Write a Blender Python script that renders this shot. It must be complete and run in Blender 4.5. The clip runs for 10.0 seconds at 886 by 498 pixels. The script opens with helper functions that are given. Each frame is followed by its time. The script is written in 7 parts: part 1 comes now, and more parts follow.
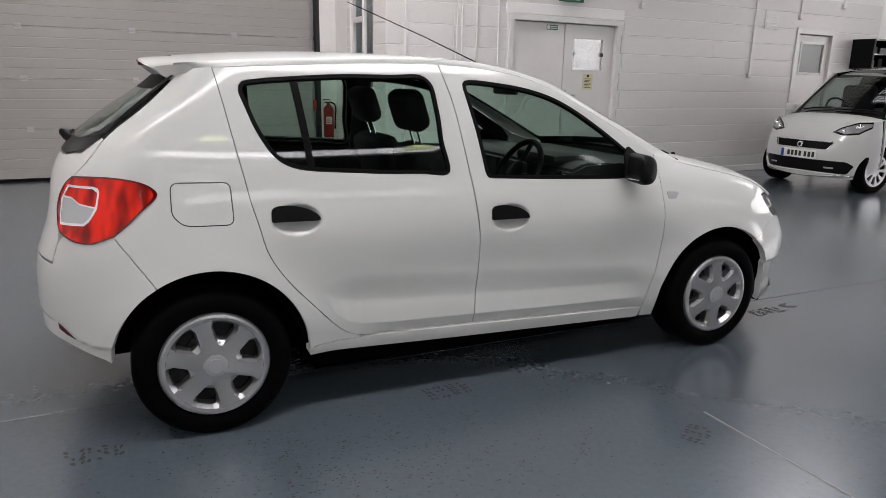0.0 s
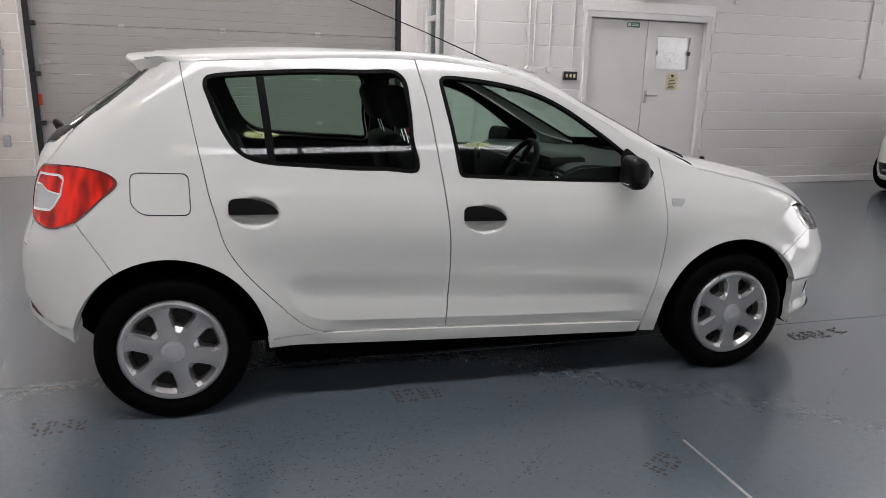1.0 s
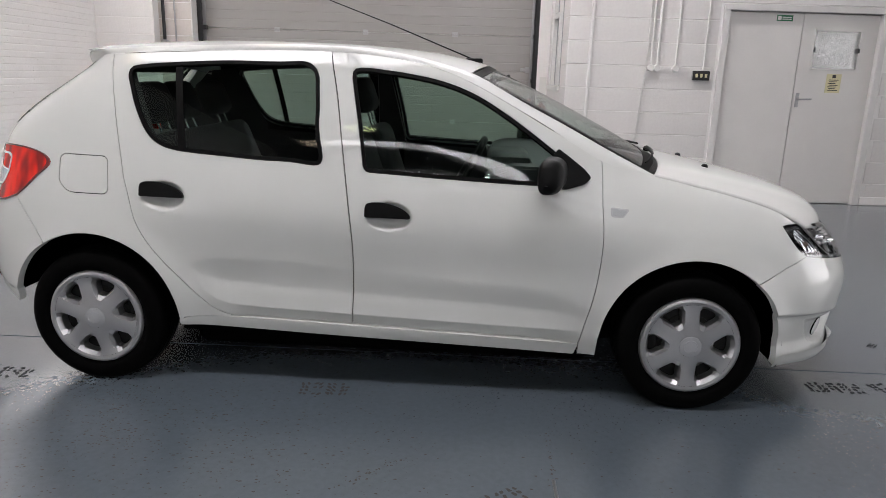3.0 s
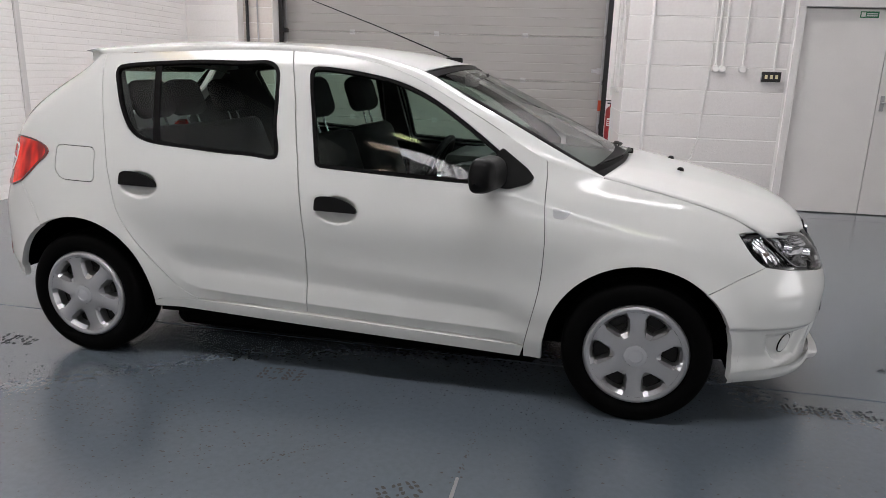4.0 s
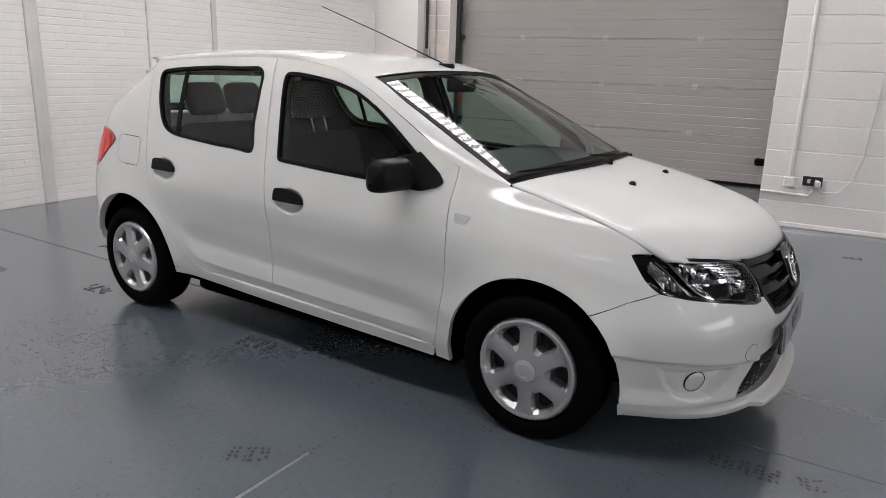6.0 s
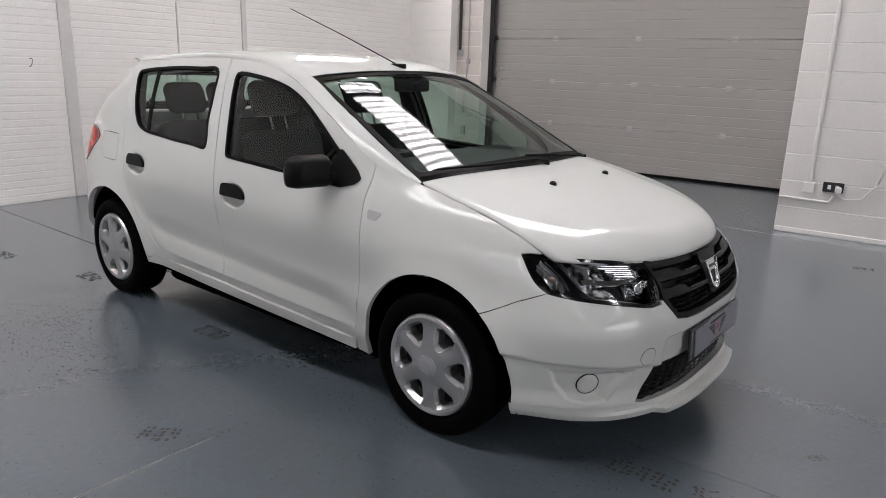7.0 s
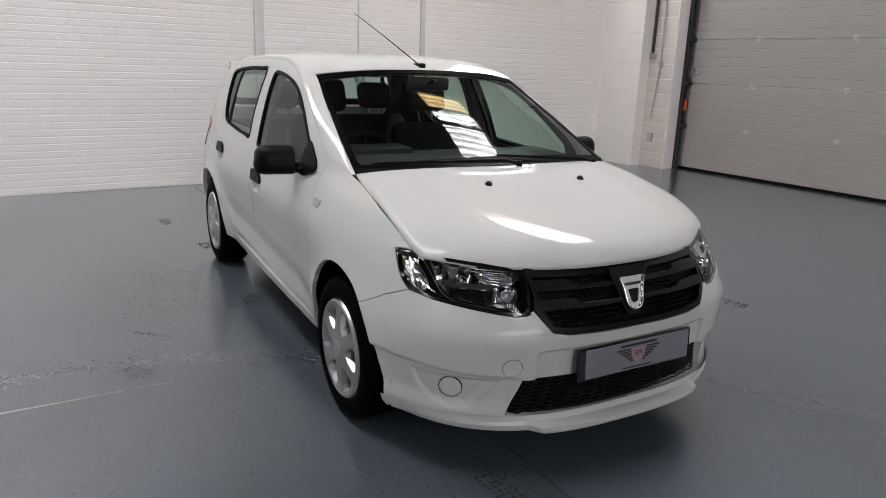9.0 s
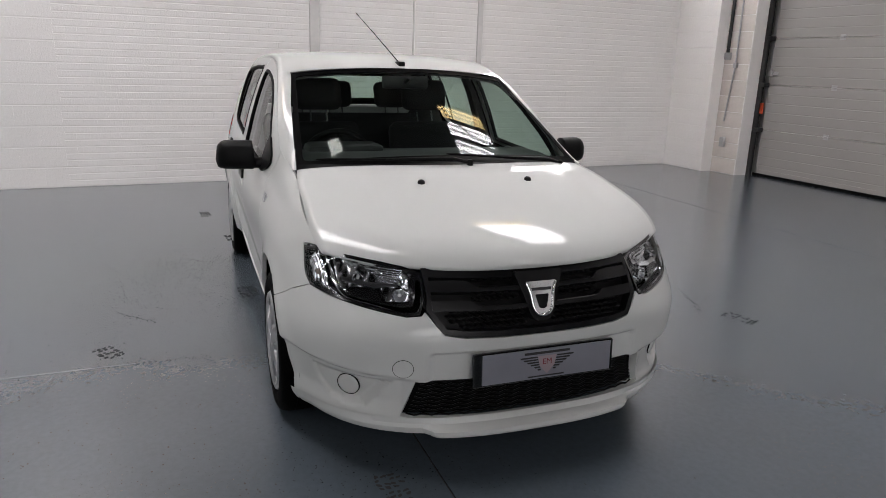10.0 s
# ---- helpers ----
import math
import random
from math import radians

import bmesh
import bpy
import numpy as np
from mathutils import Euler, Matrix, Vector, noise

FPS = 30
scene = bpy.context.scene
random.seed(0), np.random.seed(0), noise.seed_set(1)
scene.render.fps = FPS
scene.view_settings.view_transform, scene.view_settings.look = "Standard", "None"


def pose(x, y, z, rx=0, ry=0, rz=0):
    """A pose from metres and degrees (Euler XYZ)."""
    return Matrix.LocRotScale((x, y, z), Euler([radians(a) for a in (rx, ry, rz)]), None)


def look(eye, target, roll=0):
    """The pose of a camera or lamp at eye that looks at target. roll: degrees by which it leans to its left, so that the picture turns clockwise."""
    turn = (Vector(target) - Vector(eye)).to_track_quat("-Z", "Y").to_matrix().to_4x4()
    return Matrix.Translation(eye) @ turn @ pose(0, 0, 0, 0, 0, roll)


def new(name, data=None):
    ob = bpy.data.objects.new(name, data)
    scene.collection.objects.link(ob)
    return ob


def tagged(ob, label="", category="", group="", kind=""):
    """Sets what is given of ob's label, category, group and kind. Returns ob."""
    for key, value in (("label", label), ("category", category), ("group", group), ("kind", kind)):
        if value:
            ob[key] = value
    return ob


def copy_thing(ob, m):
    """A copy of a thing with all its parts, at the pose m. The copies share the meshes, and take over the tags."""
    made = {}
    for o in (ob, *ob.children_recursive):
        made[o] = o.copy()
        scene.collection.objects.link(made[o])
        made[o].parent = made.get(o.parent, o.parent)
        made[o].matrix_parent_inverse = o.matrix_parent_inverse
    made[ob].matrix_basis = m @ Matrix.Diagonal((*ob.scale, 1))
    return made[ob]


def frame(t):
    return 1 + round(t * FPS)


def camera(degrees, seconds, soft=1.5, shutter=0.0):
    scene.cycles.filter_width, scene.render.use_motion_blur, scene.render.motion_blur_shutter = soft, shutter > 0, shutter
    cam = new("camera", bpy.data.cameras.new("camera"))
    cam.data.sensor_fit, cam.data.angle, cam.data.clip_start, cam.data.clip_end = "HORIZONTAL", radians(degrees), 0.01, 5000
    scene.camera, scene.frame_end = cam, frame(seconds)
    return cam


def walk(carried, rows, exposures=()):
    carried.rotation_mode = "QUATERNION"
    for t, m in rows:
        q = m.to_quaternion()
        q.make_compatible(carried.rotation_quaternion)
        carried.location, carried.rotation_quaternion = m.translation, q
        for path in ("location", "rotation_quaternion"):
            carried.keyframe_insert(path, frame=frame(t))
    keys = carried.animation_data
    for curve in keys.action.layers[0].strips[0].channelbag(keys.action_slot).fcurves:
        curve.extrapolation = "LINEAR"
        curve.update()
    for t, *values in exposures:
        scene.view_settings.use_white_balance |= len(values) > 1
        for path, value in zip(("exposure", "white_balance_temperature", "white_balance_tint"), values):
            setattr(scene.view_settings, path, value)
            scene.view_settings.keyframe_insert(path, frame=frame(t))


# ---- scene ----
cam = camera(65.6, 10.0, soft=0.5)
PATH = [
    (0, (-0.452, 0.153, 1.410), (0.471, 1.860, 0.927), 1.1),
    (0.5, (-0.145, 0.036, 1.410), (0.649, 1.806, 0.925), 1.3),
    (1, (0.151, -0.015, 1.402), (0.775, 1.820, 0.914), 1.4),
    (1.5, (0.463, -0.047, 1.396), (0.935, 1.834, 0.906), 1.4),
    (2, (0.803, -0.128, 1.399), (1.114, 1.785, 0.905), 1.5),
    (2.5, (1.117, -0.123, 1.392), (1.298, 1.807, 0.897), 1.6),
    (4, (2.129, -0.112, 1.397), (1.852, 1.805, 0.897), 1.7),
    (4.5, (2.484, -0.077, 1.407), (2.060, 1.811, 0.907), 1.8),
    (5, (2.815, 0.007, 1.422), (2.198, 1.842, 0.919), 1.9),
    (6.5, (3.737, 0.356, 1.450), (2.710, 1.995, 0.940), 1.9),
    (7, (4.019, 0.516, 1.454), (2.922, 2.109, 0.944), 1.9),
    (7.5, (4.349, 0.683, 1.452), (3.164, 2.211, 0.942), 2.0),
    (8, (4.563, 0.923, 1.460), (3.257, 2.349, 0.947), 2.0),
    (8.5, (4.772, 1.176, 1.467), (3.325, 2.457, 0.951), 2.0),
    (9, (5.007, 1.448, 1.466), (3.400, 2.520, 0.947), 1.9),
    (9.5, (5.159, 1.772, 1.463), (3.465, 2.701, 0.942), 1.8),
    (10, (5.327, 2.080, 1.467), (3.577, 2.895, 0.945), 1.8),
]
walk(cam, [(t, look(eye, target, roll)) for t, eye, target, roll in PATH], [(0, 0.98), (2, 1.0), (4, 1.04), (7, 0.88), (8.5, 0.84), (10, 0.68)])

# ---- light: daylight through the rooflights ----
world = bpy.data.worlds.new("sky")
scene.world = world
world.use_nodes = True
wn = world.node_tree.nodes
sky = wn.new("ShaderNodeTexSky")
sky.sky_type, sky.sun_disc, sky.sun_elevation, sky.sun_rotation = "NISHITA", False, radians(40), radians(200)
world.node_tree.links.new(sky.outputs[0], wn["Background"].inputs[0])
wn["Background"].inputs[1].default_value = 0.08
# rooflight strips: y of the middle, width, west end, east end, glow
# east strips at -6.4 and 0.95 are unseen, added to fill the east end
SKYLIGHTS = [(-11.2, 2.4, -1.7, 9.0, 2.5), (-6.4, 0.85, -2.5, 4.8, 7.0), (-6.4, 0.85, 8.6, 17.0, 4.0), (0.95, 0.9, -3.2, 4.2, 9.5), (0.95, 0.9, 9.6, 17.0, 5.5),
             (6.4, 1.2, -0.95, 3.4, 12.5), (6.4, 1.2, 8.8, 11.4, 3.5)]
ROOF_Z = 5.6

# ---- helpers of this scene ----
from mathutils.geometry import delaunay_2d_cdt


def spline_weights(knots):
    """Weights of a natural cubic spline through knots, for an array of places."""
    k = np.array(knots, float)
    n, h = len(k), np.diff(k)
    a, b = np.zeros((n, n)), np.zeros((n, n))
    a[0, 0] = a[-1, -1] = 1
    for i in range(1, n - 1):
        a[i, i - 1:i + 2] = h[i - 1], 2 * (h[i - 1] + h[i]), h[i]
        b[i, i - 1:i + 2] = 6 / h[i - 1], -6 / h[i - 1] - 6 / h[i], 6 / h[i]
    second, eye = np.linalg.solve(a, b), np.eye(n)

    def weights(q):
        q = np.atleast_1d(np.asarray(q, float))
        i = np.clip(np.searchsorted(k, q) - 1, 0, n - 2)
        f = (k[i + 1] - q) / h[i]
        g = 1 - f
        bend = ((f ** 3 - f) * h[i] ** 2 / 6)[:, None] * second[i] + ((g ** 3 - g) * h[i] ** 2 / 6)[:, None] * second[i + 1]
        return f[:, None] * eye[i] + g[:, None] * eye[i + 1] + bend
    return weights


def smooth_curve(points, count=40, closed=False):
    """Dense points on a natural spline through points (any dimension), spaced by chord length."""
    p = np.array(points, float)
    if closed:
        p = np.vstack([p[-3:], p, p[:4]])
    d = np.r_[0, np.cumsum(np.linalg.norm(np.diff(p, axis=0), axis=1))]
    w = spline_weights(d)
    lo, hi = (d[3], d[-4]) if closed else (0, d[-1])
    return w(np.linspace(lo, hi, count, endpoint=not closed)) @ p


def dense(poly, step):
    """A closed polygon with its edges cut to pieces of at most step."""
    out = []
    for a, b in zip(poly, list(poly[1:]) + [poly[0]]):
        a, b = np.array(a, float), np.array(b, float)
        n = max(1, int(math.ceil(np.linalg.norm(b - a) / step)))
        out += [a + (b - a) * i / n for i in range(n)]
    return np.array(out)


def rounded(poly, r, n=6):
    """A closed polygon with corners rounded by about r (a number, or one for each corner)."""
    p, out = np.array(poly, float), []
    for i in range(len(p)):
        a, b, c = p[i - 1], p[i], p[(i + 1) % len(p)]
        rr = r[i] if hasattr(r, "__len__") else r
        la, lc = np.linalg.norm(a - b), np.linalg.norm(c - b)
        s = b + (a - b) * min(rr / la, 0.49)
        e = b + (c - b) * min(rr / lc, 0.49)
        out += [s * (1 - t) ** 2 + 2 * b * t * (1 - t) + e * t * t for t in np.linspace(0, 1, n)]
    return np.array(out)


def area2(p):
    return float(np.sum(p[:, 0] * np.roll(p[:, 1], -1) - np.roll(p[:, 0], -1) * p[:, 1]))


def inset(p, d):
    """A closed polygon moved inwards by d."""
    p = np.array(p, float)
    t = np.roll(p, -1, 0) - p
    t /= np.maximum(np.linalg.norm(t, axis=1), 1e-9)[:, None]
    nrm = np.c_[-t[:, 1], t[:, 0]] * (1 if area2(p) > 0 else -1)
    m = nrm + np.roll(nrm, 1, 0)
    m /= np.maximum(np.sum(m * m, axis=1) / 2, 0.35)[:, None]
    return p + m * d


def inside(p, q):
    """Which points q lie in the closed polygon p."""
    x, y = q[:, 0], q[:, 1]
    hit = np.zeros(len(q), bool)
    for (x0, y0), (x1, y1) in zip(p, np.roll(p, -1, 0)):
        if y0 != y1:
            hit ^= ((y0 > y) != (y1 > y)) & (x < (x1 - x0) * (y - y0) / (y1 - y0) + x0)
    return hit


def put_mesh(name, verts, faces, material, parent=None, label="", normals=None, smooth=True):
    """One mesh object; normals: one for each loop, in face order."""
    me = bpy.data.meshes.new(name)
    me.from_pydata([tuple(v) for v in verts], [], [tuple(int(i) for i in f) for f in faces])
    if smooth:
        me.polygons.foreach_set("use_smooth", [True] * len(me.polygons))
    if normals is not None:
        me.normals_split_custom_set([tuple(n) for n in normals])
    me.materials.append(material)
    ob = new(name, me)
    ob.parent = parent
    if label:
        tagged(ob, label)
    return ob


def part(name, bm, material, parent, label="", smooth=False, angle=35):
    """Links a bmesh as one mesh object under a thing or a part."""
    me = bpy.data.meshes.new(name)
    bmesh.ops.recalc_face_normals(bm, faces=bm.faces)
    if smooth:
        for e in bm.edges:
            e.smooth = len(e.link_faces) == 2 and e.calc_face_angle(0) < radians(angle)
        for f in bm.faces:
            f.smooth = True
    bm.to_mesh(me)
    bm.free()
    me.materials.append(material)
    ob = new(name, me)
    ob.parent = parent
    if label:
        tagged(ob, label)
    return ob


def thing(name, label, category, m=Matrix(), group="", kind=""):
    ob = new(name)
    ob.matrix_world = m
    return tagged(ob, label, category, group, kind)


def panel(name, outer, surface, material, parent, holes=(), step=0.025, depth=0.02, lift=0.0, flip=False, label="", gap=0.0, lines=()):
    """A curved sheet: a polygon in (u, v) with holes, laid on surface(u, v) -> points, with its edges turned inwards by depth."""
    outer = dense(inset(outer, gap) if gap else outer, step)
    holes = [dense(inset(h, -gap) if gap else h, step) for h in holes]
    loops = [outer] + holes
    lo, hi = outer.min(0), outer.max(0)
    gx, gy = np.meshgrid(np.arange(lo[0] + step / 2, hi[0], step), np.arange(lo[1] + step / 2, hi[1], step))
    grid = np.c_[gx.ravel(), gy.ravel()]
    grid[:, 0] += (np.round((grid[:, 1] - lo[1]) / step).astype(int) % 2) * step * 0.5
    keep = inside(outer, grid)
    for h in holes:
        keep &= ~inside(h, grid)
    grid = grid[keep]
    edge_pts = np.vstack(loops)
    if len(grid):
        near = np.ones(len(grid), bool)
        for s in range(0, len(grid), 2000):
            d = np.min(np.sum((grid[s:s + 2000, None] - edge_pts[None]) ** 2, axis=2), axis=1)
            near[s:s + 2000] = d > (0.45 * step) ** 2
        grid = grid[near]
    if len(lines):
        # extra points along crease lines, in place of the grid there
        extra = np.array(lines, float)
        extra = extra[inside(outer, extra)]
        d = np.min(np.sum((extra[:, None] - edge_pts[None]) ** 2, axis=2), axis=1)
        extra = extra[d > 0.004 ** 2]
        far = np.array([np.min(np.sum((extra - g) ** 2, axis=1)) > (0.5 * step) ** 2 for g in grid])
        grid = np.vstack([grid[far], extra])
    uv = np.vstack([edge_pts, grid])
    edges, k = [], 0
    for l in loops:
        edges += [(k + i, k + (i + 1) % len(l)) for i in range(len(l))]
        k += len(l)
    v2, _, tris, orig, _, _ = delaunay_2d_cdt([Vector(p) for p in uv], edges, [], 1, 1e-6)
    uv = np.array([tuple(v) for v in v2])
    tris = np.array([t for t in tris if len(t) == 3])
    mid = uv[tris].mean(1)
    ok = inside(outer, mid)
    for h in holes:
        ok &= ~inside(h, mid)
    tris = tris[ok]
    first = {}
    for i, o in enumerate(orig):
        for j in o:
            first[j] = i
    e = 4e-4
    p = surface(uv[:, 0], uv[:, 1])
    du = surface(uv[:, 0] + e, uv[:, 1]) - surface(uv[:, 0] - e, uv[:, 1])
    dv = surface(uv[:, 0], uv[:, 1] + e) - surface(uv[:, 0], uv[:, 1] - e)
    n = np.cross(du, dv) * (-1 if flip else 1)
    n /= np.maximum(np.linalg.norm(n, axis=1), 1e-12)[:, None]
    p = p + n * lift
    verts, faces, loop_n = [*p], [], []
    for t in tris:
        a, b, c = t
        if np.dot(np.cross(p[b] - p[a], p[c] - p[a]), n[a] + n[b] + n[c]) < 0:
            b, c = c, b
        faces.append((a, b, c))
        loop_n += [n[a], n[b], n[c]]
    if depth:
        k = 0
        for li, l in enumerate(loops):
            ring = [first[k + i] for i in range(len(l))]
            k += len(l)
            base = len(verts)
            verts += [p[i] - n[i] * depth for i in ring]
            m = len(ring)
            for i in range(m):
                j = (i + 1) % m
                q = (ring[i], ring[j], base + j, base + i)
                fn = np.cross(verts[q[1]] - verts[q[0]], verts[q[3]] - verts[q[0]])
                mid = uv[ring[i]] * 0.5 + uv[ring[j]] * 0.5
                t2 = uv[ring[j]] - uv[ring[i]]
                out2 = np.array([t2[1], -t2[0]]) * (1 if area2(l) > 0 else -1) * (1 if li == 0 else -1)
                out3 = du[ring[i]] * out2[0] + dv[ring[i]] * out2[1]
                if np.dot(fn, out3) < 0:
                    q, fn = q[::-1], -fn
                fn = fn / max(np.linalg.norm(fn), 1e-12)
                faces.append(q)
                loop_n += [fn] * 4
    return put_mesh(name, verts, faces, material, parent, label, loop_n)


def grid_sheet(name, rows, material, parent, label="", thick=0.0, closed=False):
    """A smooth sheet through rows of points of equal count; thick: turned into a slab."""
    rows = np.array(rows, float)
    r, c = rows.shape[:2]
    verts = rows.reshape(-1, 3)
    faces = [(i * c + j, i * c + (j + 1) % c, (i + 1) * c + (j + 1) % c, (i + 1) * c + j)
             for i in range(r - 1) for j in range(c if closed else c - 1)]
    ob = put_mesh(name, verts, faces, material, parent, label)
    if thick:
        m = ob.modifiers.new("thickness", "SOLIDIFY")
        m.thickness, m.offset = thick, -1
    return ob


def bm_box(bm, lo, hi, bevel=0.0, m=None, segments=1):
    """Adds a box from corner lo to corner hi to bm."""
    size = [b - a for a, b in zip(lo, hi)]
    c = [(a + b) / 2 for a, b in zip(lo, hi)]
    r = bmesh.ops.create_cube(bm, size=1, matrix=Matrix.Translation(c) @ Matrix.Diagonal((*size, 1)))
    vs = r["verts"]
    if bevel:
        es = list({e for v in vs for e in v.link_edges})
        r2 = bmesh.ops.bevel(bm, geom=es, offset=bevel, segments=segments, affect="EDGES", profile=0.5)
        vs = list({v for f in r2["faces"] for v in f.verts} | {v for v in vs if v.is_valid})
    if m is not None:
        bmesh.ops.transform(bm, matrix=m, verts=vs)
    return vs


def box_part(name, lo, hi, material, parent, bevel=0.0, label="", m=None, segments=1):
    bm = bmesh.new()
    bm_box(bm, lo, hi, bevel, m, segments)
    return part(name, bm, material, parent, label, smooth=segments > 1)


def lathe(profile, count=48, axis="y"):
    """A bmesh turned from (radius, along) pairs round an axis."""
    bm = bmesh.new()
    rings = []
    for r, a in profile:
        ring = []
        for i in range(count):
            t = 2 * math.pi * i / count
            c, s = r * math.cos(t), r * math.sin(t)
            ring.append(bm.verts.new({"y": (c, a, s), "z": (c, s, a), "x": (a, c, s)}[axis]))
        rings.append(ring)
    for p, q in zip(rings, rings[1:]):
        for i in range(count):
            j = (i + 1) % count
            bm.faces.new((p[i], p[j], q[j], q[i]))
    for ring, (r, a) in ((rings[0], profile[0]), (rings[-1], profile[-1])):
        if r < 1e-4:
            bmesh.ops.pointmerge(bm, verts=ring, merge_co=ring[0].co.copy())
    return bm


def tube(name, points, radius, material, parent=None, label="", sides=8, smooth_n=0):
    """A round bar along points."""
    pts = smooth_curve(points, smooth_n) if smooth_n else np.array(points, float)
    pts = [Vector(p) for p in pts]
    bm, rings = bmesh.new(), []
    up = Vector((0, 0, 1))
    for i, p in enumerate(pts):
        d = (pts[min(i + 1, len(pts) - 1)] - pts[max(i - 1, 0)]).normalized()
        a = d.cross(up if abs(d.z) < 0.95 else Vector((1, 0, 0))).normalized()
        b = d.cross(a)
        rr = radius[i] if hasattr(radius, "__len__") else radius
        rings.append([bm.verts.new(p + (a * math.cos(t) + b * math.sin(t)) * rr) for t in [2 * math.pi * k / sides for k in range(sides)]])
    for r, q in zip(rings, rings[1:]):
        for k in range(sides):
            bm.faces.new((r[k], r[(k + 1) % sides], q[(k + 1) % sides], q[k]))
    bm.faces.new(rings[0])
    bm.faces.new(rings[-1][::-1])
    return part(name, bm, material, parent, label, smooth=True, angle=50)


# ---- materials ----
def material(name, colour, rough=0.5, metal=0.0, coat=0.0, grain=0.0, grain_size=40.0, stain=0.0, stain_size=2.0, stain_colour=None,
             bump=0.0, bump_size=200.0, rough_var=0.0, emit=None, spec=None, island=0.0):
    """A Principled surface with stains at a large scale, grain at a small one and a fine relief."""
    m = bpy.data.materials.new(name)
    m.use_nodes = True
    nt = m.node_tree
    n, l = nt.nodes, nt.links
    p = n["Principled BSDF"]
    p.inputs["Base Color"].default_value = (*colour, 1)
    p.inputs["Roughness"].default_value, p.inputs["Metallic"].default_value = rough, metal
    p.inputs["Coat Weight"].default_value, p.inputs["Coat Roughness"].default_value = coat, 0.03
    if spec is not None:
        p.inputs["Specular IOR Level"].default_value = spec
    if emit:
        p.inputs["Emission Color"].default_value, p.inputs["Emission Strength"].default_value = (*emit[0], 1), emit[1]
    co = n.new("ShaderNodeTexCoord").outputs["Object"]

    def noise_at(size, detail=4.0, rough_n=0.6):
        t = n.new("ShaderNodeTexNoise")
        t.inputs["Scale"].default_value, t.inputs["Detail"].default_value, t.inputs["Roughness"].default_value = size, detail, rough_n
        l.new(co, t.inputs["Vector"])
        return t.outputs["Fac"]

    def ramp(fac, a, b, lo, hi):
        r = n.new("ShaderNodeMapRange")
        r.inputs["From Min"].default_value, r.inputs["From Max"].default_value = a, b
        r.inputs["To Min"].default_value, r.inputs["To Max"].default_value = lo, hi
        l.new(fac, r.inputs["Value"])
        return r.outputs["Result"]

    col = None

    def mixed(fac, other):
        nonlocal col
        mx = n.new("ShaderNodeMix")
        mx.data_type = "RGBA"
        mx.inputs["A"].default_value = (*colour, 1)
        mx.inputs["B"].default_value = (*other, 1)
        if col is not None:
            l.new(col, mx.inputs["A"])
        l.new(fac, mx.inputs["Factor"])
        col = mx.outputs["Result"]

    if stain:
        mixed(ramp(noise_at(stain_size, 6.0), 0.42, 0.75, 0.0, stain), stain_colour or tuple(c * 0.55 for c in colour))
    if grain:
        mixed(ramp(noise_at(grain_size, 3.0), 0.35, 0.7, 0.0, grain), tuple(c * 0.6 for c in colour))
    if island:
        info = n.new("ShaderNodeObjectInfo")
        geo = n.new("ShaderNodeNewGeometry")
        add = n.new("ShaderNodeMath")
        add.operation = "ADD"
        l.new(info.outputs["Random"], add.inputs[0])
        l.new(geo.outputs["Random Per Island"], add.inputs[1])
        fr = n.new("ShaderNodeMath")
        fr.operation = "FRACT"
        l.new(add.outputs[0], fr.inputs[0])
        mixed(ramp(fr.outputs[0], 0.0, 1.0, 0.0, island), tuple(c * 0.7 for c in colour))
    if col is not None:
        l.new(col, p.inputs["Base Color"])
    if rough_var:
        l.new(ramp(noise_at(stain_size * 1.7, 5.0), 0.3, 0.7, rough - rough_var, rough + rough_var), p.inputs["Roughness"])
    if bump:
        b = n.new("ShaderNodeBump")
        b.inputs["Strength"].default_value, b.inputs["Distance"].default_value = 1.0, bump
        l.new(noise_at(bump_size, 3.0), b.inputs["Height"])
        l.new(b.outputs["Normal"], p.inputs["Normal"])
    return m


def glass_material(name, tint, rough=0.0, ior=1.5):
    """A thin pane: tinted see-through, with mirror gloss by Fresnel."""
    m = bpy.data.materials.new(name)
    m.use_nodes = True
    n, l = m.node_tree.nodes, m.node_tree.links
    n.remove(n["Principled BSDF"])
    t, g, f, mx = n.new("ShaderNodeBsdfTransparent"), n.new("ShaderNodeBsdfGlossy"), n.new("ShaderNodeLayerWeight"), n.new("ShaderNodeMixShader")
    t.inputs["Color"].default_value = (*tint, 1)
    g.inputs["Roughness"].default_value = rough
    f.inputs["Blend"].default_value = 0.5
    power, scale = n.new("ShaderNodeMath"), n.new("ShaderNodeMath")
    power.operation, power.inputs[1].default_value = "POWER", 5.0
    scale.operation, scale.inputs[1].default_value, scale.inputs[2].default_value = "MULTIPLY_ADD", 0.85, 0.038
    l.new(f.outputs["Facing"], power.inputs[0])
    l.new(power.outputs[0], scale.inputs[0])
    l.new(scale.outputs[0], mx.inputs[0])
    l.new(t.outputs[0], mx.inputs[1])
    l.new(g.outputs[0], mx.inputs[2])
    l.new(mx.outputs[0], n["Material Output"].inputs[0])
    return m


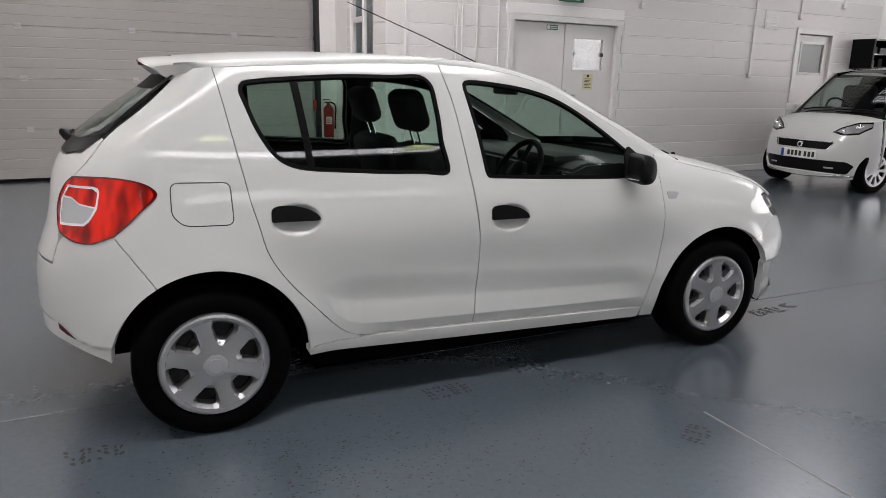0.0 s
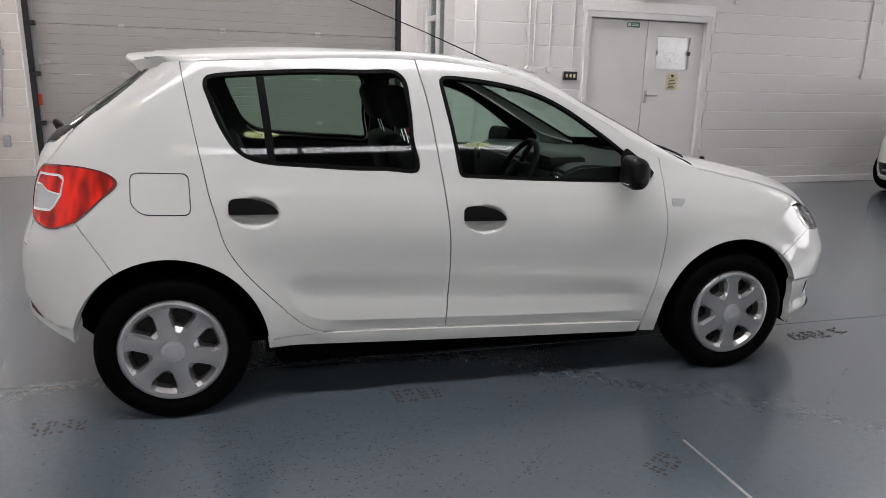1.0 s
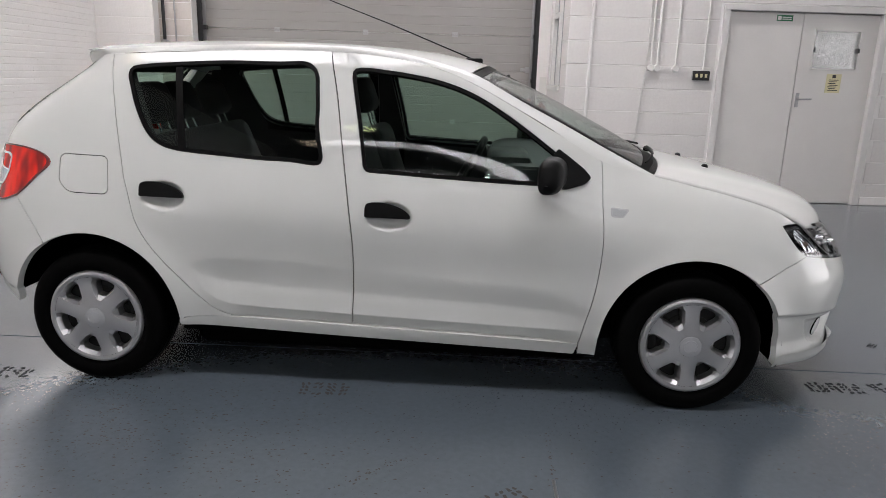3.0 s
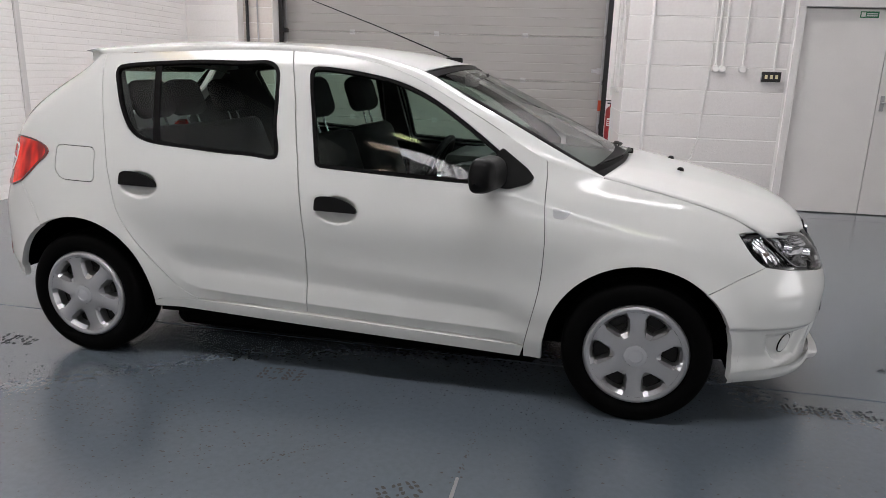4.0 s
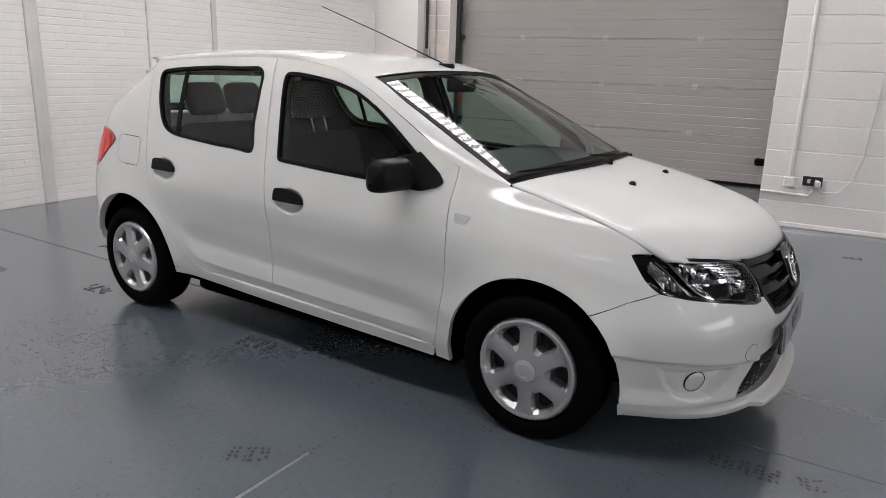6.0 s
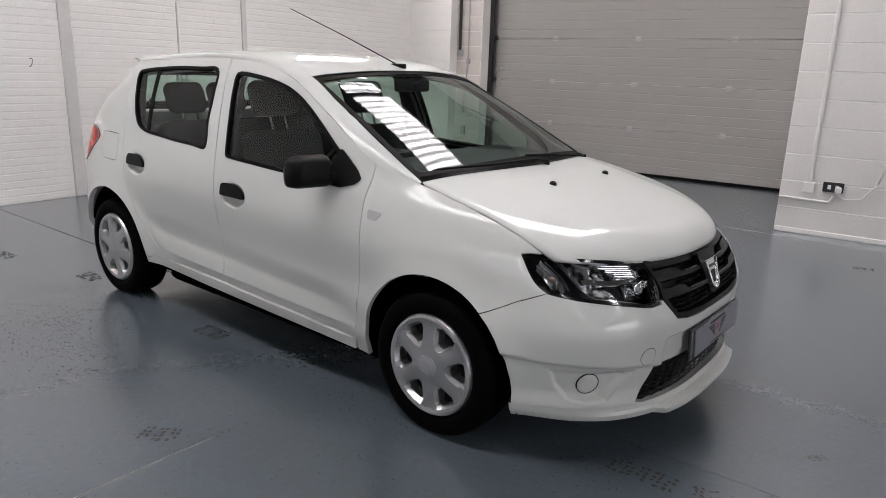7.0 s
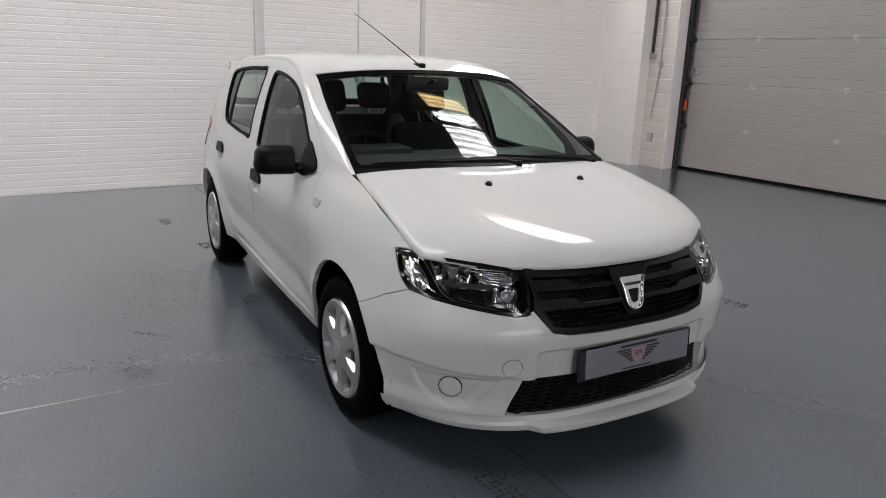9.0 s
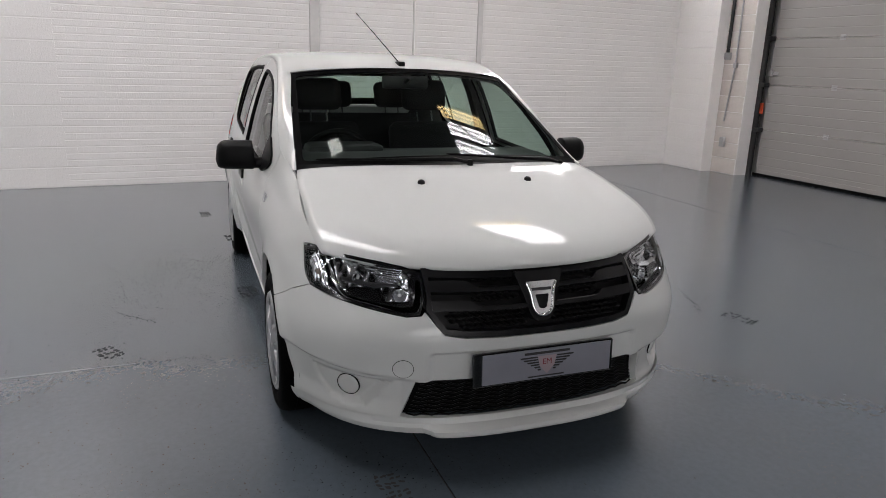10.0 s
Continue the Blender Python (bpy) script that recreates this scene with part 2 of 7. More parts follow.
PAINT = material("white_car_paint", (0.58, 0.59, 0.575), 0.5, coat=0.75, spec=0.1, stain=0.04, stain_size=3, bump=0.00001, bump_size=500)
PAINT.node_tree.nodes["Principled BSDF"].inputs["Coat Roughness"].default_value = 0.022
BLACK_PLASTIC = material("black_textured_plastic", (0.0045, 0.0045, 0.0048), 0.42, grain=0.3, grain_size=300, bump=0.0002, bump_size=700, spec=0.12)
GLOSS_BLACK = material("gloss_black_plastic", (0.004, 0.004, 0.0045), 0.12, coat=0.5)
RUBBER = material("black_rubber", (0.003, 0.003, 0.0032), 0.55, grain=0.4, grain_size=120, bump=0.0003, bump_size=400, spec=0.08)
SCREEN_PRINT = material("black_screen_print", (0.002, 0.002, 0.0022), 0.4, spec=0.03, grain=0.2, grain_size=200)
TYRE = material("tyre_rubber", (0.0022, 0.0022, 0.0023), 0.6, grain=0.4, grain_size=60, stain=0.4, stain_size=8, stain_colour=(0.004, 0.004, 0.0039), bump=0.0004, bump_size=300, spec=0.02)
UNDERSIDE = material("black_underseal", (0.0025, 0.0025, 0.0025), 0.9, grain=0.5, grain_size=30, spec=0.0)
CAP = material("silver_wheel_cap_paint", (0.44, 0.444, 0.455), 0.30, metal=0.8, grain=0.12, grain_size=500, stain=0.2, stain_size=9)
STEEL = material("dark_steel_wheel", (0.005, 0.005, 0.0055), 0.6, metal=0.2, grain=0.5, grain_size=60)
DISC = material("brake_disc_steel", (0.025, 0.024, 0.023), 0.45, metal=0.8, grain=0.4, grain_size=50)
CHROME = material("chrome", (0.8, 0.8, 0.82), 0.08, metal=1.0)
def facet_material(name, dark, light, metal, rough, size, bump):
    """Cut facets: noise mixes a dark and a light tone, painting glints into the colour."""
    m = material(name, light, rough, metal=metal, coat=.2 if metal < .5 else 0.0, spec=.25 if metal < .5 else None)
    n, l = m.node_tree.nodes, m.node_tree.links
    p = n["Principled BSDF"]
    co, mp, v = n.new("ShaderNodeTexCoord"), n.new("ShaderNodeMapping"), n.new("ShaderNodeTexNoise")
    mp.inputs["Rotation"].default_value = (.2, .9, .1)
    mp.inputs["Scale"].default_value = (1.0, 1.0, .22)
    v.inputs["Scale"].default_value, v.inputs["Detail"].default_value = size, 1.0
    l.new(co.outputs["Object"], mp.inputs["Vector"])
    l.new(mp.outputs[0], v.inputs["Vector"])
    step = n.new("ShaderNodeMapRange")
    step.inputs["From Min"].default_value, step.inputs["From Max"].default_value = .40, .62
    l.new(v.outputs["Fac"], step.inputs["Value"])
    mx = n.new("ShaderNodeMix")
    mx.data_type = "RGBA"
    mx.inputs["A"].default_value, mx.inputs["B"].default_value = (*dark, 1), (*light, 1)
    l.new(step.outputs["Result"], mx.inputs["Factor"])
    l.new(mx.outputs["Result"], p.inputs["Base Color"])
    b = n.new("ShaderNodeBump")
    b.inputs["Strength"].default_value, b.inputs["Distance"].default_value = 1.0, bump
    l.new(v.outputs["Fac"], b.inputs["Height"])
    l.new(b.outputs["Normal"], p.inputs["Normal"])
    return m


SILVER = material("bright_silver_badge", (0.80, 0.80, 0.82), 0.09, metal=0.95)
FACETS = facet_material("faceted_lamp_reflector", (.03, .03, .032), (.78, .78, .80), 1.0, .20, 30, .012)
RED_FACETS = facet_material("faceted_red_lamp_lens", (.22, .003, .001), (.85, .018, .006), 0.0, .16, 19, .008)
AMBER = material("amber_bulb_plastic", (0.12, 0.09, 0.075), 0.25)
DARK_RED = material("dark_red_lamp_lens", (0.12, 0.003, 0.003), 0.1, coat=1.0)
CLEAR_LENS = material("clear_white_lamp_lens", (0.46, 0.46, 0.47), 0.12, coat=1.0, bump=0.0015, bump_size=120)
GLASS = glass_material("tinted_window_glass", (0.60, 0.72, 0.66))
SCREEN = glass_material("windscreen_glass", (0.66, 0.76, 0.71))
LENS = glass_material("clear_lens", (0.93, 0.94, 0.95))
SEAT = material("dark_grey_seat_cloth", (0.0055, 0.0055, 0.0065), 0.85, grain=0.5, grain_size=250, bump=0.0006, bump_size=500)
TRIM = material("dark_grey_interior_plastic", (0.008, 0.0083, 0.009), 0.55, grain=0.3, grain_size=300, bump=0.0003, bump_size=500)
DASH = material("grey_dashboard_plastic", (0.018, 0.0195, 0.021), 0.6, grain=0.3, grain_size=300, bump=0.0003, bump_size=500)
HEADLINER = material("light_grey_headliner", (0.30, 0.30, 0.29), 0.9, grain=0.2, grain_size=200)
WHITE_WALL = material("white_wall_paint", (0.86, 0.84, 0.825), 0.55, stain=0.16, stain_size=1.3, grain=0.08, grain_size=30, bump=0.0015, bump_size=45, rough_var=0.1, stain_colour=(0.62, 0.60, 0.58))
WHITE_BRICK = material("white_painted_brick", (0.88, 0.86, 0.845), 0.5, stain=0.14, stain_size=1.7, grain=0.1, grain_size=35, bump=0.002, bump_size=60, island=0.03, stain_colour=(0.64, 0.62, 0.60))
OFF_WHITE_BLOCK = material("off_white_painted_block", (0.74, 0.715, 0.70), 0.5, stain=0.16, stain_size=1.4, grain=0.1, grain_size=35, bump=0.002, bump_size=60, island=0.03, stain_colour=(0.56, 0.54, 0.52))
DIRTY_BLOCK = material("grimy_white_painted_block", (0.70, 0.65, 0.61), 0.55, stain=0.45, stain_size=2.2, grain=0.12, grain_size=35, bump=0.002, bump_size=60, island=0.08, stain_colour=(0.46, 0.40, 0.36))
GREY_PAINT = material("grey_white_door_paint", (0.72, 0.70, 0.68), 0.4, stain=0.12, stain_size=2.0, grain=0.05, grain_size=60, bump=0.0003, bump_size=80)
DOOR_SKIN = material("light_grey_coated_steel", (0.355, 0.342, 0.327), 0.36, stain=0.12, stain_size=1.2, grain=0.06, grain_size=90, bump=0.0004, bump_size=150)
FRAME_WHITE = material("white_gloss_frame_paint", (0.71, 0.695, 0.68), 0.35, stain=0.15, stain_size=3, bump=0.0004, bump_size=60)
DARK_METAL = material("dark_grey_steel", (0.05, 0.05, 0.052), 0.45, metal=0.7, grain=0.4, grain_size=60)
GALVANISED = material("galvanised_steel", (0.5, 0.5, 0.51), 0.4, metal=0.9, grain=0.3, grain_size=70)
WHITE_PLASTIC = material("white_plastic", (0.75, 0.74, 0.72), 0.4, stain=0.1, stain_size=6)
RED_PAINT = material("red_enamel", (0.24, 0.008, 0.008), 0.3, stain=0.2, stain_size=6)
ORANGE = material("orange_red_plastic", (0.6, 0.08, 0.03), 0.4, stain=0.1, stain_size=6)
YELLOW_PAPER = material("yellow_notice_print", (0.66, 0.61, 0.38), 0.5, stain=0.15, stain_size=20)
GREEN_SIGN = material("green_sign_print", (0.02, 0.16, 0.07), 0.4)
INK = material("black_ink", (0.02, 0.02, 0.02), 0.5)
WHITE_INK = material("white_ink", (0.75, 0.75, 0.72), 0.5)

# ---- floor: painted concrete slabs with open joints ----
def floor_material():
    m = material("blue_grey_floor_paint", (0.084, 0.104, 0.125), 0.26, coat=0.8, stain=0.4, stain_size=0.6, stain_colour=(0.052, 0.062, 0.070), grain=0.28, grain_size=38, bump=0.0008, bump_size=12)
    # chipped specks, crowded in worn patches
    n, l = m.node_tree.nodes, m.node_tree.links
    p = n["Principled BSDF"]
    p.inputs["Coat Roughness"].default_value = 0.21
    base = p.inputs["Base Color"].links[0].from_socket
    place = n.new("ShaderNodeTexCoord").outputs["Object"]
    facs = []
    for size, lo, hi in ((75.0, 0.66, 0.70), (1.1, 0.48, 0.66)):
        t = n.new("ShaderNodeTexNoise")
        t.inputs["Scale"].default_value, t.inputs["Detail"].default_value = size, 2.0
        l.new(place, t.inputs["Vector"])
        r = n.new("ShaderNodeMapRange")
        r.inputs["From Min"].default_value, r.inputs["From Max"].default_value = lo, hi
        l.new(t.outputs["Fac"], r.inputs["Value"])
        facs.append(r.outputs["Result"])
    both = n.new("ShaderNodeMath")
    both.operation = "MULTIPLY"
    l.new(facs[0], both.inputs[0])
    l.new(facs[1], both.inputs[1])
    mx = n.new("ShaderNodeMix")
    mx.data_type = "RGBA"
    mx.inputs["B"].default_value = (0.025, 0.027, 0.026, 1)
    l.new(both.outputs[0], mx.inputs["Factor"])
    l.new(base, mx.inputs["A"])
    l.new(mx.outputs["Result"], p.inputs["Base Color"])
    return m


FLOOR = floor_material()
JOINT = material("dark_joint_filler", (0.02, 0.02, 0.021), 0.8, grain=0.5, grain_size=40)
floor = tagged(box_part("floor", (-9, -13, -0.3), (21, 13, -0.008), JOINT, None), "blue-grey painted concrete floor with open joints", "floor", kind="structure")
JOINT_TURN = pose(1.96, 3.115, 0, 0, 0, -3.3)
SLAB = 4.6
for j in range(-4, 3):
    bm = bmesh.new()
    bm_box(bm, (-13, j * SLAB + 0.0032, -0.05), (19, (j + 1) * SLAB - 0.0032, 0), 0.0015)
    ob = part("slab", bm, FLOOR, floor)
    ob.matrix_world = JOINT_TURN

# ---- walls ----
WALL_TOP = 5.75


def wall(name, lo, hi, label, mt=None):
    return tagged(box_part(name, lo, hi, mt or WHITE_WALL, None), label, "wall", kind="structure")


bm = bmesh.new()
for lo, hi in (((-13, -0.3), (7.5, WALL_TOP)), ((9.2, -0.3), (10.9, WALL_TOP)), ((7.5, -0.3), (9.2, 2.98)), ((7.5, 4.3), (9.2, WALL_TOP))):
    bm_box(bm, (-3.7, lo[0], lo[1]), (-3.318, hi[0], hi[1]))
wall_west = tagged(part("wall_west", bm, WHITE_WALL, None), "white painted brick wall with a high window", "wall", kind="structure")
wall("wall_outer", (-3.95, 6.8, 2.4), (-3.7, 9.9, 5.0), "plain outer leaf behind the high window")
GREY_BLOCK = material("bare_grey_block", (0.30, 0.29, 0.28), 0.8, stain=0.3, stain_size=1.2, grain=0.2, grain_size=25, bump=0.002, bump_size=40)
wall_south = wall("wall_south", (-3.7, -13.3, -0.3), (20, -13, WALL_TOP), "bare grey block wall", GREY_BLOCK)
# unseen east wall, made white so that it throws light onto the car front
wall_east = wall("wall_east", (18, -13, -0.3), (18.3, 12.5, WALL_TOP), "unseen end wall, white to throw light on the car front", WHITE_WALL)
wall_corner = wall("wall_north_1", (-3.318, 10.0, -0.3), (-2.5, 10.9, WALL_TOP), "white painted blockwork wall end")
wall_jamb = wall("wall_north_2", (-2.5, 10.2, -0.3), (-2.03, 10.9, WALL_TOP), "white painted blockwork pier beside the sectional door")
wall("wall_north_3", (-2.03, 10.58, 3.6), (2.95, 10.9, WALL_TOP), "unseen end wall, white to throw light on the car front over the sectional door")
wall("wall_north_6", (2.95, 10.42, -0.3), (3.4, 10.9, WALL_TOP), "white painted nib wall beside the sectional door")
wall("wall_north_4", (-3.7, 10.95, -0.3), (3.5, 11.2, WALL_TOP), "plain wall behind the sectional door")

# the wall with the double door: two openings
Y0 = 7.903
DOORS = [(4.70, 6.43, 2.155), (10.38, 11.25, 2.23)]
bm = bmesh.new()
x_at = 2.928
for a, b, top in DOORS:
    bm_box(bm, (x_at, Y0, -0.3), (a, Y0 + 0.24, WALL_TOP))
    bm_box(bm, (a, Y0, top), (b, Y0 + 0.24, WALL_TOP))
    bm_box(bm, (a, Y0 + 0.12, -0.3), (b, Y0 + 0.24, top))
    x_at = b
bm_box(bm, (x_at, Y0, -0.3), (18, Y0 + 0.24, WALL_TOP))
wall_doors = tagged(part("wall_north_5", bm, WHITE_WALL, None), "white painted blockwork wall with a double door", "wall", kind="structure")

# the return wall with a window
WY0, WY1, WZ0, WZ1 = 8.27, 9.06, 1.25, 2.75
bm = bmesh.new()
bm_box(bm, (2.928, Y0 + 0.24, -0.3), (3.2, WY0, WALL_TOP))
bm_box(bm, (2.928, WY1, -0.3), (3.2, 9.2, WALL_TOP))
bm_box(bm, (2.928, WY0, -0.3), (3.2, WY1, WZ0))
bm_box(bm, (2.928, WY0, WZ1), (3.2, WY1, WALL_TOP))
bm_box(bm, (3.2, 9.0, -0.3), (3.4, 10.95, WALL_TOP))
wall_return = tagged(part("wall_return", bm, WHITE_WALL, None), "white painted return wall with a window", "wall", kind="structure")
wall("wall_office", (6.0, Y0 + 0.24, -0.3), (6.2, 11.2, WALL_TOP), "plain wall of the room behind the window", material("brown_board", (0.16, 0.09, 0.05), 0.6, stain=0.4, stain_size=2))
window = tagged(new("window_1"), "white timber window with two lights in the return wall", "window", kind="structure")
for name, lo, hi in (("window_frame", (2.93, WY0, WZ0), (3.02, WY0 + 0.06, WZ1)), ("window_frame", (2.93, WY1 - 0.06, WZ0), (3.02, WY1, WZ1)),
                     ("window_sill", (2.89, WY0, WZ0 - 0.03), (3.02, WY1, WZ0 + 0.03)), ("window_head", (2.93, WY0 + 0.06, WZ1 - 0.06), (3.02, WY1 - 0.06, WZ1)),
                     ("mullion", (2.935, 8.63, WZ0 + 0.03), (3.015, 8.69, WZ1 - 0.06)), ("transom", (2.935, 8.69, 2.08), (3.015, WY1 - 0.06, 2.15))):
    box_part(name, lo, hi, FRAME_WHITE, window, 0.008)
PANE = glass_material("window_pane", (0.75, 0.78, 0.78))
box_part("pane", (2.975, WY0 + 0.06, WZ0 + 0.03), (2.981, 8.63, WZ1 - 0.06), PANE, window)
box_part("pane", (2.975, 8.69, WZ0 + 0.03), (2.981, WY1 - 0.06, 2.08), PANE, window)
box_part("pane", (2.975, 8.69, 2.15), (2.981, WY1 - 0.06, WZ1 - 0.06), PANE, window)

# ---- roof: ceiling with rooflight openings, slats and translucent sheets ----
CEILING = material("dark_grey_roof_lining", (0.10, 0.099, 0.097), 0.7, stain=0.2, stain_size=1, grain=0.1, grain_size=20)
bm = bmesh.new()
bands = sorted({(sy - sw / 2, sy + sw / 2) for sy, sw, *_ in SKYLIGHTS})
edges_y = [-13.3] + [v for b in bands for v in b] + [12.5]
for a, b in zip(edges_y[::2], edges_y[1::2]):
    bm_box(bm, (-3.7, a, ROOF_Z), (18.3, b, ROOF_Z + 0.15))
for a, b in bands:
    x_from = -3.7
    for sy, sw, sx, ex, _ in sorted(SKYLIGHTS, key=lambda q: q[2]):
        if abs(sy - (a + b) / 2) < 0.01:
            bm_box(bm, (x_from, a, ROOF_Z), (sx, b, ROOF_Z + 0.15))
            x_from = ex
    bm_box(bm, (x_from, a, ROOF_Z), (18.3, b, ROOF_Z + 0.15))
ceiling = tagged(part("ceiling", bm, CEILING, None), "dark grey roof lining with rooflight openings", "ceiling", kind="structure")
PITCH = 0.146


def sheet_material(name, colour, glow):
    """Corrugated translucent sheet: wave shading put into the glow, crests brighter than folds."""
    m = material(name, (0.6, 0.6, 0.6), 0.6, emit=(colour, glow))
    n, l = m.node_tree.nodes, m.node_tree.links
    p = n["Principled BSDF"]
    co, sep, wave, fold = n.new("ShaderNodeTexCoord"), n.new("ShaderNodeSeparateXYZ"), n.new("ShaderNodeMath"), n.new("ShaderNodeMath")
    l.new(co.outputs["Object"], sep.inputs[0])
    wave.operation, wave.inputs[1].default_value = "MULTIPLY", 2 * math.pi / PITCH
    l.new(sep.outputs["X"], wave.inputs[0])
    fold.operation = "COSINE"
    l.new(wave.outputs[0], fold.inputs[0])
    r = n.new("ShaderNodeMapRange")
    r.inputs["From Min"].default_value, r.inputs["From Max"].default_value = -0.75, 0.1
    r.inputs["To Min"].default_value, r.inputs["To Max"].default_value = 0.22 * glow, 1.12 * glow
    l.new(fold.outputs[0], r.inputs["Value"])
    l.new(r.outputs["Result"], p.inputs["Emission Strength"])
    return m


def corrugated(name, x0, x1, w, mt, parent, label=""):
    """A corrugated sheet with its waves running across the strip."""
    xs = np.arange(x0, x1 + 0.001, PITCH / 6)
    rows = [[(x, y, 0.02 * math.cos(2 * math.pi * x / PITCH)) for x in xs] for y in (-w / 2, w / 2)]
    return grid_sheet(name, rows, mt, parent, label)


for sy, sw, sx, ex, glow in SKYLIGHTS:
    SHEET = sheet_material("translucent_rooflight_sheet", (0.985, 0.965, 1.0) if sy < -3 else (1.0, 0.958, 0.982), glow)
    OLD_SHEET = sheet_material("yellowed_rooflight_sheet", (1.0, 0.72, 0.32) if sy > 0 else (1.0, 0.8, 0.6), glow * 0.45)
    light = thing("rooflight", "translucent corrugated rooflight strip letting in white daylight", "rooflight", pose(0, sy, ROOF_Z + 0.1), "rooflights")
    old_end = 0.49 if sx < 0 and sw < 2 else 0.0
    corrugated("sheet", sx + old_end + 0.01, ex, sw, SHEET, light)
    if old_end:
        corrugated("sheet", sx, sx + old_end, sw, OLD_SHEET, light, "yellowed end sheet")

# high window in the west wall
HY0, HY1, HZ0, HZ1 = 7.5, 9.2, 2.98, 4.3
hw = tagged(new("window_2"), "high white framed window with bright obscured panes", "window", kind="structure")
HAZE = material("bright_obscured_pane", (0.7, 0.7, 0.7), 0.3, emit=((1.0, 0.97, 0.98), 5.0))
for k in range(2):
    for q in range(2):
        ya, za = HY0 + k * (HY1 - HY0) / 2, HZ0 + q * (HZ1 - HZ0) / 2
        box_part("pane", (-3.50, ya + 0.03, za + 0.03), (-3.49, ya + (HY1 - HY0) / 2 - 0.03, za + (HZ1 - HZ0) / 2 - 0.03), HAZE, hw)
for k in range(3):
    y = HY0 + k * (HY1 - HY0) / 2
    box_part("window_frame", (-3.52, y - 0.03, HZ0), (-3.46, y + 0.03, HZ1), FRAME_WHITE, hw, 0.006)
    z = HZ0 + k * (HZ1 - HZ0) / 2
    box_part("window_frame", (-3.518, HY0 + 0.03, z - 0.03), (-3.462, HY1 - 0.03, z + 0.03), FRAME_WHITE, hw, 0.006)

# glowing panes added on the east wall, behind the camera, as fill light
ew = tagged(new("window_3"), "unseen band of glowing panes in white frames, added as fill light", "window", kind="structure")
FILL_GLOW = material("glowing_fill_pane", (0.7, 0.7, 0.7), 0.3, emit=((1.0, 0.97, 0.98), 3.2))
EY0, EZ0, EW, EH = -4.0, 1.4, 1.0, 1.5
for k in range(8):
    for q in range(2):
        ya, za = EY0 + k * EW, EZ0 + q * EH
        box_part("pane", (17.985, ya + 0.03, za + 0.03), (17.998, ya + EW - 0.03, za + EH - 0.03), FILL_GLOW, ew)
for k in range(9):
    y = EY0 + k * EW
    box_part("window_frame", (17.95, y - 0.03, EZ0), (17.998, y + 0.03, EZ0 + 2 * EH), FRAME_WHITE, ew, 0.006)
for q in range(3):
    z = EZ0 + q * EH
    box_part("window_frame", (17.955, EY0 + 0.03, z - 0.03), (17.998, EY0 + 8 * EW - 0.03, z + 0.03), FRAME_WHITE, ew, 0.006)

# hanging lamps: a shallow dish on a rod from the roof
LAMP_GLOW = material("lamp_diffuser", (0.6, 0.62, 0.4), 0.4, emit=((0.88, 1.0, 0.5), 5.0))
DISH = material("aluminium_lamp_dish", (0.55, 0.55, 0.5), 0.35, metal=0.8, grain=0.2, grain_size=60)
PANEL_GLOW = material("white_lamp_panel", (0.6, 0.6, 0.58), 0.4, emit=((0.98, 1.0, 0.93), 6.0))
lamp_one = flood_one = None
for lx, ly in ((2.95, -2.9), (-0.1, -2.0)):
    if lamp_one is None:
        lamp_one = thing("pendant_lamp", "round aluminium pendant lamp with a glowing diffuser", "lamp", pose(lx, ly, 4.0), "pendant lamps")
        part("dish", lathe([(0.05, 0.16), (0.10, 0.14), (0.20, 0.06), (0.235, 0.0), (0.23, 0.0), (0.19, 0.055), (0.09, 0.13)], 40, "z"), DISH, lamp_one, smooth=True)
        part("diffuser", lathe([(0.0, 0.012), (0.15, 0.014), (0.222, 0.02)], 40, "z"), LAMP_GLOW, lamp_one, smooth=True)
        tube("rod", [(0, 0, 0.15), (0, 0, 1.58)], 0.012, DARK_METAL, lamp_one)
    else:
        copy_thing(lamp_one, pose(lx, ly, 4.0))
for lx, ly in ((3.7, 3.85), (0.78, 3.06)):
    if flood_one is None:
        flood_one = thing("hanging_floodlight", "small square floodlight hanging from the roof", "lamp", pose(lx, ly, 4.0), "hanging floodlights")
        box_part("housing", (-0.11, -0.10, 0.012), (0.11, 0.10, 0.06), DISH, flood_one, 0.01)
        box_part("glass", (-0.095, -0.085, 0.0), (0.095, 0.085, 0.011), PANEL_GLOW, flood_one, 0.002)
        tube("rod", [(0, 0, 0.06), (0, 0, 1.58)], 0.010, DARK_METAL, flood_one)
    else:
        copy_thing(flood_one, pose(lx, ly, 4.0))

# roof trusses
first_truss = None
for k, tx in enumerate((0.28, 4.78, 9.28, 13.78)):
    if first_truss is None:
        first_truss = thing("roof_truss", "dark steel lattice roof truss", "truss", pose(tx, 0, 0), "roof trusses")
        box_part("chord", (-0.03, -13, 4.38), (0.03, 10.3, 4.44), DARK_METAL, first_truss)
        box_part("chord", (-0.03, -13, 5.04), (0.03, 10.3, 5.10), DARK_METAL, first_truss)
        for q in range(15):
            y0 = -12.6 + q * 1.5
            tube("diagonal", [(0, y0, 4.42), (0, y0 + 0.75, 5.06)], 0.016, DARK_METAL, first_truss)
            tube("diagonal", [(0, y0 + 0.75, 5.06), (0, y0 + 1.45, 4.42)], 0.016, DARK_METAL, first_truss)
    else:
        copy_thing(first_truss, pose(tx, 0, 0))

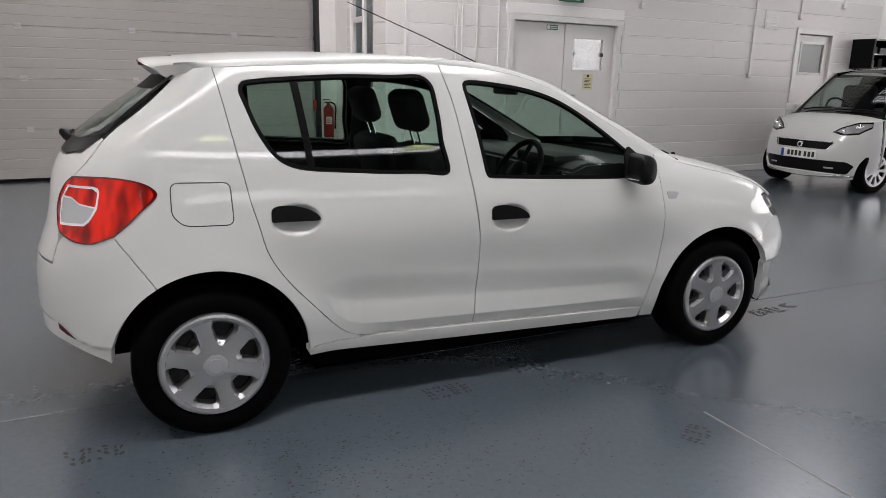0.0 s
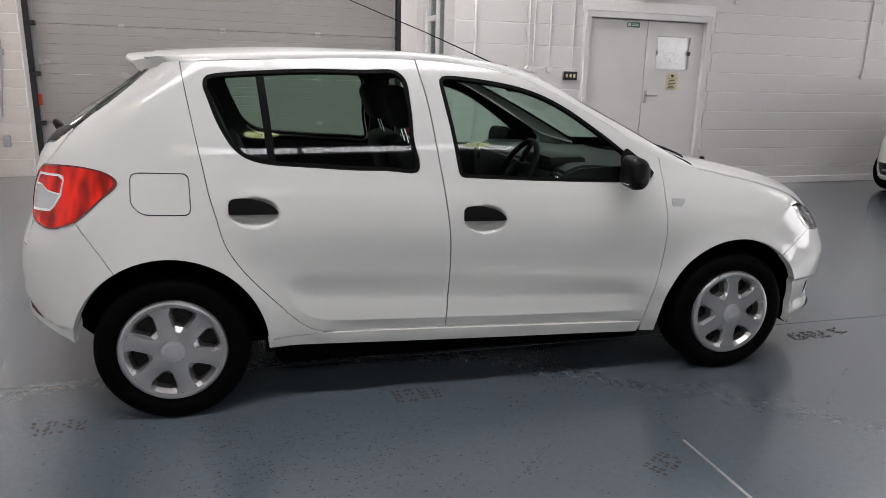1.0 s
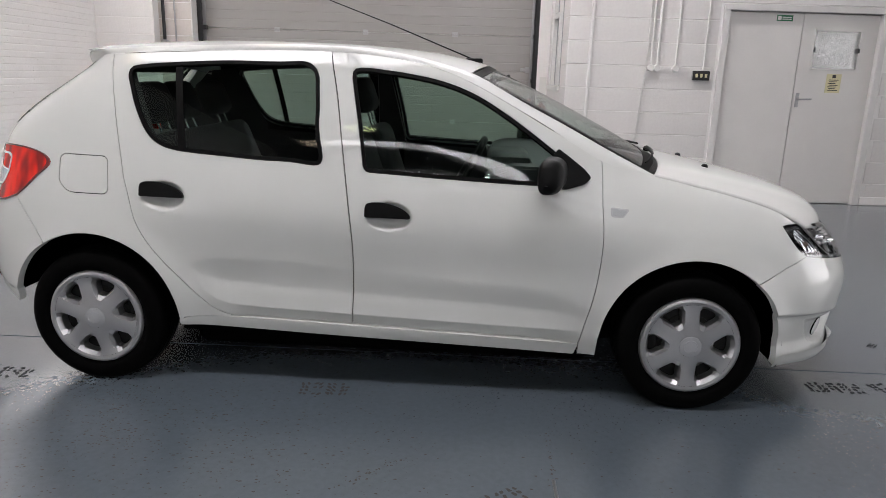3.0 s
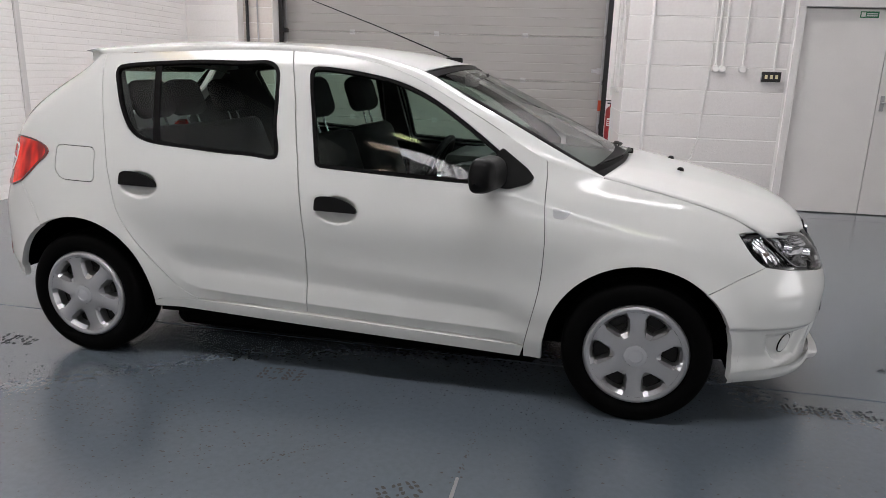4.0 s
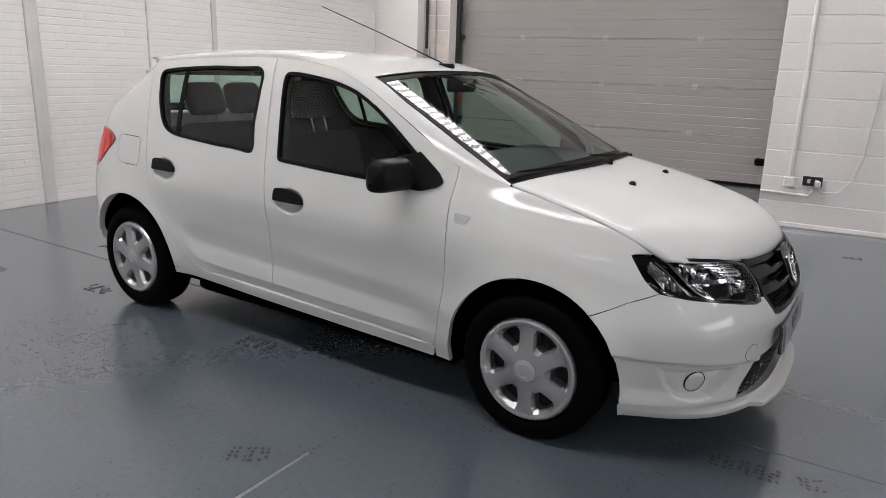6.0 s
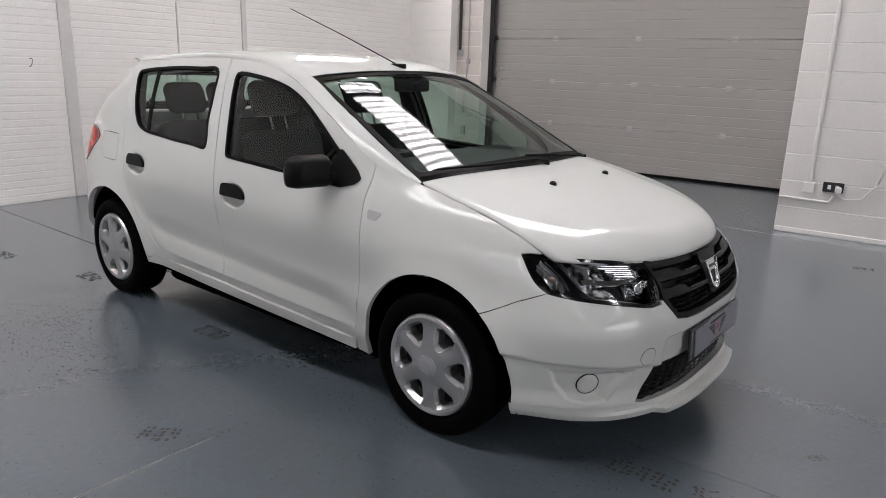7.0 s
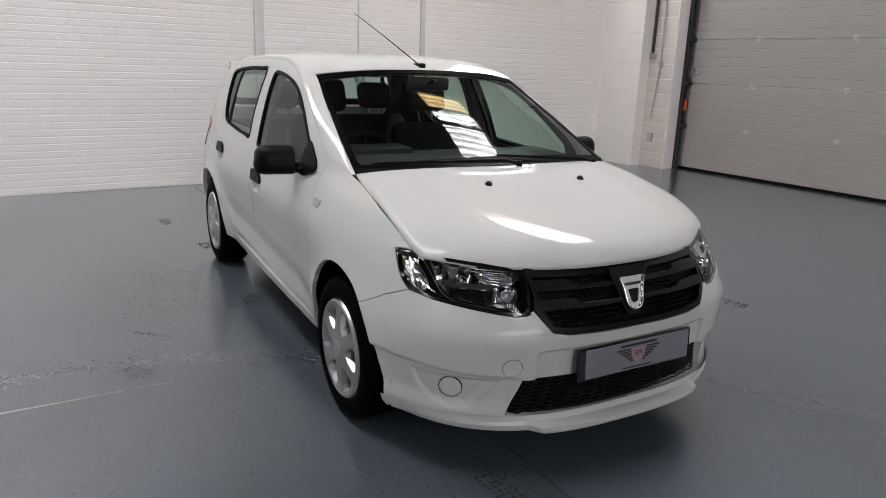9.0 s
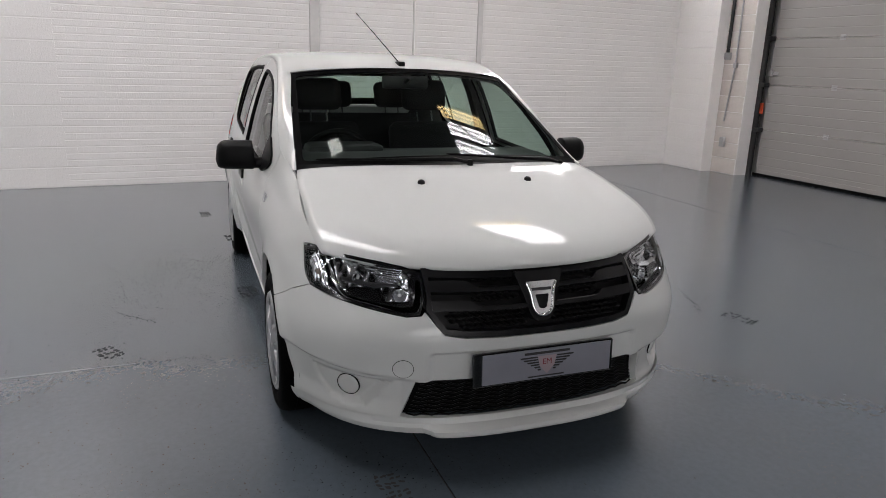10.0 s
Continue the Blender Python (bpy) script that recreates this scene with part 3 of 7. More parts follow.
# ---- sectional door ----
DY, DX0, DX1 = 10.52, -2.0, 2.92
sect = tagged(new("door_1"), "closed light grey insulated sectional door with ribbed panels", "sectional door", kind="structure")
JOINT_Z = [0.04, 0.67, 1.305, 1.94, 2.575, 3.21, 3.7]
for a, b in zip(JOINT_Z, JOINT_Z[1:]):
    n = max(1, round((b - a) / 0.132))
    prof = [(0.0, a + 0.002), (-0.004, a + 0.006)]
    for k in range(1, n):
        z = a + (b - a) * k / n
        prof += [(-0.004, z - 0.008), (-0.001, z - 0.002), (-0.001, z + 0.002), (-0.004, z + 0.008)]
    prof += [(-0.004, b - 0.006), (0.0, b - 0.002), (0.04, b - 0.002), (0.04, a + 0.002)]
    bm = bmesh.new()
    ends = [[bm.verts.new((x, DY + y, z)) for y, z in prof] for x in (DX0, DX1)]
    for q in range(len(prof)):
        r = (q + 1) % len(prof)
        bm.faces.new((ends[0][q], ends[1][q], ends[1][r], ends[0][r]))
    bm.faces.new(ends[0])
    bm.faces.new(ends[1][::-1])
    part("panel", bm, DOOR_SKIN, sect)
box_part("bottom_seal", (DX0, DY - 0.012, 0.0), (DX1, DY + 0.03, 0.042), RUBBER, sect, 0.008)
box_part("bottom_rail", (DX0, DY - 0.010, 0.044), (DX1, DY - 0.0045, 0.10), DOOR_SKIN, sect)
for hx in (-0.9, 0.4, 1.72):
    for hz in JOINT_Z[1:5]:
        bm = bmesh.new()
        bm_box(bm, (hx - 0.04, DY - 0.010, hz - 0.035), (hx + 0.04, DY - 0.005, hz + 0.035), 0.002)
        bm_box(bm, (hx - 0.03, DY - 0.026, hz - 0.012), (hx + 0.03, DY - 0.009, hz + 0.012), 0.004)
        part("hinge", bm, GALVANISED, sect)
for side_x, sgn in ((DX0, 1), (DX1, -1)):
    bm = bmesh.new()
    bm_box(bm, (side_x - 0.035, DY - 0.10, 0), (side_x + 0.035, DY - 0.06, 3.6), 0.004)
    bm_box(bm, (side_x - 0.035, DY - 0.10, 0), (side_x - 0.028, DY + 0.02, 3.6))
    part("track", bm, DARK_METAL, sect)
    box_part("edge_strip", (side_x + sgn * 0.04 - 0.03, DY - 0.012, 0.05), (side_x + sgn * 0.04 + 0.03, DY - 0.005, 3.6), GALVANISED, sect)
    for hz in JOINT_Z[1:6]:
        bm = bmesh.new()
        bm_box(bm, (side_x - 0.02 + sgn * 0.02, DY - 0.12, hz - 0.03), (side_x + 0.07 * sgn + 0.025, DY - 0.015, hz + 0.03), 0.006)
        part("roller_bracket", bm, DARK_METAL, sect)
    box_part("warning_tag", (side_x + sgn * 0.05 - 0.03, DY - 0.075, 0.90), (side_x + sgn * 0.05 + 0.03, DY - 0.055, 1.05), ORANGE, sect, 0.003, "orange warning tag")
    bm = bmesh.new()
    bm_box(bm, (side_x + sgn * 0.12 - 0.09, DY - 0.03, 1.44), (side_x + sgn * 0.12 + 0.09, DY - 0.012, 1.49), 0.004)
    bm_box(bm, (side_x + sgn * 0.10 - 0.03, DY - 0.05, 1.42), (side_x + sgn * 0.10 + 0.03, DY - 0.012, 1.51), 0.006)
    part("bolt", bm, GALVANISED, sect, "galvanised slide bolt")
box_part("lift_handle", (2.62, DY - 0.07, 0.30), (2.80, DY - 0.012, 0.40), RUBBER, sect, 0.02, "black lift handle")

# ---- double door and single door ----
FROSTED = material("obscured_wired_glass", (0.66, 0.66, 0.66), 0.13, metal=0.85, grain=0.25, grain_size=90, bump=0.003, bump_size=160, stain=0.3, stain_size=4)
dd = tagged(new("door_2"), "closed grey-white double door with a glazed panel and notice", "door", kind="structure")
for name, lo, hi in (("door_frame", (4.63, Y0 - 0.03, 0), (4.705, Y0 + 0.1, 2.16)), ("door_frame", (6.425, Y0 - 0.03, 0), (6.50, Y0 + 0.1, 2.16)),
                     ("door_frame", (4.63, Y0 - 0.032, 2.155), (6.50, Y0 + 0.1, 2.225))):
    box_part(name, lo, hi, FRAME_WHITE, dd, 0.006)
leaf_a = box_part("door_leaf", (4.71, Y0 + 0.03, 0.01), (5.555, Y0 + 0.075, 2.145), GREY_PAINT, dd, 0.003)
bm = bmesh.new()
GX0, GX1, GZ0, GZ1 = 5.715, 6.24, 1.55, 1.97
for lo, hi in (((5.562, 0.01), (GX0, 2.145)), ((GX1, 0.01), (6.42, 2.145)), ((GX0, 0.01), (GX1, GZ0)), ((GX0, GZ1), (GX1, 2.145))):
    bm_box(bm, (lo[0], Y0 + 0.03, lo[1]), (hi[0], Y0 + 0.075, hi[1]))
leaf_b = part("door_leaf", bm, GREY_PAINT, dd)
box_part("vision_panel", (GX0, Y0 + 0.045, GZ0), (GX1, Y0 + 0.055, GZ1), FROSTED, leaf_b, 0, "textured obscured glass panel")
for lo, hi in (((GX0 - 0.012, GZ0 - 0.012), (GX0 + 0.006, GZ1 + 0.012)), ((GX1 - 0.006, GZ0 - 0.012), (GX1 + 0.012, GZ1 + 0.012)), ((GX0 + 0.006, GZ0 - 0.012), (GX1 - 0.006, GZ0 + 0.006)), ((GX0 + 0.006, GZ1 - 0.006), (GX1 - 0.006, GZ1 + 0.012))):
    box_part("bead", (lo[0], Y0 + 0.022, lo[1]), (hi[0], Y0 + 0.031, hi[1]), FRAME_WHITE, leaf_b, 0.002)
for cx in (GX0 + 0.01, GX1 - 0.01):
    box_part("clip", (cx - 0.012, Y0 + 0.02, 1.735), (cx + 0.012, Y0 + 0.046, 1.785), DARK_METAL, leaf_b)
bm = bmesh.new()
bm_box(bm, (5.59, Y0 + 0.018, 1.12), (5.63, Y0 + 0.031, 1.28), 0.004)
part("handle_plate", bm, GALVANISED, leaf_b)
tube("lever", [(5.61, Y0 + 0.02, 1.21), (5.61, Y0 - 0.03, 1.21), (5.745, Y0 - 0.035, 1.215)], 0.009, GALVANISED, leaf_b)
sign = thing("door_notice", "yellow paper notice with rows of small black print on the door", "notice", pose(6.0, Y0 + 0.027, 1.395))
box_part("sheet", (-0.085, -0.002, -0.105), (0.085, 0.002, 0.105), YELLOW_PAPER, sign)
box_part("symbol", (-0.02, -0.004, 0.06), (0.02, -0.0021, 0.095), INK, sign)
for k in range(7):
    box_part("print_line", (-0.06 + 0.01 * (k % 2), -0.004, 0.035 - k * 0.019), (0.055 - 0.015 * (k % 3), -0.0021, 0.043 - k * 0.019), INK, sign)
plate = thing("fire_door_plate", "small green and white sign plate on the door", "sign", pose(5.34, Y0 + 0.027, 2.09))
box_part("plate", (-0.09, -0.002, -0.032), (0.09, 0.002, 0.032), GREEN_SIGN, plate)
box_part("pictogram", (-0.08, -0.004, -0.022), (-0.04, -0.0021, 0.022), WHITE_INK, plate)
for k in range(2):
    box_part("print_line", (-0.03, -0.004, 0.004 - k * 0.02), (0.075, -0.0021, 0.014 - k * 0.02), WHITE_INK, plate)
lintel = box_part("trim", (4.58, Y0 - 0.018, 2.23), (6.55, Y0 + 0.01, 2.37), WHITE_WALL, None, 0.01)
tagged(lintel, "white painted lintel over the double door", "trim", kind="structure")
exit_sign = thing("exit_sign", "green illuminated-type exit sign on a white bracket", "sign", pose(5.575, Y0 - 0.05, 2.50))
box_part("plate", (-0.2, -0.02, -0.08), (0.2, 0.02, 0.09), GREEN_SIGN, exit_sign, 0.006)
for k in range(3):
    box_part("pictogram", (-0.14 + k * 0.1, -0.024, -0.06), (-0.07 + k * 0.1, -0.0205, 0.06), WHITE_INK, exit_sign)
box_part("bracket", (-0.19, 0.0, 0.09), (0.19, 0.06, 0.13), WHITE_PLASTIC, exit_sign)

sd = tagged(new("door_3"), "closed white single door with a dark glazed panel", "door", kind="structure")
for lo, hi in (((10.305, Y0 - 0.03, 0), (10.385, Y0 + 0.1, 2.235)), ((11.245, Y0 - 0.03, 0), (11.32, Y0 + 0.1, 2.235)), ((10.305, Y0 - 0.032, 2.23), (11.32, Y0 + 0.1, 2.33))):
    box_part("door_frame", lo, hi, FRAME_WHITE, sd, 0.006)
bm = bmesh.new()
for lo, hi in (((10.39, 0.01), (10.53, 2.22)), ((11.12, 0.01), (11.24, 2.22)), ((10.53, 0.01), (11.12, 1.61)), ((10.53, 2.08), (11.12, 2.22))):
    bm_box(bm, (lo[0], Y0 + 0.03, lo[1]), (hi[0], Y0 + 0.075, hi[1]))
leaf_c = part("door_leaf", bm, GREY_PAINT, sd)
box_part("vision_panel", (10.53, Y0 + 0.045, 1.61), (11.12, Y0 + 0.055, 2.08), material("dark_obscured_glass", (0.12, 0.125, 0.12), 0.25, grain=0.3, grain_size=60, bump=0.002, bump_size=120), leaf_c)
for lo, hi in (((10.50, 1.58), (10.535, 2.11)), ((11.115, 1.58), (11.15, 2.11)), ((10.535, 1.58), (11.115, 1.615)), ((10.535, 2.075), (11.115, 2.11))):
    box_part("bead", (lo[0], Y0 + 0.018, lo[1]), (hi[0], Y0 + 0.031, hi[1]), FRAME_WHITE, leaf_c, 0.003)

for a, b, top in ((2.93, 4.62, 0.05), (6.51, 10.295, 0.1), (11.33, 17.9, 0.1)):
    sk = box_part("baseboard", (a, Y0 - (0.014 if top < 0.06 else 0.026), 0), (b, Y0, top), WHITE_WALL, None, 0.008)
    tagged(sk, "white painted skirting at the foot of the blockwork wall", "baseboard", kind="structure")

# ---- fittings on the walls ----
def surface_conduit(points, r=0.011, label="white painted surface conduit on the wall"):
    ob = thing("conduit", label, "conduit", Matrix(), "conduits")
    tube("pipe", points, r, WHITE_PLASTIC, ob)
    return ob


YC = Y0 - 0.022
for cx, top in ((3.87, 5.5), (3.94, 5.5), (4.15, 5.5)):
    c = surface_conduit([(cx, YC, 1.54), (cx, YC, top)])
    bm = lathe([(0.0, -0.035), (0.032, -0.035), (0.038, -0.028), (0.038, 0.012)], 24)
    bmesh.ops.translate(bm, vec=(cx, YC + 0.01, 1.51), verts=bm.verts)
    part("round_box", bm, WHITE_PLASTIC, c, smooth=True)
surface_conduit([(3.82, YC, 5.5), (3.82, YC, 1.6), (3.77, YC, 0.75), (3.73, YC, 0.55), (3.62, YC, 0.40), (3.48, YC, 0.38), (3.40, YC, 0.43)], 0.006, "thin white cable clipped to the wall")
c = surface_conduit([(4.47, YC, 1.5), (4.47, YC, 5.5)])
surface_conduit([(3.175, YC, 0.52), (3.175, YC, 5.5)], 0.02)
surface_conduit([(2.93, YC, 0.345), (3.36, YC, 0.335), (3.39, YC, 0.40)], 0.012)
for px, pz in ((9.24, 1.55), (10.33, 2.50), (11.44, 2.73), (6.85, 2.46)):
    c = surface_conduit([(px, YC, pz), (px + 0.02, YC, 5.5)], 0.013)
    box_part("end_box", (px - 0.04, Y0 - 0.05, pz - 0.05), (px + 0.04, Y0 - 0.001, pz + 0.03), WHITE_PLASTIC, c, 0.01)


def metal_socket(name, x, z, w, h, label, category, rockers):
    ob = thing(name, label, category, pose(x, Y0 - 0.001, z))
    box_part("back_box", (-w / 2, -0.045, -h / 2), (w / 2, 0, h / 2), GALVANISED, ob, 0.006)
    box_part("face_plate", (-w / 2 - 0.002, -0.05, -h / 2 - 0.002), (w / 2 + 0.002, -0.0455, h / 2 + 0.002), DARK_METAL, ob, 0.002)
    for k in range(rockers):
        cx = (k - (rockers - 1) / 2) * w / (rockers + 0.6)
        box_part("rocker", (cx - 0.014, -0.056, -0.02), (cx + 0.014, -0.0505, 0.02), WHITE_PLASTIC if name != "light_switch" else YELLOW_PAPER, ob, 0.002)
    return ob


metal_socket("light_switch", 4.445, 1.44, 0.19, 0.10, "grey metal triple light switch with cream rockers on the wall", "switch", 3)
sock = metal_socket("power_socket", 3.38, 0.485, 0.17, 0.09, "grey metal double power socket with one plug in it", "socket", 2)
box_part("plug", (0.02, -0.10, -0.045), (0.075, -0.05, 0.01), WHITE_PLASTIC, sock, 0.01)
jb = thing("junction_box", "small white plastic junction box on the wall", "junction box", pose(3.175, Y0 - 0.001, 0.46))
box_part("box", (-0.05, -0.05, -0.05), (0.05, 0, 0.05), WHITE_PLASTIC, jb, 0.008)
vent = thing("wall_vent", "white painted louvred wall vent", "vent", pose(9.64, Y0 - 0.001, 2.41))
box_part("frame", (-0.16, -0.02, -0.14), (0.16, 0, 0.14), WHITE_WALL, vent, 0.004)
for k in range(5):
    box_part("slat", (-0.13, -0.032, -0.10 + k * 0.045), (0.13, -0.0205, -0.08 + k * 0.045), WHITE_WALL, vent, 0.002)

STRIP = material("grey_render", (0.66, 0.645, 0.635), 0.6, stain=0.2, stain_size=4, grain=0.1, grain_size=30)
# west wall: strips, conduit and hook
for sy, sw, dz in ((4.285, 0.13, 0.03), (6.545, 0.085, 0.025)):
    t = box_part("trim", (-3.318, sy - sw / 2, 0), (-3.318 + dz, sy + sw / 2, WALL_TOP), STRIP, None, 0.01)
    tagged(t, "smooth grey rendered strip up the brick wall", "trim", kind="structure")
pipe = thing("wall_pipe", "white painted pipe running up the brick wall to a socket box", "pipe", pose(-3.30, 5.585, 0))
tube("pipe", [(0, 0, 1.31), (0, 0, 5.5)], 0.016, WHITE_PLASTIC, pipe)
twin = thing("socket_box", "grey metal double socket with white plugs on the brick wall", "socket", pose(-3.318, 5.60, 1.255))
box_part("back_box", (0.004, -0.075, -0.055), (0.045, 0.085, 0.055), GALVANISED, twin, 0.006)
for py in (-0.025, 0.05):
    box_part("plug", (0.045, py - 0.022, -0.03), (0.085, py + 0.022, 0.025), WHITE_PLASTIC, twin, 0.006)
tube("cable", [(0.07, 0.05, -0.02), (0.06, 0.10, -0.08), (0.04, 0.10, -0.16), (0.03, 0.06, -0.22), (0.03, 0.02, -0.17), (0.05, -0.02, -0.03)], 0.004, WHITE_PLASTIC, twin, smooth_n=24)
hook = thing("wall_hook", "small metal hook on the brick wall", "hook", pose(-3.305, 3.91, 1.37))
tube("hook", [(0, 0.0, 0.04), (0.03, 0.01, 0.04), (0.045, 0.0, 0.0), (0.03, -0.01, -0.03), (0.005, -0.01, -0.035)], 0.005, GALVANISED, hook, smooth_n=20)
cd = thing("conduit", "dark grey conduit down to a switch box beside the sectional door", "conduit", Matrix(), "conduits")
tube("pipe", [(-2.42, 10.16, 5.4), (-2.42, 10.16, 1.74)], 0.024, DARK_METAL, cd)
box_part("switch_box", (-2.47, 10.14, 1.64), (-2.37, 10.20, 1.74), GALVANISED, cd, 0.008)
cd2 = thing("conduit", "thin grey cable hanging beside the sectional door", "conduit", Matrix(), "conduits")
tube("pipe", [(-2.28, 10.17, 5.4), (-2.26, 10.17, 1.55), (-2.34, 10.17, 0.76)], 0.012, GALVANISED, cd2)
box_part("junction", (-2.29, 10.15, 1.53), (-2.23, 10.20, 1.60), GALVANISED, cd2, 0.006)
wb = thing("wall_box", "small grey box low on the pier", "box", pose(-2.32, 10.20, 0.46))
box_part("box", (-0.04, -0.05, -0.07), (0.04, 0, 0.07), GALVANISED, wb, 0.006)

# fire extinguisher on the return wall
fe = thing("fire_extinguisher", "red fire extinguisher with white label on a wall bracket", "fire extinguisher", pose(3.03, 10.32, 0.50))
bm = lathe([(0.0, 0.0), (0.07, 0.0), (0.078, 0.015), (0.078, 0.40), (0.07, 0.44), (0.045, 0.47), (0.025, 0.48), (0.025, 0.51), (0.0, 0.51)], 32, "z")
part("cylinder", bm, RED_PAINT, fe, smooth=True)
bm = bmesh.new()
bm_box(bm, (-0.06, -0.012, 0.51), (0.04, 0.012, 0.53), 0.004)
bm_box(bm, (-0.08, -0.012, 0.55), (0.03, 0.012, 0.565), 0.004)
part("lever", bm, DARK_METAL, fe)
tube("hose", [(0.03, 0, 0.52), (0.08, -0.02, 0.5), (0.10, -0.03, 0.35), (0.09, -0.03, 0.12)], 0.011, RUBBER, fe, smooth_n=16)
rows = [[(0.0795 * math.cos(a), 0.0795 * math.sin(a), z) for a in np.linspace(radians(-135), radians(-70), 9)] for z in (0.20, 0.31)]
grid_sheet("label_band", rows, WHITE_INK, fe, "white instruction label")
for k in range(3):
    rows = [[(0.080 * math.cos(a), 0.080 * math.sin(a), z) for a in np.linspace(radians(-128), radians(-78 - 6 * k), 8)] for z in (0.215 + k * 0.028, 0.228 + k * 0.028)]
    grid_sheet("print_line", rows, RED_PAINT, fe)
fs = thing("fire_sign", "small white sign plate above the extinguisher", "sign", pose(3.05, 10.415, 1.25, 0, 0, -90))
box_part("plate", (-0.004, -0.05, -0.12), (0.004, 0.05, 0.12), WHITE_INK, fs)
box_part("print_band", (-0.006, -0.04, -0.06), (-0.0042, 0.04, 0.0), material("dull_blue_print", (0.08, 0.14, 0.30), 0.5), fs)

# ---- the white hatchback ----
# car axes: origin on the floor under the rear axle, x forward, y to its left
CAR = pose(0.025, 3.62, 0, 0, 0, -4.25)
WB, HUB_Z = 2.589, 0.30
car = thing("hatchback_car", "white five-door hatchback with black mirrors on painted floor", "car", CAR)

SIDE_Z = [.15, .22, .30, .36, .44, .55, .68, .78, .86, .93, 1.0, 1.1, 1.25, 1.40, 1.5]
SIDE_X = [-0.6, -0.3, 0, .5, 1.0, 1.5, 2.0, 2.4, 2.7, 3.0, 3.5]
HALF_WIDTH = np.vstack([np.array(r) for r in (
    [.74, .76, .76, .775, .78, .78, .78, .77, .76, .75, .75],
    [.77, .785, .79, .79, .795, .795, .79, .785, .80, .825, .83],
    [.79, .80, .81, .812, .816, .815, .812, .81, .82, .845, .855],
    [.80, .815, .825, .823, .822, .822, .82, .82, .835, .855, .86],
    [.81, .826, .838, .833, .831, .831, .832, .835, .842, .862, .872],
    [.815, .835, .845, .838, .832, .832, .835, .84, .848, .860, .872],
    [.82, .84, .85, .848, .846, .846, .846, .845, .845, .838, .835],
    [.812, .836, .848, .853, .853, .851, .846, .836, .83, .82, .81])] + [np.array(r) for r in (
    [.792, .820, .835, .843, .844, .840, .829, .81, .79, .78, .77],
    [.775, .803, .820, .829, .830, .825, .810, .772, .735, .71, .70],
    [.757, .783, .802, .810, .810, .804, .783, .712, .65, .62, .62],
    [.730, .757, .775, .782, .782, .775, .746, .664, .60, .58, .58],
    [.680, .710, .727, .733, .733, .723, .678, .602, .56, .54, .54],
    [.615, .645, .662, .668, .668, .655, .606, .55, .52, .50, .50],
    [.56, .587, .602, .607, .607, .594, .553, .50, .48, .46, .46])])
side_wx, side_wz = spline_weights(SIDE_X), spline_weights(SIDE_Z)
NOSE_Z = np.array([.10, .20, .30, .40, .45, .50, .57, .62, .68, .73, .78, .82, .88, .95, 1.1, 1.5])
NOSE_L = np.array([.76, .797, .806, .815, .816, .820, .823, .811, .787, .755, .705, .675, .65, .63, .62, .62])
NOSE_N = np.array([2.75, 2.75, 2.78, 2.80, 2.82, 2.85, 2.86, 2.82, 2.77, 2.71, 2.68, 2.74, 2.82, 2.9, 2.9, 2.9])
TAIL_Z = np.array([.10, .22, .35, .55, .70, .83, .95, 1.05, 1.12, 1.25, 1.40, 1.5])
TAIL_A = np.array([-.15, -.15, -.15, -.15, -.15, -.15, -.15, -.15, -.12, .02, .2, .25])
TAIL_L = np.array([.42, .45, .485, .49, .475, .43, .405, .38, .365, .35, .32, .30])
nose_w, tail_w = spline_weights(NOSE_Z), spline_weights(TAIL_Z)


def plain_side(x, z):
    w = np.einsum("ni,ij,nj->n", side_wz(np.clip(z, .12, 1.5)), HALF_WIDTH, side_wx(np.clip(x, -.6, 3.5)))
    for hx in (0, WB):
        r = np.hypot(x - hx, z - HUB_Z)
        big = 0.014 + 0.012 * (hx > 0) * np.clip((x - 2.75) / 0.15, 0, 1) + 0.012 * (hx == 0)
        w = w + big * np.exp(-((r - 0.36) / (0.06 if hx else 0.085)) ** 2)
    return w


def hollow_lines(x):
    low = np.interp(x, [.44, .461, .49, .549, .61, .73, 1.1, 1.6, 2.1], [.53, .50, .446, .404, .386, .376, .364, .347, .332])
    top = np.interp(x, [.44, .62, 1.1, 1.6, 2.1], [.560, .560, .530, .502, .475])
    return low, top


def hollow(x, z):
    """The dished band along the foot of the doors, ending below in a crisp line."""
    low, top = hollow_lines(x)
    t = (top - z) / (top - low)
    rise = np.clip((t + .30) / .75, 0, 1)
    d = np.where(t < .45, rise * rise * (3 - 2 * rise), np.clip((1 - t) / .55, 0, 1))
    ends = np.clip((x - .43) / .14, 0, 1) * np.clip((2.17 - x) / .22, 0, 1)
    foot = np.interp(x, [.6, .86, 1.141, 1.616, 2.128], [.326, .3195, .3105, .2915, .2705])
    tuck = np.where(z > foot, .30 * np.clip(low - z, 0, .07), 0)
    return (0.015 * d + tuck * np.clip((x - .60) / .12, 0, 1)) * ends * ends * (3 - 2 * ends)


def half_width(x, z):
    """The body's half width at x and height z."""
    x, z = np.atleast_1d(np.asarray(x, float)), np.atleast_1d(np.asarray(z, float))
    n = nose_w(z) @ NOSE_N
    u = np.clip((x - WB) / (nose_w(z) @ NOSE_L), 0, 0.99999)
    v = np.clip((tail_w(z) @ TAIL_A - x) / (tail_w(z) @ TAIL_L), 0, 0.99999)
    return plain_side(x, z) * (1 - u ** n) ** (1 / n) * (1 - v ** 3.4) ** (1 / 3.4) - hollow(x, z)


def side_of(s):
    """The car's side as a surface over (x, z); s = -1 is its right."""
    return lambda x, z: np.c_[x, s * half_width(x, z), z]


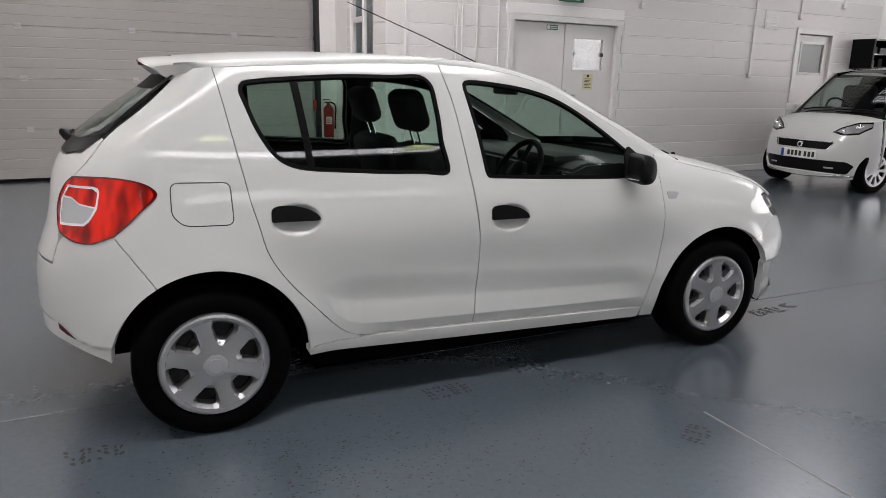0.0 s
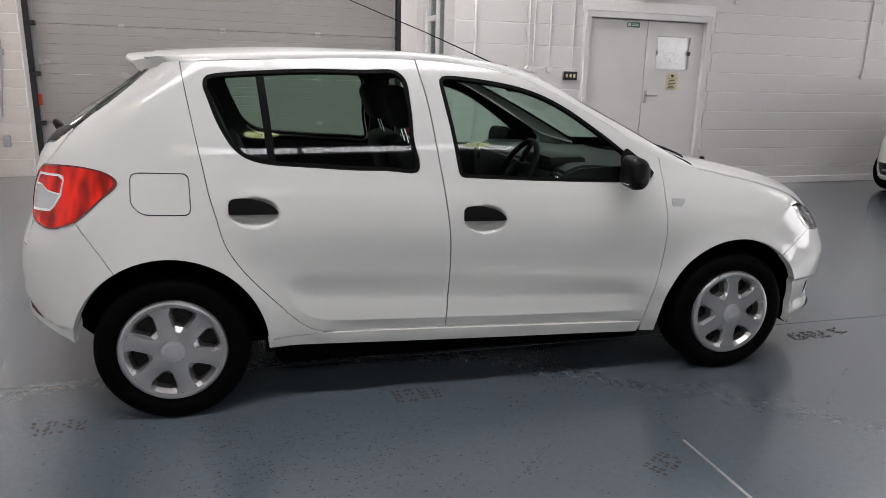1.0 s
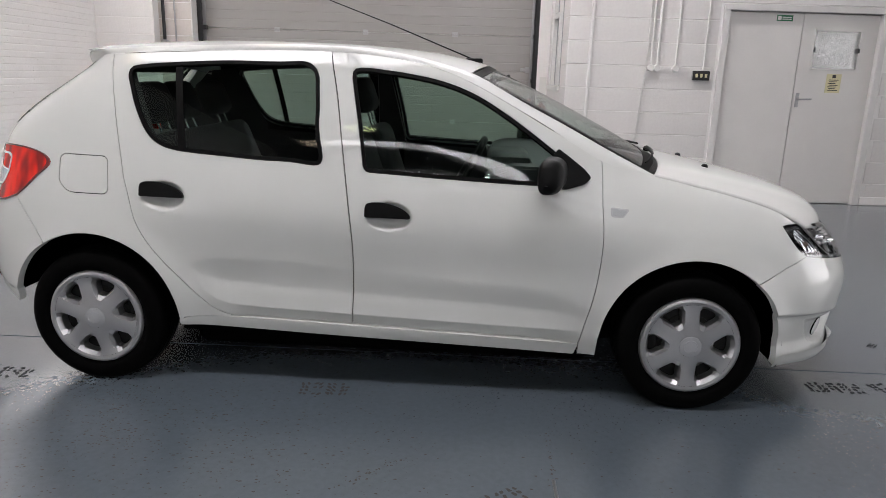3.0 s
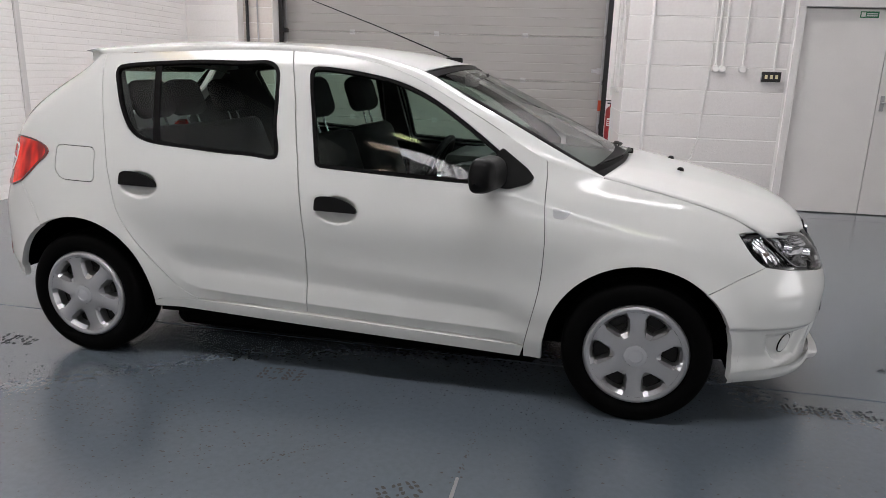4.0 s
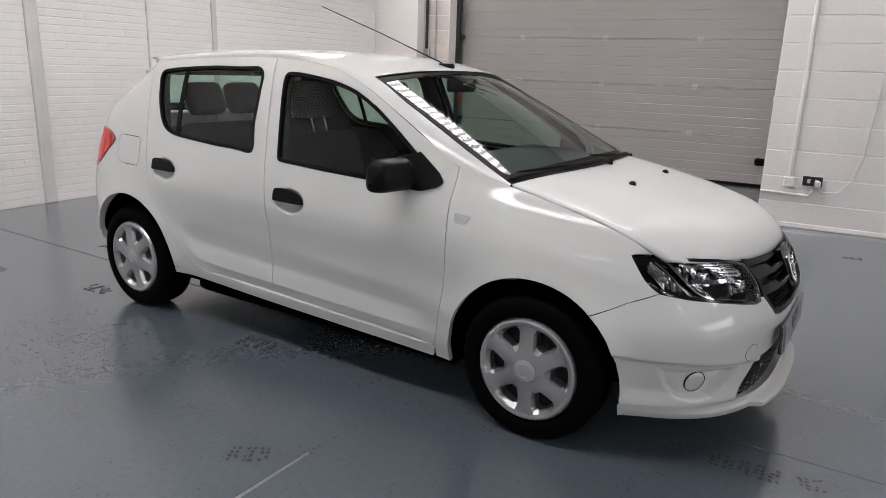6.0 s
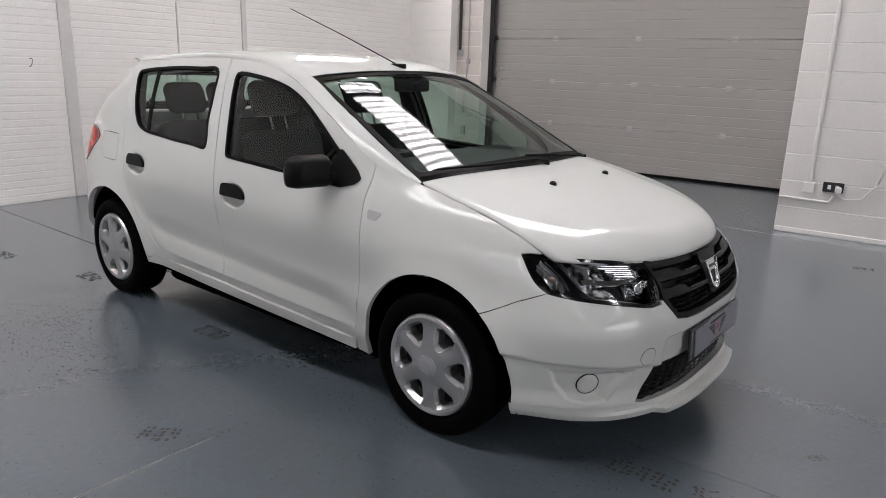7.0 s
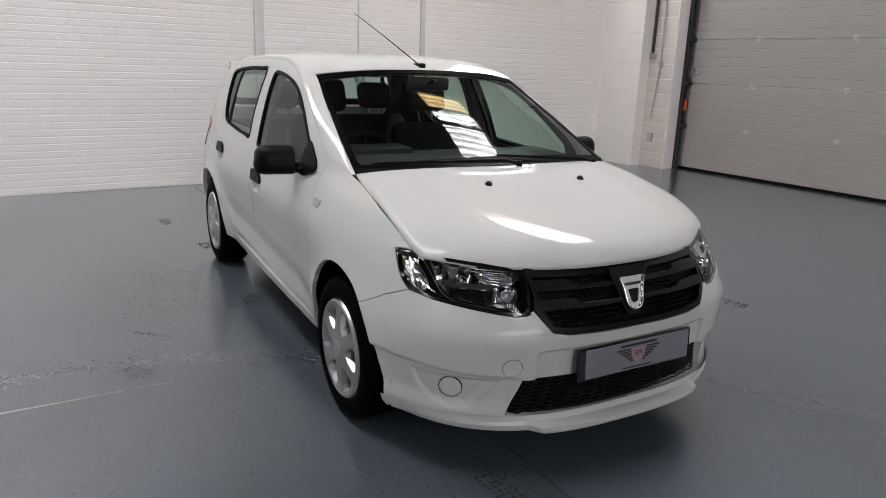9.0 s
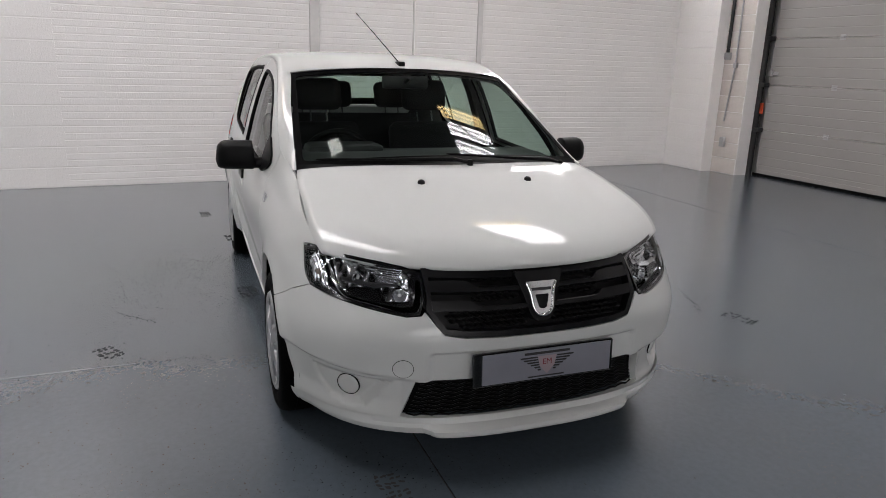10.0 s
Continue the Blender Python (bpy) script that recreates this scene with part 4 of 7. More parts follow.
def nose(grow=0.0):
    """The front as a surface over (angle from straight ahead, height); positive angles lie on the left."""
    def f(a, z):
        n = nose_w(z) @ NOSE_N
        c = np.clip(np.cos(a), 1e-6, 1) ** (2 / n)
        s = np.sign(a) * np.maximum(np.abs(np.sin(a)), 1e-9) ** (2 / n)
        x = WB + (nose_w(z) @ NOSE_L + grow) * c
        return np.c_[x, plain_side(x, z) * s, z]
    return f


def nose_at(y, z):
    """The angle at which the front has half breadth y."""
    y, z = np.atleast_1d(np.asarray(y, float)), np.atleast_1d(np.asarray(z, float))
    n = nose_w(z) @ NOSE_N
    w = plain_side(np.full_like(z, 3.2), z)
    return np.sign(y) * np.arcsin(np.clip(np.abs(y) / w, 0, 1) ** (n / 2))


def nose_of_x(x, z, s):
    x, z = np.atleast_1d(np.asarray(x, float)), np.atleast_1d(np.asarray(z, float))
    n = nose_w(z) @ NOSE_N
    return s * np.arccos(np.clip((x - WB) / (nose_w(z) @ NOSE_L), 0, 1) ** (n / 2))


def tail(a, z):
    n = 3.4
    c = np.clip(np.cos(a), 1e-6, 1) ** (2 / n)
    s = np.sign(a) * np.maximum(np.abs(np.sin(a)), 1e-9) ** (2 / n)
    x = tail_w(z) @ TAIL_A - (tail_w(z) @ TAIL_L) * c
    return np.c_[x, plain_side(x, z) * s, z]


def tail_of_x(x, z, s):
    x, z = np.atleast_1d(np.asarray(x, float)), np.atleast_1d(np.asarray(z, float))
    return s * np.arccos(np.clip((tail_w(z) @ TAIL_A - x) / (tail_w(z) @ TAIL_L), 0, 1) ** 1.7)


# outlines in (x, z)
DOOR_TOP = smooth_curve([(-.02, 1.428), (.073, 1.434), (.5, 1.457), (1.023, 1.468), (1.3, 1.447), (1.45, 1.418), (1.6, 1.366), (1.8, 1.266), (2.0, 1.155), (2.176, 1.055)], 90)
SEAM_R = smooth_curve([(.073, 1.434), (.092, 1.332), (.113, 1.22), (.134, 1.109), (.156, .999), (.17, .925), (.192, .844), (.217, .745), (.254, .672), (.312, .592), (.405, .487), (.490, .395), (.540, .355), (.595, .334), (.67, .325)], 60)
SEAM_B = smooth_curve([(1.023, 1.468), (1.036, 1.41), (1.056, 1.329), (1.081, 1.19), (1.098, 1.076), (1.115, .965), (1.134, .828), (1.147, .705), (1.149, .522), (1.141, .312)], 50)
SEAM_A = smooth_curve([(2.176, 1.055), (2.18, 1.0), (2.181, .903), (2.19, .784), (2.19, .657), (2.178, .524), (2.151, .388), (2.128, .272)], 40)


def top_between(a, b):
    return DOOR_TOP[(DOOR_TOP[:, 0] > a + .004) & (DOOR_TOP[:, 0] < b - .004)]


REAR_DOOR = np.vstack([SEAM_R, [(.86, .321)], SEAM_B[::-1], top_between(.073, 1.023)[::-1]])
FRONT_DOOR = np.vstack([SEAM_B, [(1.616, .293)], SEAM_A[::-1], top_between(1.023, 2.176)[::-1]])
R_WINDOW = smooth_curve([(.161, 1.35), (.168, 1.375), (.202, 1.388), (.387, 1.405), (.622, 1.417), (.861, 1.42), (.94, 1.414), (.972, 1.385), (.985, 1.32), (.992, 1.235), (.999, 1.120), (1.006, 1.012),
                         (.93, 1.011), (.776, 1.019), (.6, 1.030), (.452, 1.040), (.36, 1.053), (.305, 1.075), (.268, 1.107), (.230, 1.165), (.196, 1.24), (.172, 1.31)], 120, True)
F_TOP = smooth_curve([(1.20, 1.401), (1.252, 1.396), (1.40, 1.377), (1.548, 1.343), (1.672, 1.291), (1.797, 1.216), (1.922, 1.130), (2.03, 1.050)], 36)
F_WINDOW = rounded(np.vstack([F_TOP, [(2.092, .998), (2.075, .950), (1.80, .958), (1.50, .970), (1.191, .986), (1.177, 1.077), (1.158, 1.192), (1.139, 1.284), (1.116, 1.402)]]), [.002] * 36 + [.03, .03, .01, .01, .025, .02, .02, .02, .04], 4)


def arch(cx, a0, a1, r=0.375, n=40, rz=0.375):
    return [(cx + r * math.cos(radians(a)), HUB_Z + rz * math.sin(radians(a))) for a in np.linspace(a0, a1, n)]


LAMP_EDGE = smooth_curve([(-.432, 1.038), (-.321, 1.040), (-.229, 1.025), (-.181, 1.004), (-.160, .981), (-.195, .937), (-.259, .878), (-.317, .830)], 34)
QUARTER = np.vstack([[(.073, 1.434), (-.01, 1.432)], smooth_curve([(-.05, 1.402), (-.078, 1.375), (-.206, 1.262), (-.317, 1.172), (-.392, 1.081), (-.434, 1.042)], 20)[:-1], LAMP_EDGE,
                     [(-.273, .765), (-.23, .699), (-.195, .646)], arch(0, 120, 2, .377, 44, .387), [(.38, .30), (.40, .3185), (.60, .3235)], SEAM_R[::-1][3:-1]])
SILL = rounded([(.376, .305), (.376, .279), (1.0, .256), (1.884, .225), (2.112, .214), (2.128, .269), (1.616, .290), (1.141, .309), (.86, .318), (.60, .323), (.42, .318)], .006, 3)
HOOD_EDGE = smooth_curve([(2.404, .70, 1.0), (2.56, .725, .968), (2.72, .733, .932), (2.88, .742, .886), (2.97, .739, .847), (3.042, .722, .806)], 40)
FENDER = np.vstack([[(2.128, .2175), (2.128, .272)], SEAM_A[::-1][1:], [(2.25, 1.03), (2.33, 1.012)], HOOD_EDGE[:, [0, 2]][:-3] - (0, .004), [(3.0, .819), (2.96, .820)],
                    smooth_curve([(2.934, .815), (2.972, .762), (3.012, .717), (3.050, .691)], 12), [(2.957, .651), (2.90, .619)], arch(WB, 50, 168, .378, 44), [(2.205, .30), (2.203, .216)]])
FLAP = rounded([(-.116, 1.016), (.098, 1.012), (.103, .852), (-.08, .855), (-.118, .90)], [.03, .03, .03, .04, .02])

CREASES = []
for q in np.arange(.45, 2.17, .007):
    q_low, q_top = hollow_lines(q)
    CREASES += [(q, q_low + dz) for dz in (-.011, -.0035, .0035, .011)]
    CREASES += [(q, q_top + (q_top - q_low) * dz) for dz in (.30, .22, .10, -.02, -.14, -.26, -.36, -.45, -.55)]
for s, word in ((-1, "right"), (1, "left")):
    f, fl = side_of(s), s < 0
    flip = s > 0
    def dished(x, z, f=f, s=s):
        """The door skin with a scooped cup behind each handle."""
        p = f(x, z)
        for hx, hz in ((1.297, .812), (.337, .862)):
            q = np.clip(1.25 * (1 - ((x - hx - .004) / .100) ** 2 - ((z - hz + .004) / .064) ** 2), 0, 1)
            p[:, 1] -= s * .030 * q * q * (3 - 2 * q)
        return p
    cups = [(hx + .1 * u, hz + .066 * v) for hx, hz in ((1.297, .808), (.337, .858)) for u in np.arange(-1.1, 1.11, .075) for v in np.arange(-1.15, 1.2, .11) if u * u + v * v < 1.3]
    fd = panel("front_door", FRONT_DOOR, dished, PAINT, car, [F_WINDOW], gap=.0024, flip=flip, step=.014, lines=CREASES + cups)
    rd = panel("rear_door", REAR_DOOR, dished, PAINT, car, [R_WINDOW], gap=.0024, flip=flip, step=.014, lines=CREASES + cups)
    panel("rear_quarter_panel", QUARTER, f, PAINT, car, [FLAP] if s < 0 else [], gap=.0008, flip=flip, step=.018)
    panel("front_wing", FENDER, f, PAINT, car, gap=.0008, flip=flip, step=.018)
    panel("sill", SILL, f, PAINT, car, flip=flip, depth=.05, gap=.0003)
    if s < 0:
        panel("fuel_flap", FLAP, f, PAINT, car, gap=.0032, flip=flip, step=.018)
    for door, win, hx, hz in ((fd, F_WINDOW, 1.297, .812), (rd, R_WINDOW, .337, .862)):
        panel("window_surround", win, f, RUBBER, door, [inset(win, .014)], depth=.02, lift=.003, step=.02, flip=flip, label="black rubber window surround")
        g = panel("window_glass", inset(win, .012), f, GLASS, door, depth=0, lift=-.007, step=.04, flip=flip, label="green-tinted window glass")
        g.visible_shadow = False
        # black grip over the cup
        grip = rounded([(hx - .096, hz - .010), (hx - .095, hz + .040), (hx - .075, hz + .052), (hx - .02, hz + .053), (hx + .045, hz + .038), (hx + .085, hz + .014), (hx + .097, hz - .006), (hx + .09, hz - .012)], [.008, .016, .02, .02, .03, .02, .01, .008])
        panel("door_handle", grip, f, BLACK_PLASTIC, door, depth=.02, lift=.010, step=.012, flip=flip, label="black plastic door handle")
    panel("window_divider", [(.362, 1.385), (.392, 1.387), (.43, 1.056), (.40, 1.060)], f, RUBBER, rd, depth=.006, lift=-.001, step=.02, flip=flip)
    # inner black shell behind the gaps
    hull = np.vstack([[(.05, 1.42)], top_between(.1, 2.1), [(2.15, 1.04), (2.15, .26), (.5, .30), (.36, .36), (.2, .62), (.05, .68)]])
    panel("inner_panel", hull, f, UNDERSIDE, car, [inset(F_WINDOW, -.004), inset(R_WINDOW, -.004)], lift=-.035, depth=0, step=.05, flip=flip)
    # side repeater lamp
    rep_shape = rounded([(2.212, .877), (2.292, .870), (2.266, .835), (2.218, .838)], .012)
    repeater = panel("side_repeater", rep_shape, f, CLEAR_LENS, car, depth=.01, lift=.003, step=.01, flip=flip, label="clear side indicator lamp")
    panel("lens", inset(rep_shape, .005), f, LENS, repeater, depth=0, lift=.006, step=.008, flip=flip)
    # roof side strip from the door tops to the roof edge
ROOF_EDGE = smooth_curve([(-.06, .602, 1.446), (.073, .606, 1.458), (.5, .612, 1.481), (1.03, .610, 1.490), (1.3, .607, 1.470), (1.47, .605, 1.437), (1.622, .603, 1.393), (1.8, .628, 1.303), (2.0, .655, 1.203), (2.2, .678, 1.10), (2.404, .699, 1.0)], 120)
for s in (-1, 1):
    low = np.array([(x, half_width(x, z - .004)[0] - .0015, z - .004) for x, z in smooth_curve([(-.06, 1.424), (.073, 1.4365), (.5, 1.4595), (1.023, 1.4705), (1.3, 1.4495), (1.45, 1.4205), (1.6, 1.3685), (1.8, 1.2685), (2.0, 1.1575), (2.176, 1.058), (2.27, 1.028), (2.404, .998)], 120)])
    rows = []
    for t in np.linspace(0, 1, 9):
        p = low * (1 - t) + ROOF_EDGE * t
        bulge = 0.005 * math.sin(math.pi * t)
        p = p + np.c_[np.zeros(len(p)), np.full(len(p), bulge * .8), np.full(len(p), bulge * .7)]
        rows.append(p * (1, s, 1))
    if s < 0:
        rows = rows[::-1]
    grid_sheet("roof_rail", rows, PAINT, car)


def spread(centre, edge, count, px=2.0, pz=2.0, crease=None):
    """Rows across from the right edge to the left one, bowed between a centre line and an edge line."""
    c, e = smooth_curve(centre, count), smooth_curve(edge, count)
    rows = []
    for a in np.linspace(-1, 1, 49):
        r = np.empty_like(c)
        r[:, 0] = c[:, 0] + (e[:, 0] - c[:, 0]) * abs(a) ** px
        r[:, 1] = a * e[:, 1]
        r[:, 2] = c[:, 2] + (e[:, 2] - c[:, 2]) * abs(a) ** pz
        if crease:
            r[:, 2] += crease(abs(a), np.linspace(0, 1, count))
        rows.append(r)
    return rows


# roof
roof_edge = ROOF_EDGE[ROOF_EDGE[:, 0] <= 1.63]
roof_centre = [(-.05, 0, 1.487), (.3, 0, 1.512), (.8, 0, 1.519), (1.3, 0, 1.500), (1.55, 0, 1.467), (1.70, 0, 1.432)]
grid_sheet("roof", spread(roof_centre, roof_edge, 60, 2.0, 2.6), PAINT, car)
# bonnet, with a raised middle between two soft creases
def bonnet_crease(a, b):
    lift = 0.007 / (1 + np.exp((a - (0.74 - 0.16 * b)) * 34))
    return lift * np.clip(np.minimum(b * 6, (1 - b) * 7), 0, 1)
bonnet_centre = [(2.515, 0, 1.027), (2.72, 0, .989), (2.95, 0, .941), (3.12, 0, .899), (3.22, 0, .864), (3.28, 0, .829), (3.310, 0, .795), (3.320, 0, .774)]
bonnet_edge = [(2.404, .695, 1.001), (2.56, .7195, .970), (2.72, .7275, .934), (2.88, .7365, .888), (2.97, .7335, .849), (3.028, .7225, .818), (3.049, .7155, .805)]
grid_sheet("bonnet", spread(bonnet_centre, bonnet_edge, 60, 2.35, 4.6, bonnet_crease), PAINT, car, thick=.012)
# windscreen
SCREEN_C = np.array([(1.69, 0, 1.434), (2.1, 0, 1.244), (2.52, 0, 1.026)])
SCREEN_E = np.array([(1.618, .600, 1.391), (2.01, .650, 1.202), (2.41, .697, .993)])


def screen(u, v):
    """Over (across -1..1, down 0..1)."""
    w = spline_weights([0, .5, 1])(v)
    c, e = w @ SCREEN_C, w @ SCREEN_E
    k = np.abs(u)
    return np.c_[c[:, 0] + (e[:, 0] - c[:, 0]) * k ** 2, u * e[:, 1], c[:, 2] + (e[:, 2] - c[:, 2]) * k ** 2]


g = panel("windscreen", [(-1, 0), (1, 0), (1, 1), (-1, 1)], screen, SCREEN, car, depth=0, step=.06, lift=-.003, flip=True, label="clear green-tinted windscreen")
g.visible_shadow = False
panel("windscreen_border", [(-1.0, 0), (1.0, 0), (1.0, 1), (-1.0, 1)], screen, SCREEN_PRINT, g, [rounded([(-.965, .05), (.965, .05), (.96, .92), (-.96, .92)], .04)], depth=.004, lift=-.001, step=.04, flip=True, label="black border of the windscreen")
# scuttle and wipers under the windscreen
rows = []
for t, dz in ((0, .0), (.5, -.022), (1, -.040)):
    rows.append([(2.38 + .125 * (1 - abs(a) ** 2) + t * .09 * (1 - .8 * abs(a) ** 3), a * .69, 1.020 + .014 * (1 - a * a) + dz) for a in np.linspace(-1, 1, 41)])
grid_sheet("scuttle_panel", rows, BLACK_PLASTIC, car)
for wy, ty in ((.06, -.58), (.56, .0)):
    wiper = new("wiper")
    wiper.parent = car
    base = Vector(screen(np.array([wy / .69]), np.array([1.0]))[0]) + Vector((.012, 0, .010))
    pts = [Vector(screen(np.array([(wy - .03 + (ty - wy) * k) / .69]), np.array([.985 - .055 * k + .012 * math.sin(math.pi * k)]))[0]) + Vector((.006, 0, .011 + .004 * math.sin(math.pi * k))) for k in np.linspace(0, 1, 14)]
    tube("wiper_arm", [base] + [p + Vector((.004, 0, .008 - .001 * i)) for i, p in enumerate(pts[1:8])], [.009, .008, .0075, .007, .006, .006, .005, .004], BLACK_PLASTIC, wiper)
    tube("wiper_blade", pts, [.003] + [.0055] * 12 + [.003], RUBBER, wiper)
    part("wiper_pivot", lathe([(0, .014), (.010, .013), (.014, .006), (.015, -.02)], 20, "z"), BLACK_PLASTIC, wiper, smooth=True).location = base
for wy in (-.244, .244):
    bm = lathe([(0, .013), (.008, .012), (.014, .007), (.017, -.008)], 16, "z")
    bmesh.ops.translate(bm, vec=(2.748, wy, .990), verts=bm.verts)
    part("washer_nozzle", bm, BLACK_PLASTIC, car, smooth=True)
# aerial
bm = bmesh.new()
bm_box(bm, (1.57, -.018, 1.437), (1.66, .018, 1.468), .009, None, 2)
aerial = part("aerial_base", bm, BLACK_PLASTIC, car, smooth=True)
tube("aerial_rod", [(1.61, -.004, 1.462), (1.2, -.03, 1.617), (.786, -.05, 1.762)], [.0036, .0026, .002], BLACK_PLASTIC, aerial, "thin black aerial rod")

# front bumper, over (angle, height)
def nose_poly(pts, step=.02):
    p = dense(pts, step)
    return np.c_[nose_at(p[:, 0], p[:, 1]), p[:, 1]]


def mirror_poly(p):
    p = np.array(p, float)
    return (p * (-1, 1))[::-1]


LAMP_HALF = [(.697, .812), (.618, .807), (.537, .798), (.465, .786), (.414, .770), (.416, .735), (.423, .69), (.438, .645), (.482, .640), (.583, .656), (.657, .668), (.71, .677)]
LAMP_REAR = smooth_curve([(3.046, .690), (3.010, .717), (2.970, .763), (2.938, .809)], 14)
GRILLE_HALF = [(.410, .782), (.410, .70), (.417, .660), (.366, .583), (.29, .569), (.15, .563), (0, .561)]
INTAKE_HALF = [(0, .402), (.30, .405), (.455, .405), (.500, .262), (.46, .255), (.2, .25), (0, .25)]
grille_poly = np.vstack([GRILLE_HALF, mirror_poly(GRILLE_HALF)[1:], [(-.25, .782), (0, .782), (.25, .782)]])
intake_poly = np.vstack([INTAKE_HALF, mirror_poly(INTAKE_HALF)[1:-1]])
seam = [(2.834, .5855), (2.90, .6172), (2.957, .6492), (3.049, .6892)]
half = []
for x, z in [(2.965, .21), (2.968, .30), (2.963, .36), (2.948, .42), (2.907, .505), (2.873, .55)] + seam:
    half.append((float(nose_of_x(x, z, 1)[0]), z))
lamp_edge = [(float(nose_at(y, z)[0]), z) for y, z in [(.71, .6735), (.657, .6645), (.583, .6525), (.482, .6365), (.433, .6415), (.422, .655)]]
top_mid = [(float(nose_at(y, z)[0]), z) for y, z in [(.362, .579), (.29, .565), (.15, .559)]]
bottom = [(1.0, .205), (.6, .205), (.2, .205)]
right_half = half + lamp_edge + top_mid
BUMPER = right_half + [(-a, z) for a, z in right_half[::-1]] + [(-a, z) for a, z in bottom] + bottom[::-1]
POCKET = np.array([(.785, .420), (.762, .345), (.725, .293), (.683, .278), (.612, .284), (.53, .400)])


def step_line(y):
    """Height of the crease along the bumper."""
    return np.interp(np.abs(y), [.40, .463, .591, .672, .744, .803, .86], [.409, .410, .419, .428, .436, .440, .450])


def pocket_depth(y, z):
    d = np.full_like(z, 9.0)
    for p, q in zip(POCKET, np.roll(POCKET, -1, 0)):
        e = (q - p) / np.linalg.norm(q - p)
        d = np.minimum(d, -(e[0] * (z - p[1]) - e[1] * (np.abs(y) - p[0])))
    k = np.clip((d + .002) / .024, 0, 1)
    return k * k * (3 - 2 * k)


def bumper_surface(a, z):
    p = nose()(a, z)
    y0 = p[:, 1].copy()
    k = 1 / (1 + np.exp(np.clip((z - step_line(p[:, 1])) / .0026, -50, 50)))
    k = k * np.clip((np.abs(p[:, 1]) - .44) / .06, 0, 1) * np.clip((z - .20) / .12, 0, 1)
    d = (.016 + .04 * np.clip(step_line(y0) - z, 0, .12)) * k
    p[:, 0] -= d * np.cos(a)
    p[:, 1] -= d * np.sin(a)
    # pocket for the number plate
    d = np.clip((.42 - np.abs(y0)) / .03, 0, 1) * np.clip((.520 - z) / .02, 0, 1) * np.clip((z - .36) / .02, 0, 1)
    p[:, 0] -= .016 * d * d * (3 - 2 * d)
    # fog lamp hollows, deeper towards the middle of the car
    p[:, 0] -= pocket_depth(y0, z) * np.clip(.030 + (.68 - np.abs(y0)) * .10, .012, .06)
    return p


bumper = panel("front_bumper", BUMPER, bumper_surface, PAINT, car, [nose_poly(intake_poly)], step=.010, depth=.03, flip=False)
panel("tow_eye_cover", nose_poly([(-.494 + .033 * math.cos(t), .455 + .033 * math.sin(t)) for t in np.linspace(0, 2 * math.pi, 28, endpoint=False)], .01), bumper_surface, PAINT, bumper, depth=.004, lift=.0012, step=.015)
panel("tow_eye_rim", nose_poly([(-.494 + .0348 * math.cos(t), .455 + .0348 * math.sin(t)) for t in np.linspace(0, 2 * math.pi, 28, endpoint=False)], .01), bumper_surface, RUBBER, bumper, depth=.003, lift=.0005, step=.015)
for s in (-1, 1):
    a0, z0 = float(nose_at(s * .662, .350)[0]), .350
    at = lambda da, dz: bumper_surface(np.array([a0 + da]), np.array([z0 + dz]))[0]
    mid, du, dv = Vector(at(0, 0)), Vector(at(.02, 0) - at(-.02, 0)), Vector(at(0, .015) - at(0, -.015))
    out = du.cross(dv).normalized()
    out = out if out.x > 0 else -out
    m = Matrix.Translation(mid + out * .003) @ out.to_track_quat("X", "Z").to_matrix().to_4x4()
    bm = lathe([(0, .006), (.026, .0052), (.037, .0028), (.0405, .0), (.041, -.012)], 36, "x")
    bmesh.ops.transform(bm, matrix=m, verts=bm.verts)
    part("fog_lamp_cover", bm, PAINT, bumper, "round blanking cover in body white", smooth=True)
    # black ring, widened to draw in the crescent of shade round the cover
    bm = lathe([(.0411, -.012), (.0412, .0002), (.0436, .0006), (.0442, -.012)], 36, "x")
    bmesh.ops.transform(bm, matrix=m, verts=bm.verts)
    part("cover_ring", bm, RUBBER, bumper, smooth=True)

# chin lip below the intake
bm, lip = bmesh.new(), []
for dz, g in ((.056, .0), (.034, .008), (.026, .036), (.021, .050), (.006, .053), (-.004, .049), (-.004, -.03)):
    ring = []
    for a in np.linspace(-1.22, 1.22, 121):
        flare = .24 + .76 * np.clip(1 - (abs(a) - .36) / .04, 0, 1)
        flare *= np.clip((1.22 - abs(a)) / .5, 0, 1) ** .5
        ring.append(bm.verts.new(nose(g * flare)(np.array([a]), np.array([.205 + dz]))[0]))
    lip.append(ring)
for p, q in zip(lip, lip[1:]):
    for i in range(120):
        bm.faces.new((p[i], p[i + 1], q[i + 1], q[i]))
part("chin_lip", bm, PAINT, car, smooth=True, angle=24)

# intake mesh: dark backing with slats
back = nose(-.06)
panel("lower_intake", nose_poly(np.array(intake_poly) * (1.04, 1) + (0, 0)), back, BLACK_PLASTIC, car, depth=0, step=.03)
intake = [o for o in car.children if o.name.startswith("lower_intake")][0]
for k in range(9):
    z = .262 + k * .0165
    w = .47 - .05 * (k / 8)
    pts = [nose(-.034)(nose_at(np.array([y]), np.array([z])), np.array([z]))[0] for y in np.linspace(-w, w, 33)]
    pts = [(p[0] + .004 * (i % 2), p[1], p[2] + .003 * (1 - 2 * (i % 2))) for i, p in enumerate(pts)]
    tube("slat", pts, .0038, BLACK_PLASTIC, intake, sides=5)

def strip_poly(path, w):
    """A narrow band along a path in (y, z)."""
    p = smooth_curve(path, 24)
    t = np.gradient(p, axis=0)
    t /= np.linalg.norm(t, axis=1)[:, None]
    n = np.c_[-t[:, 1], t[:, 0]] * w / 2
    return np.vstack([p + n, (p - n)[::-1]])


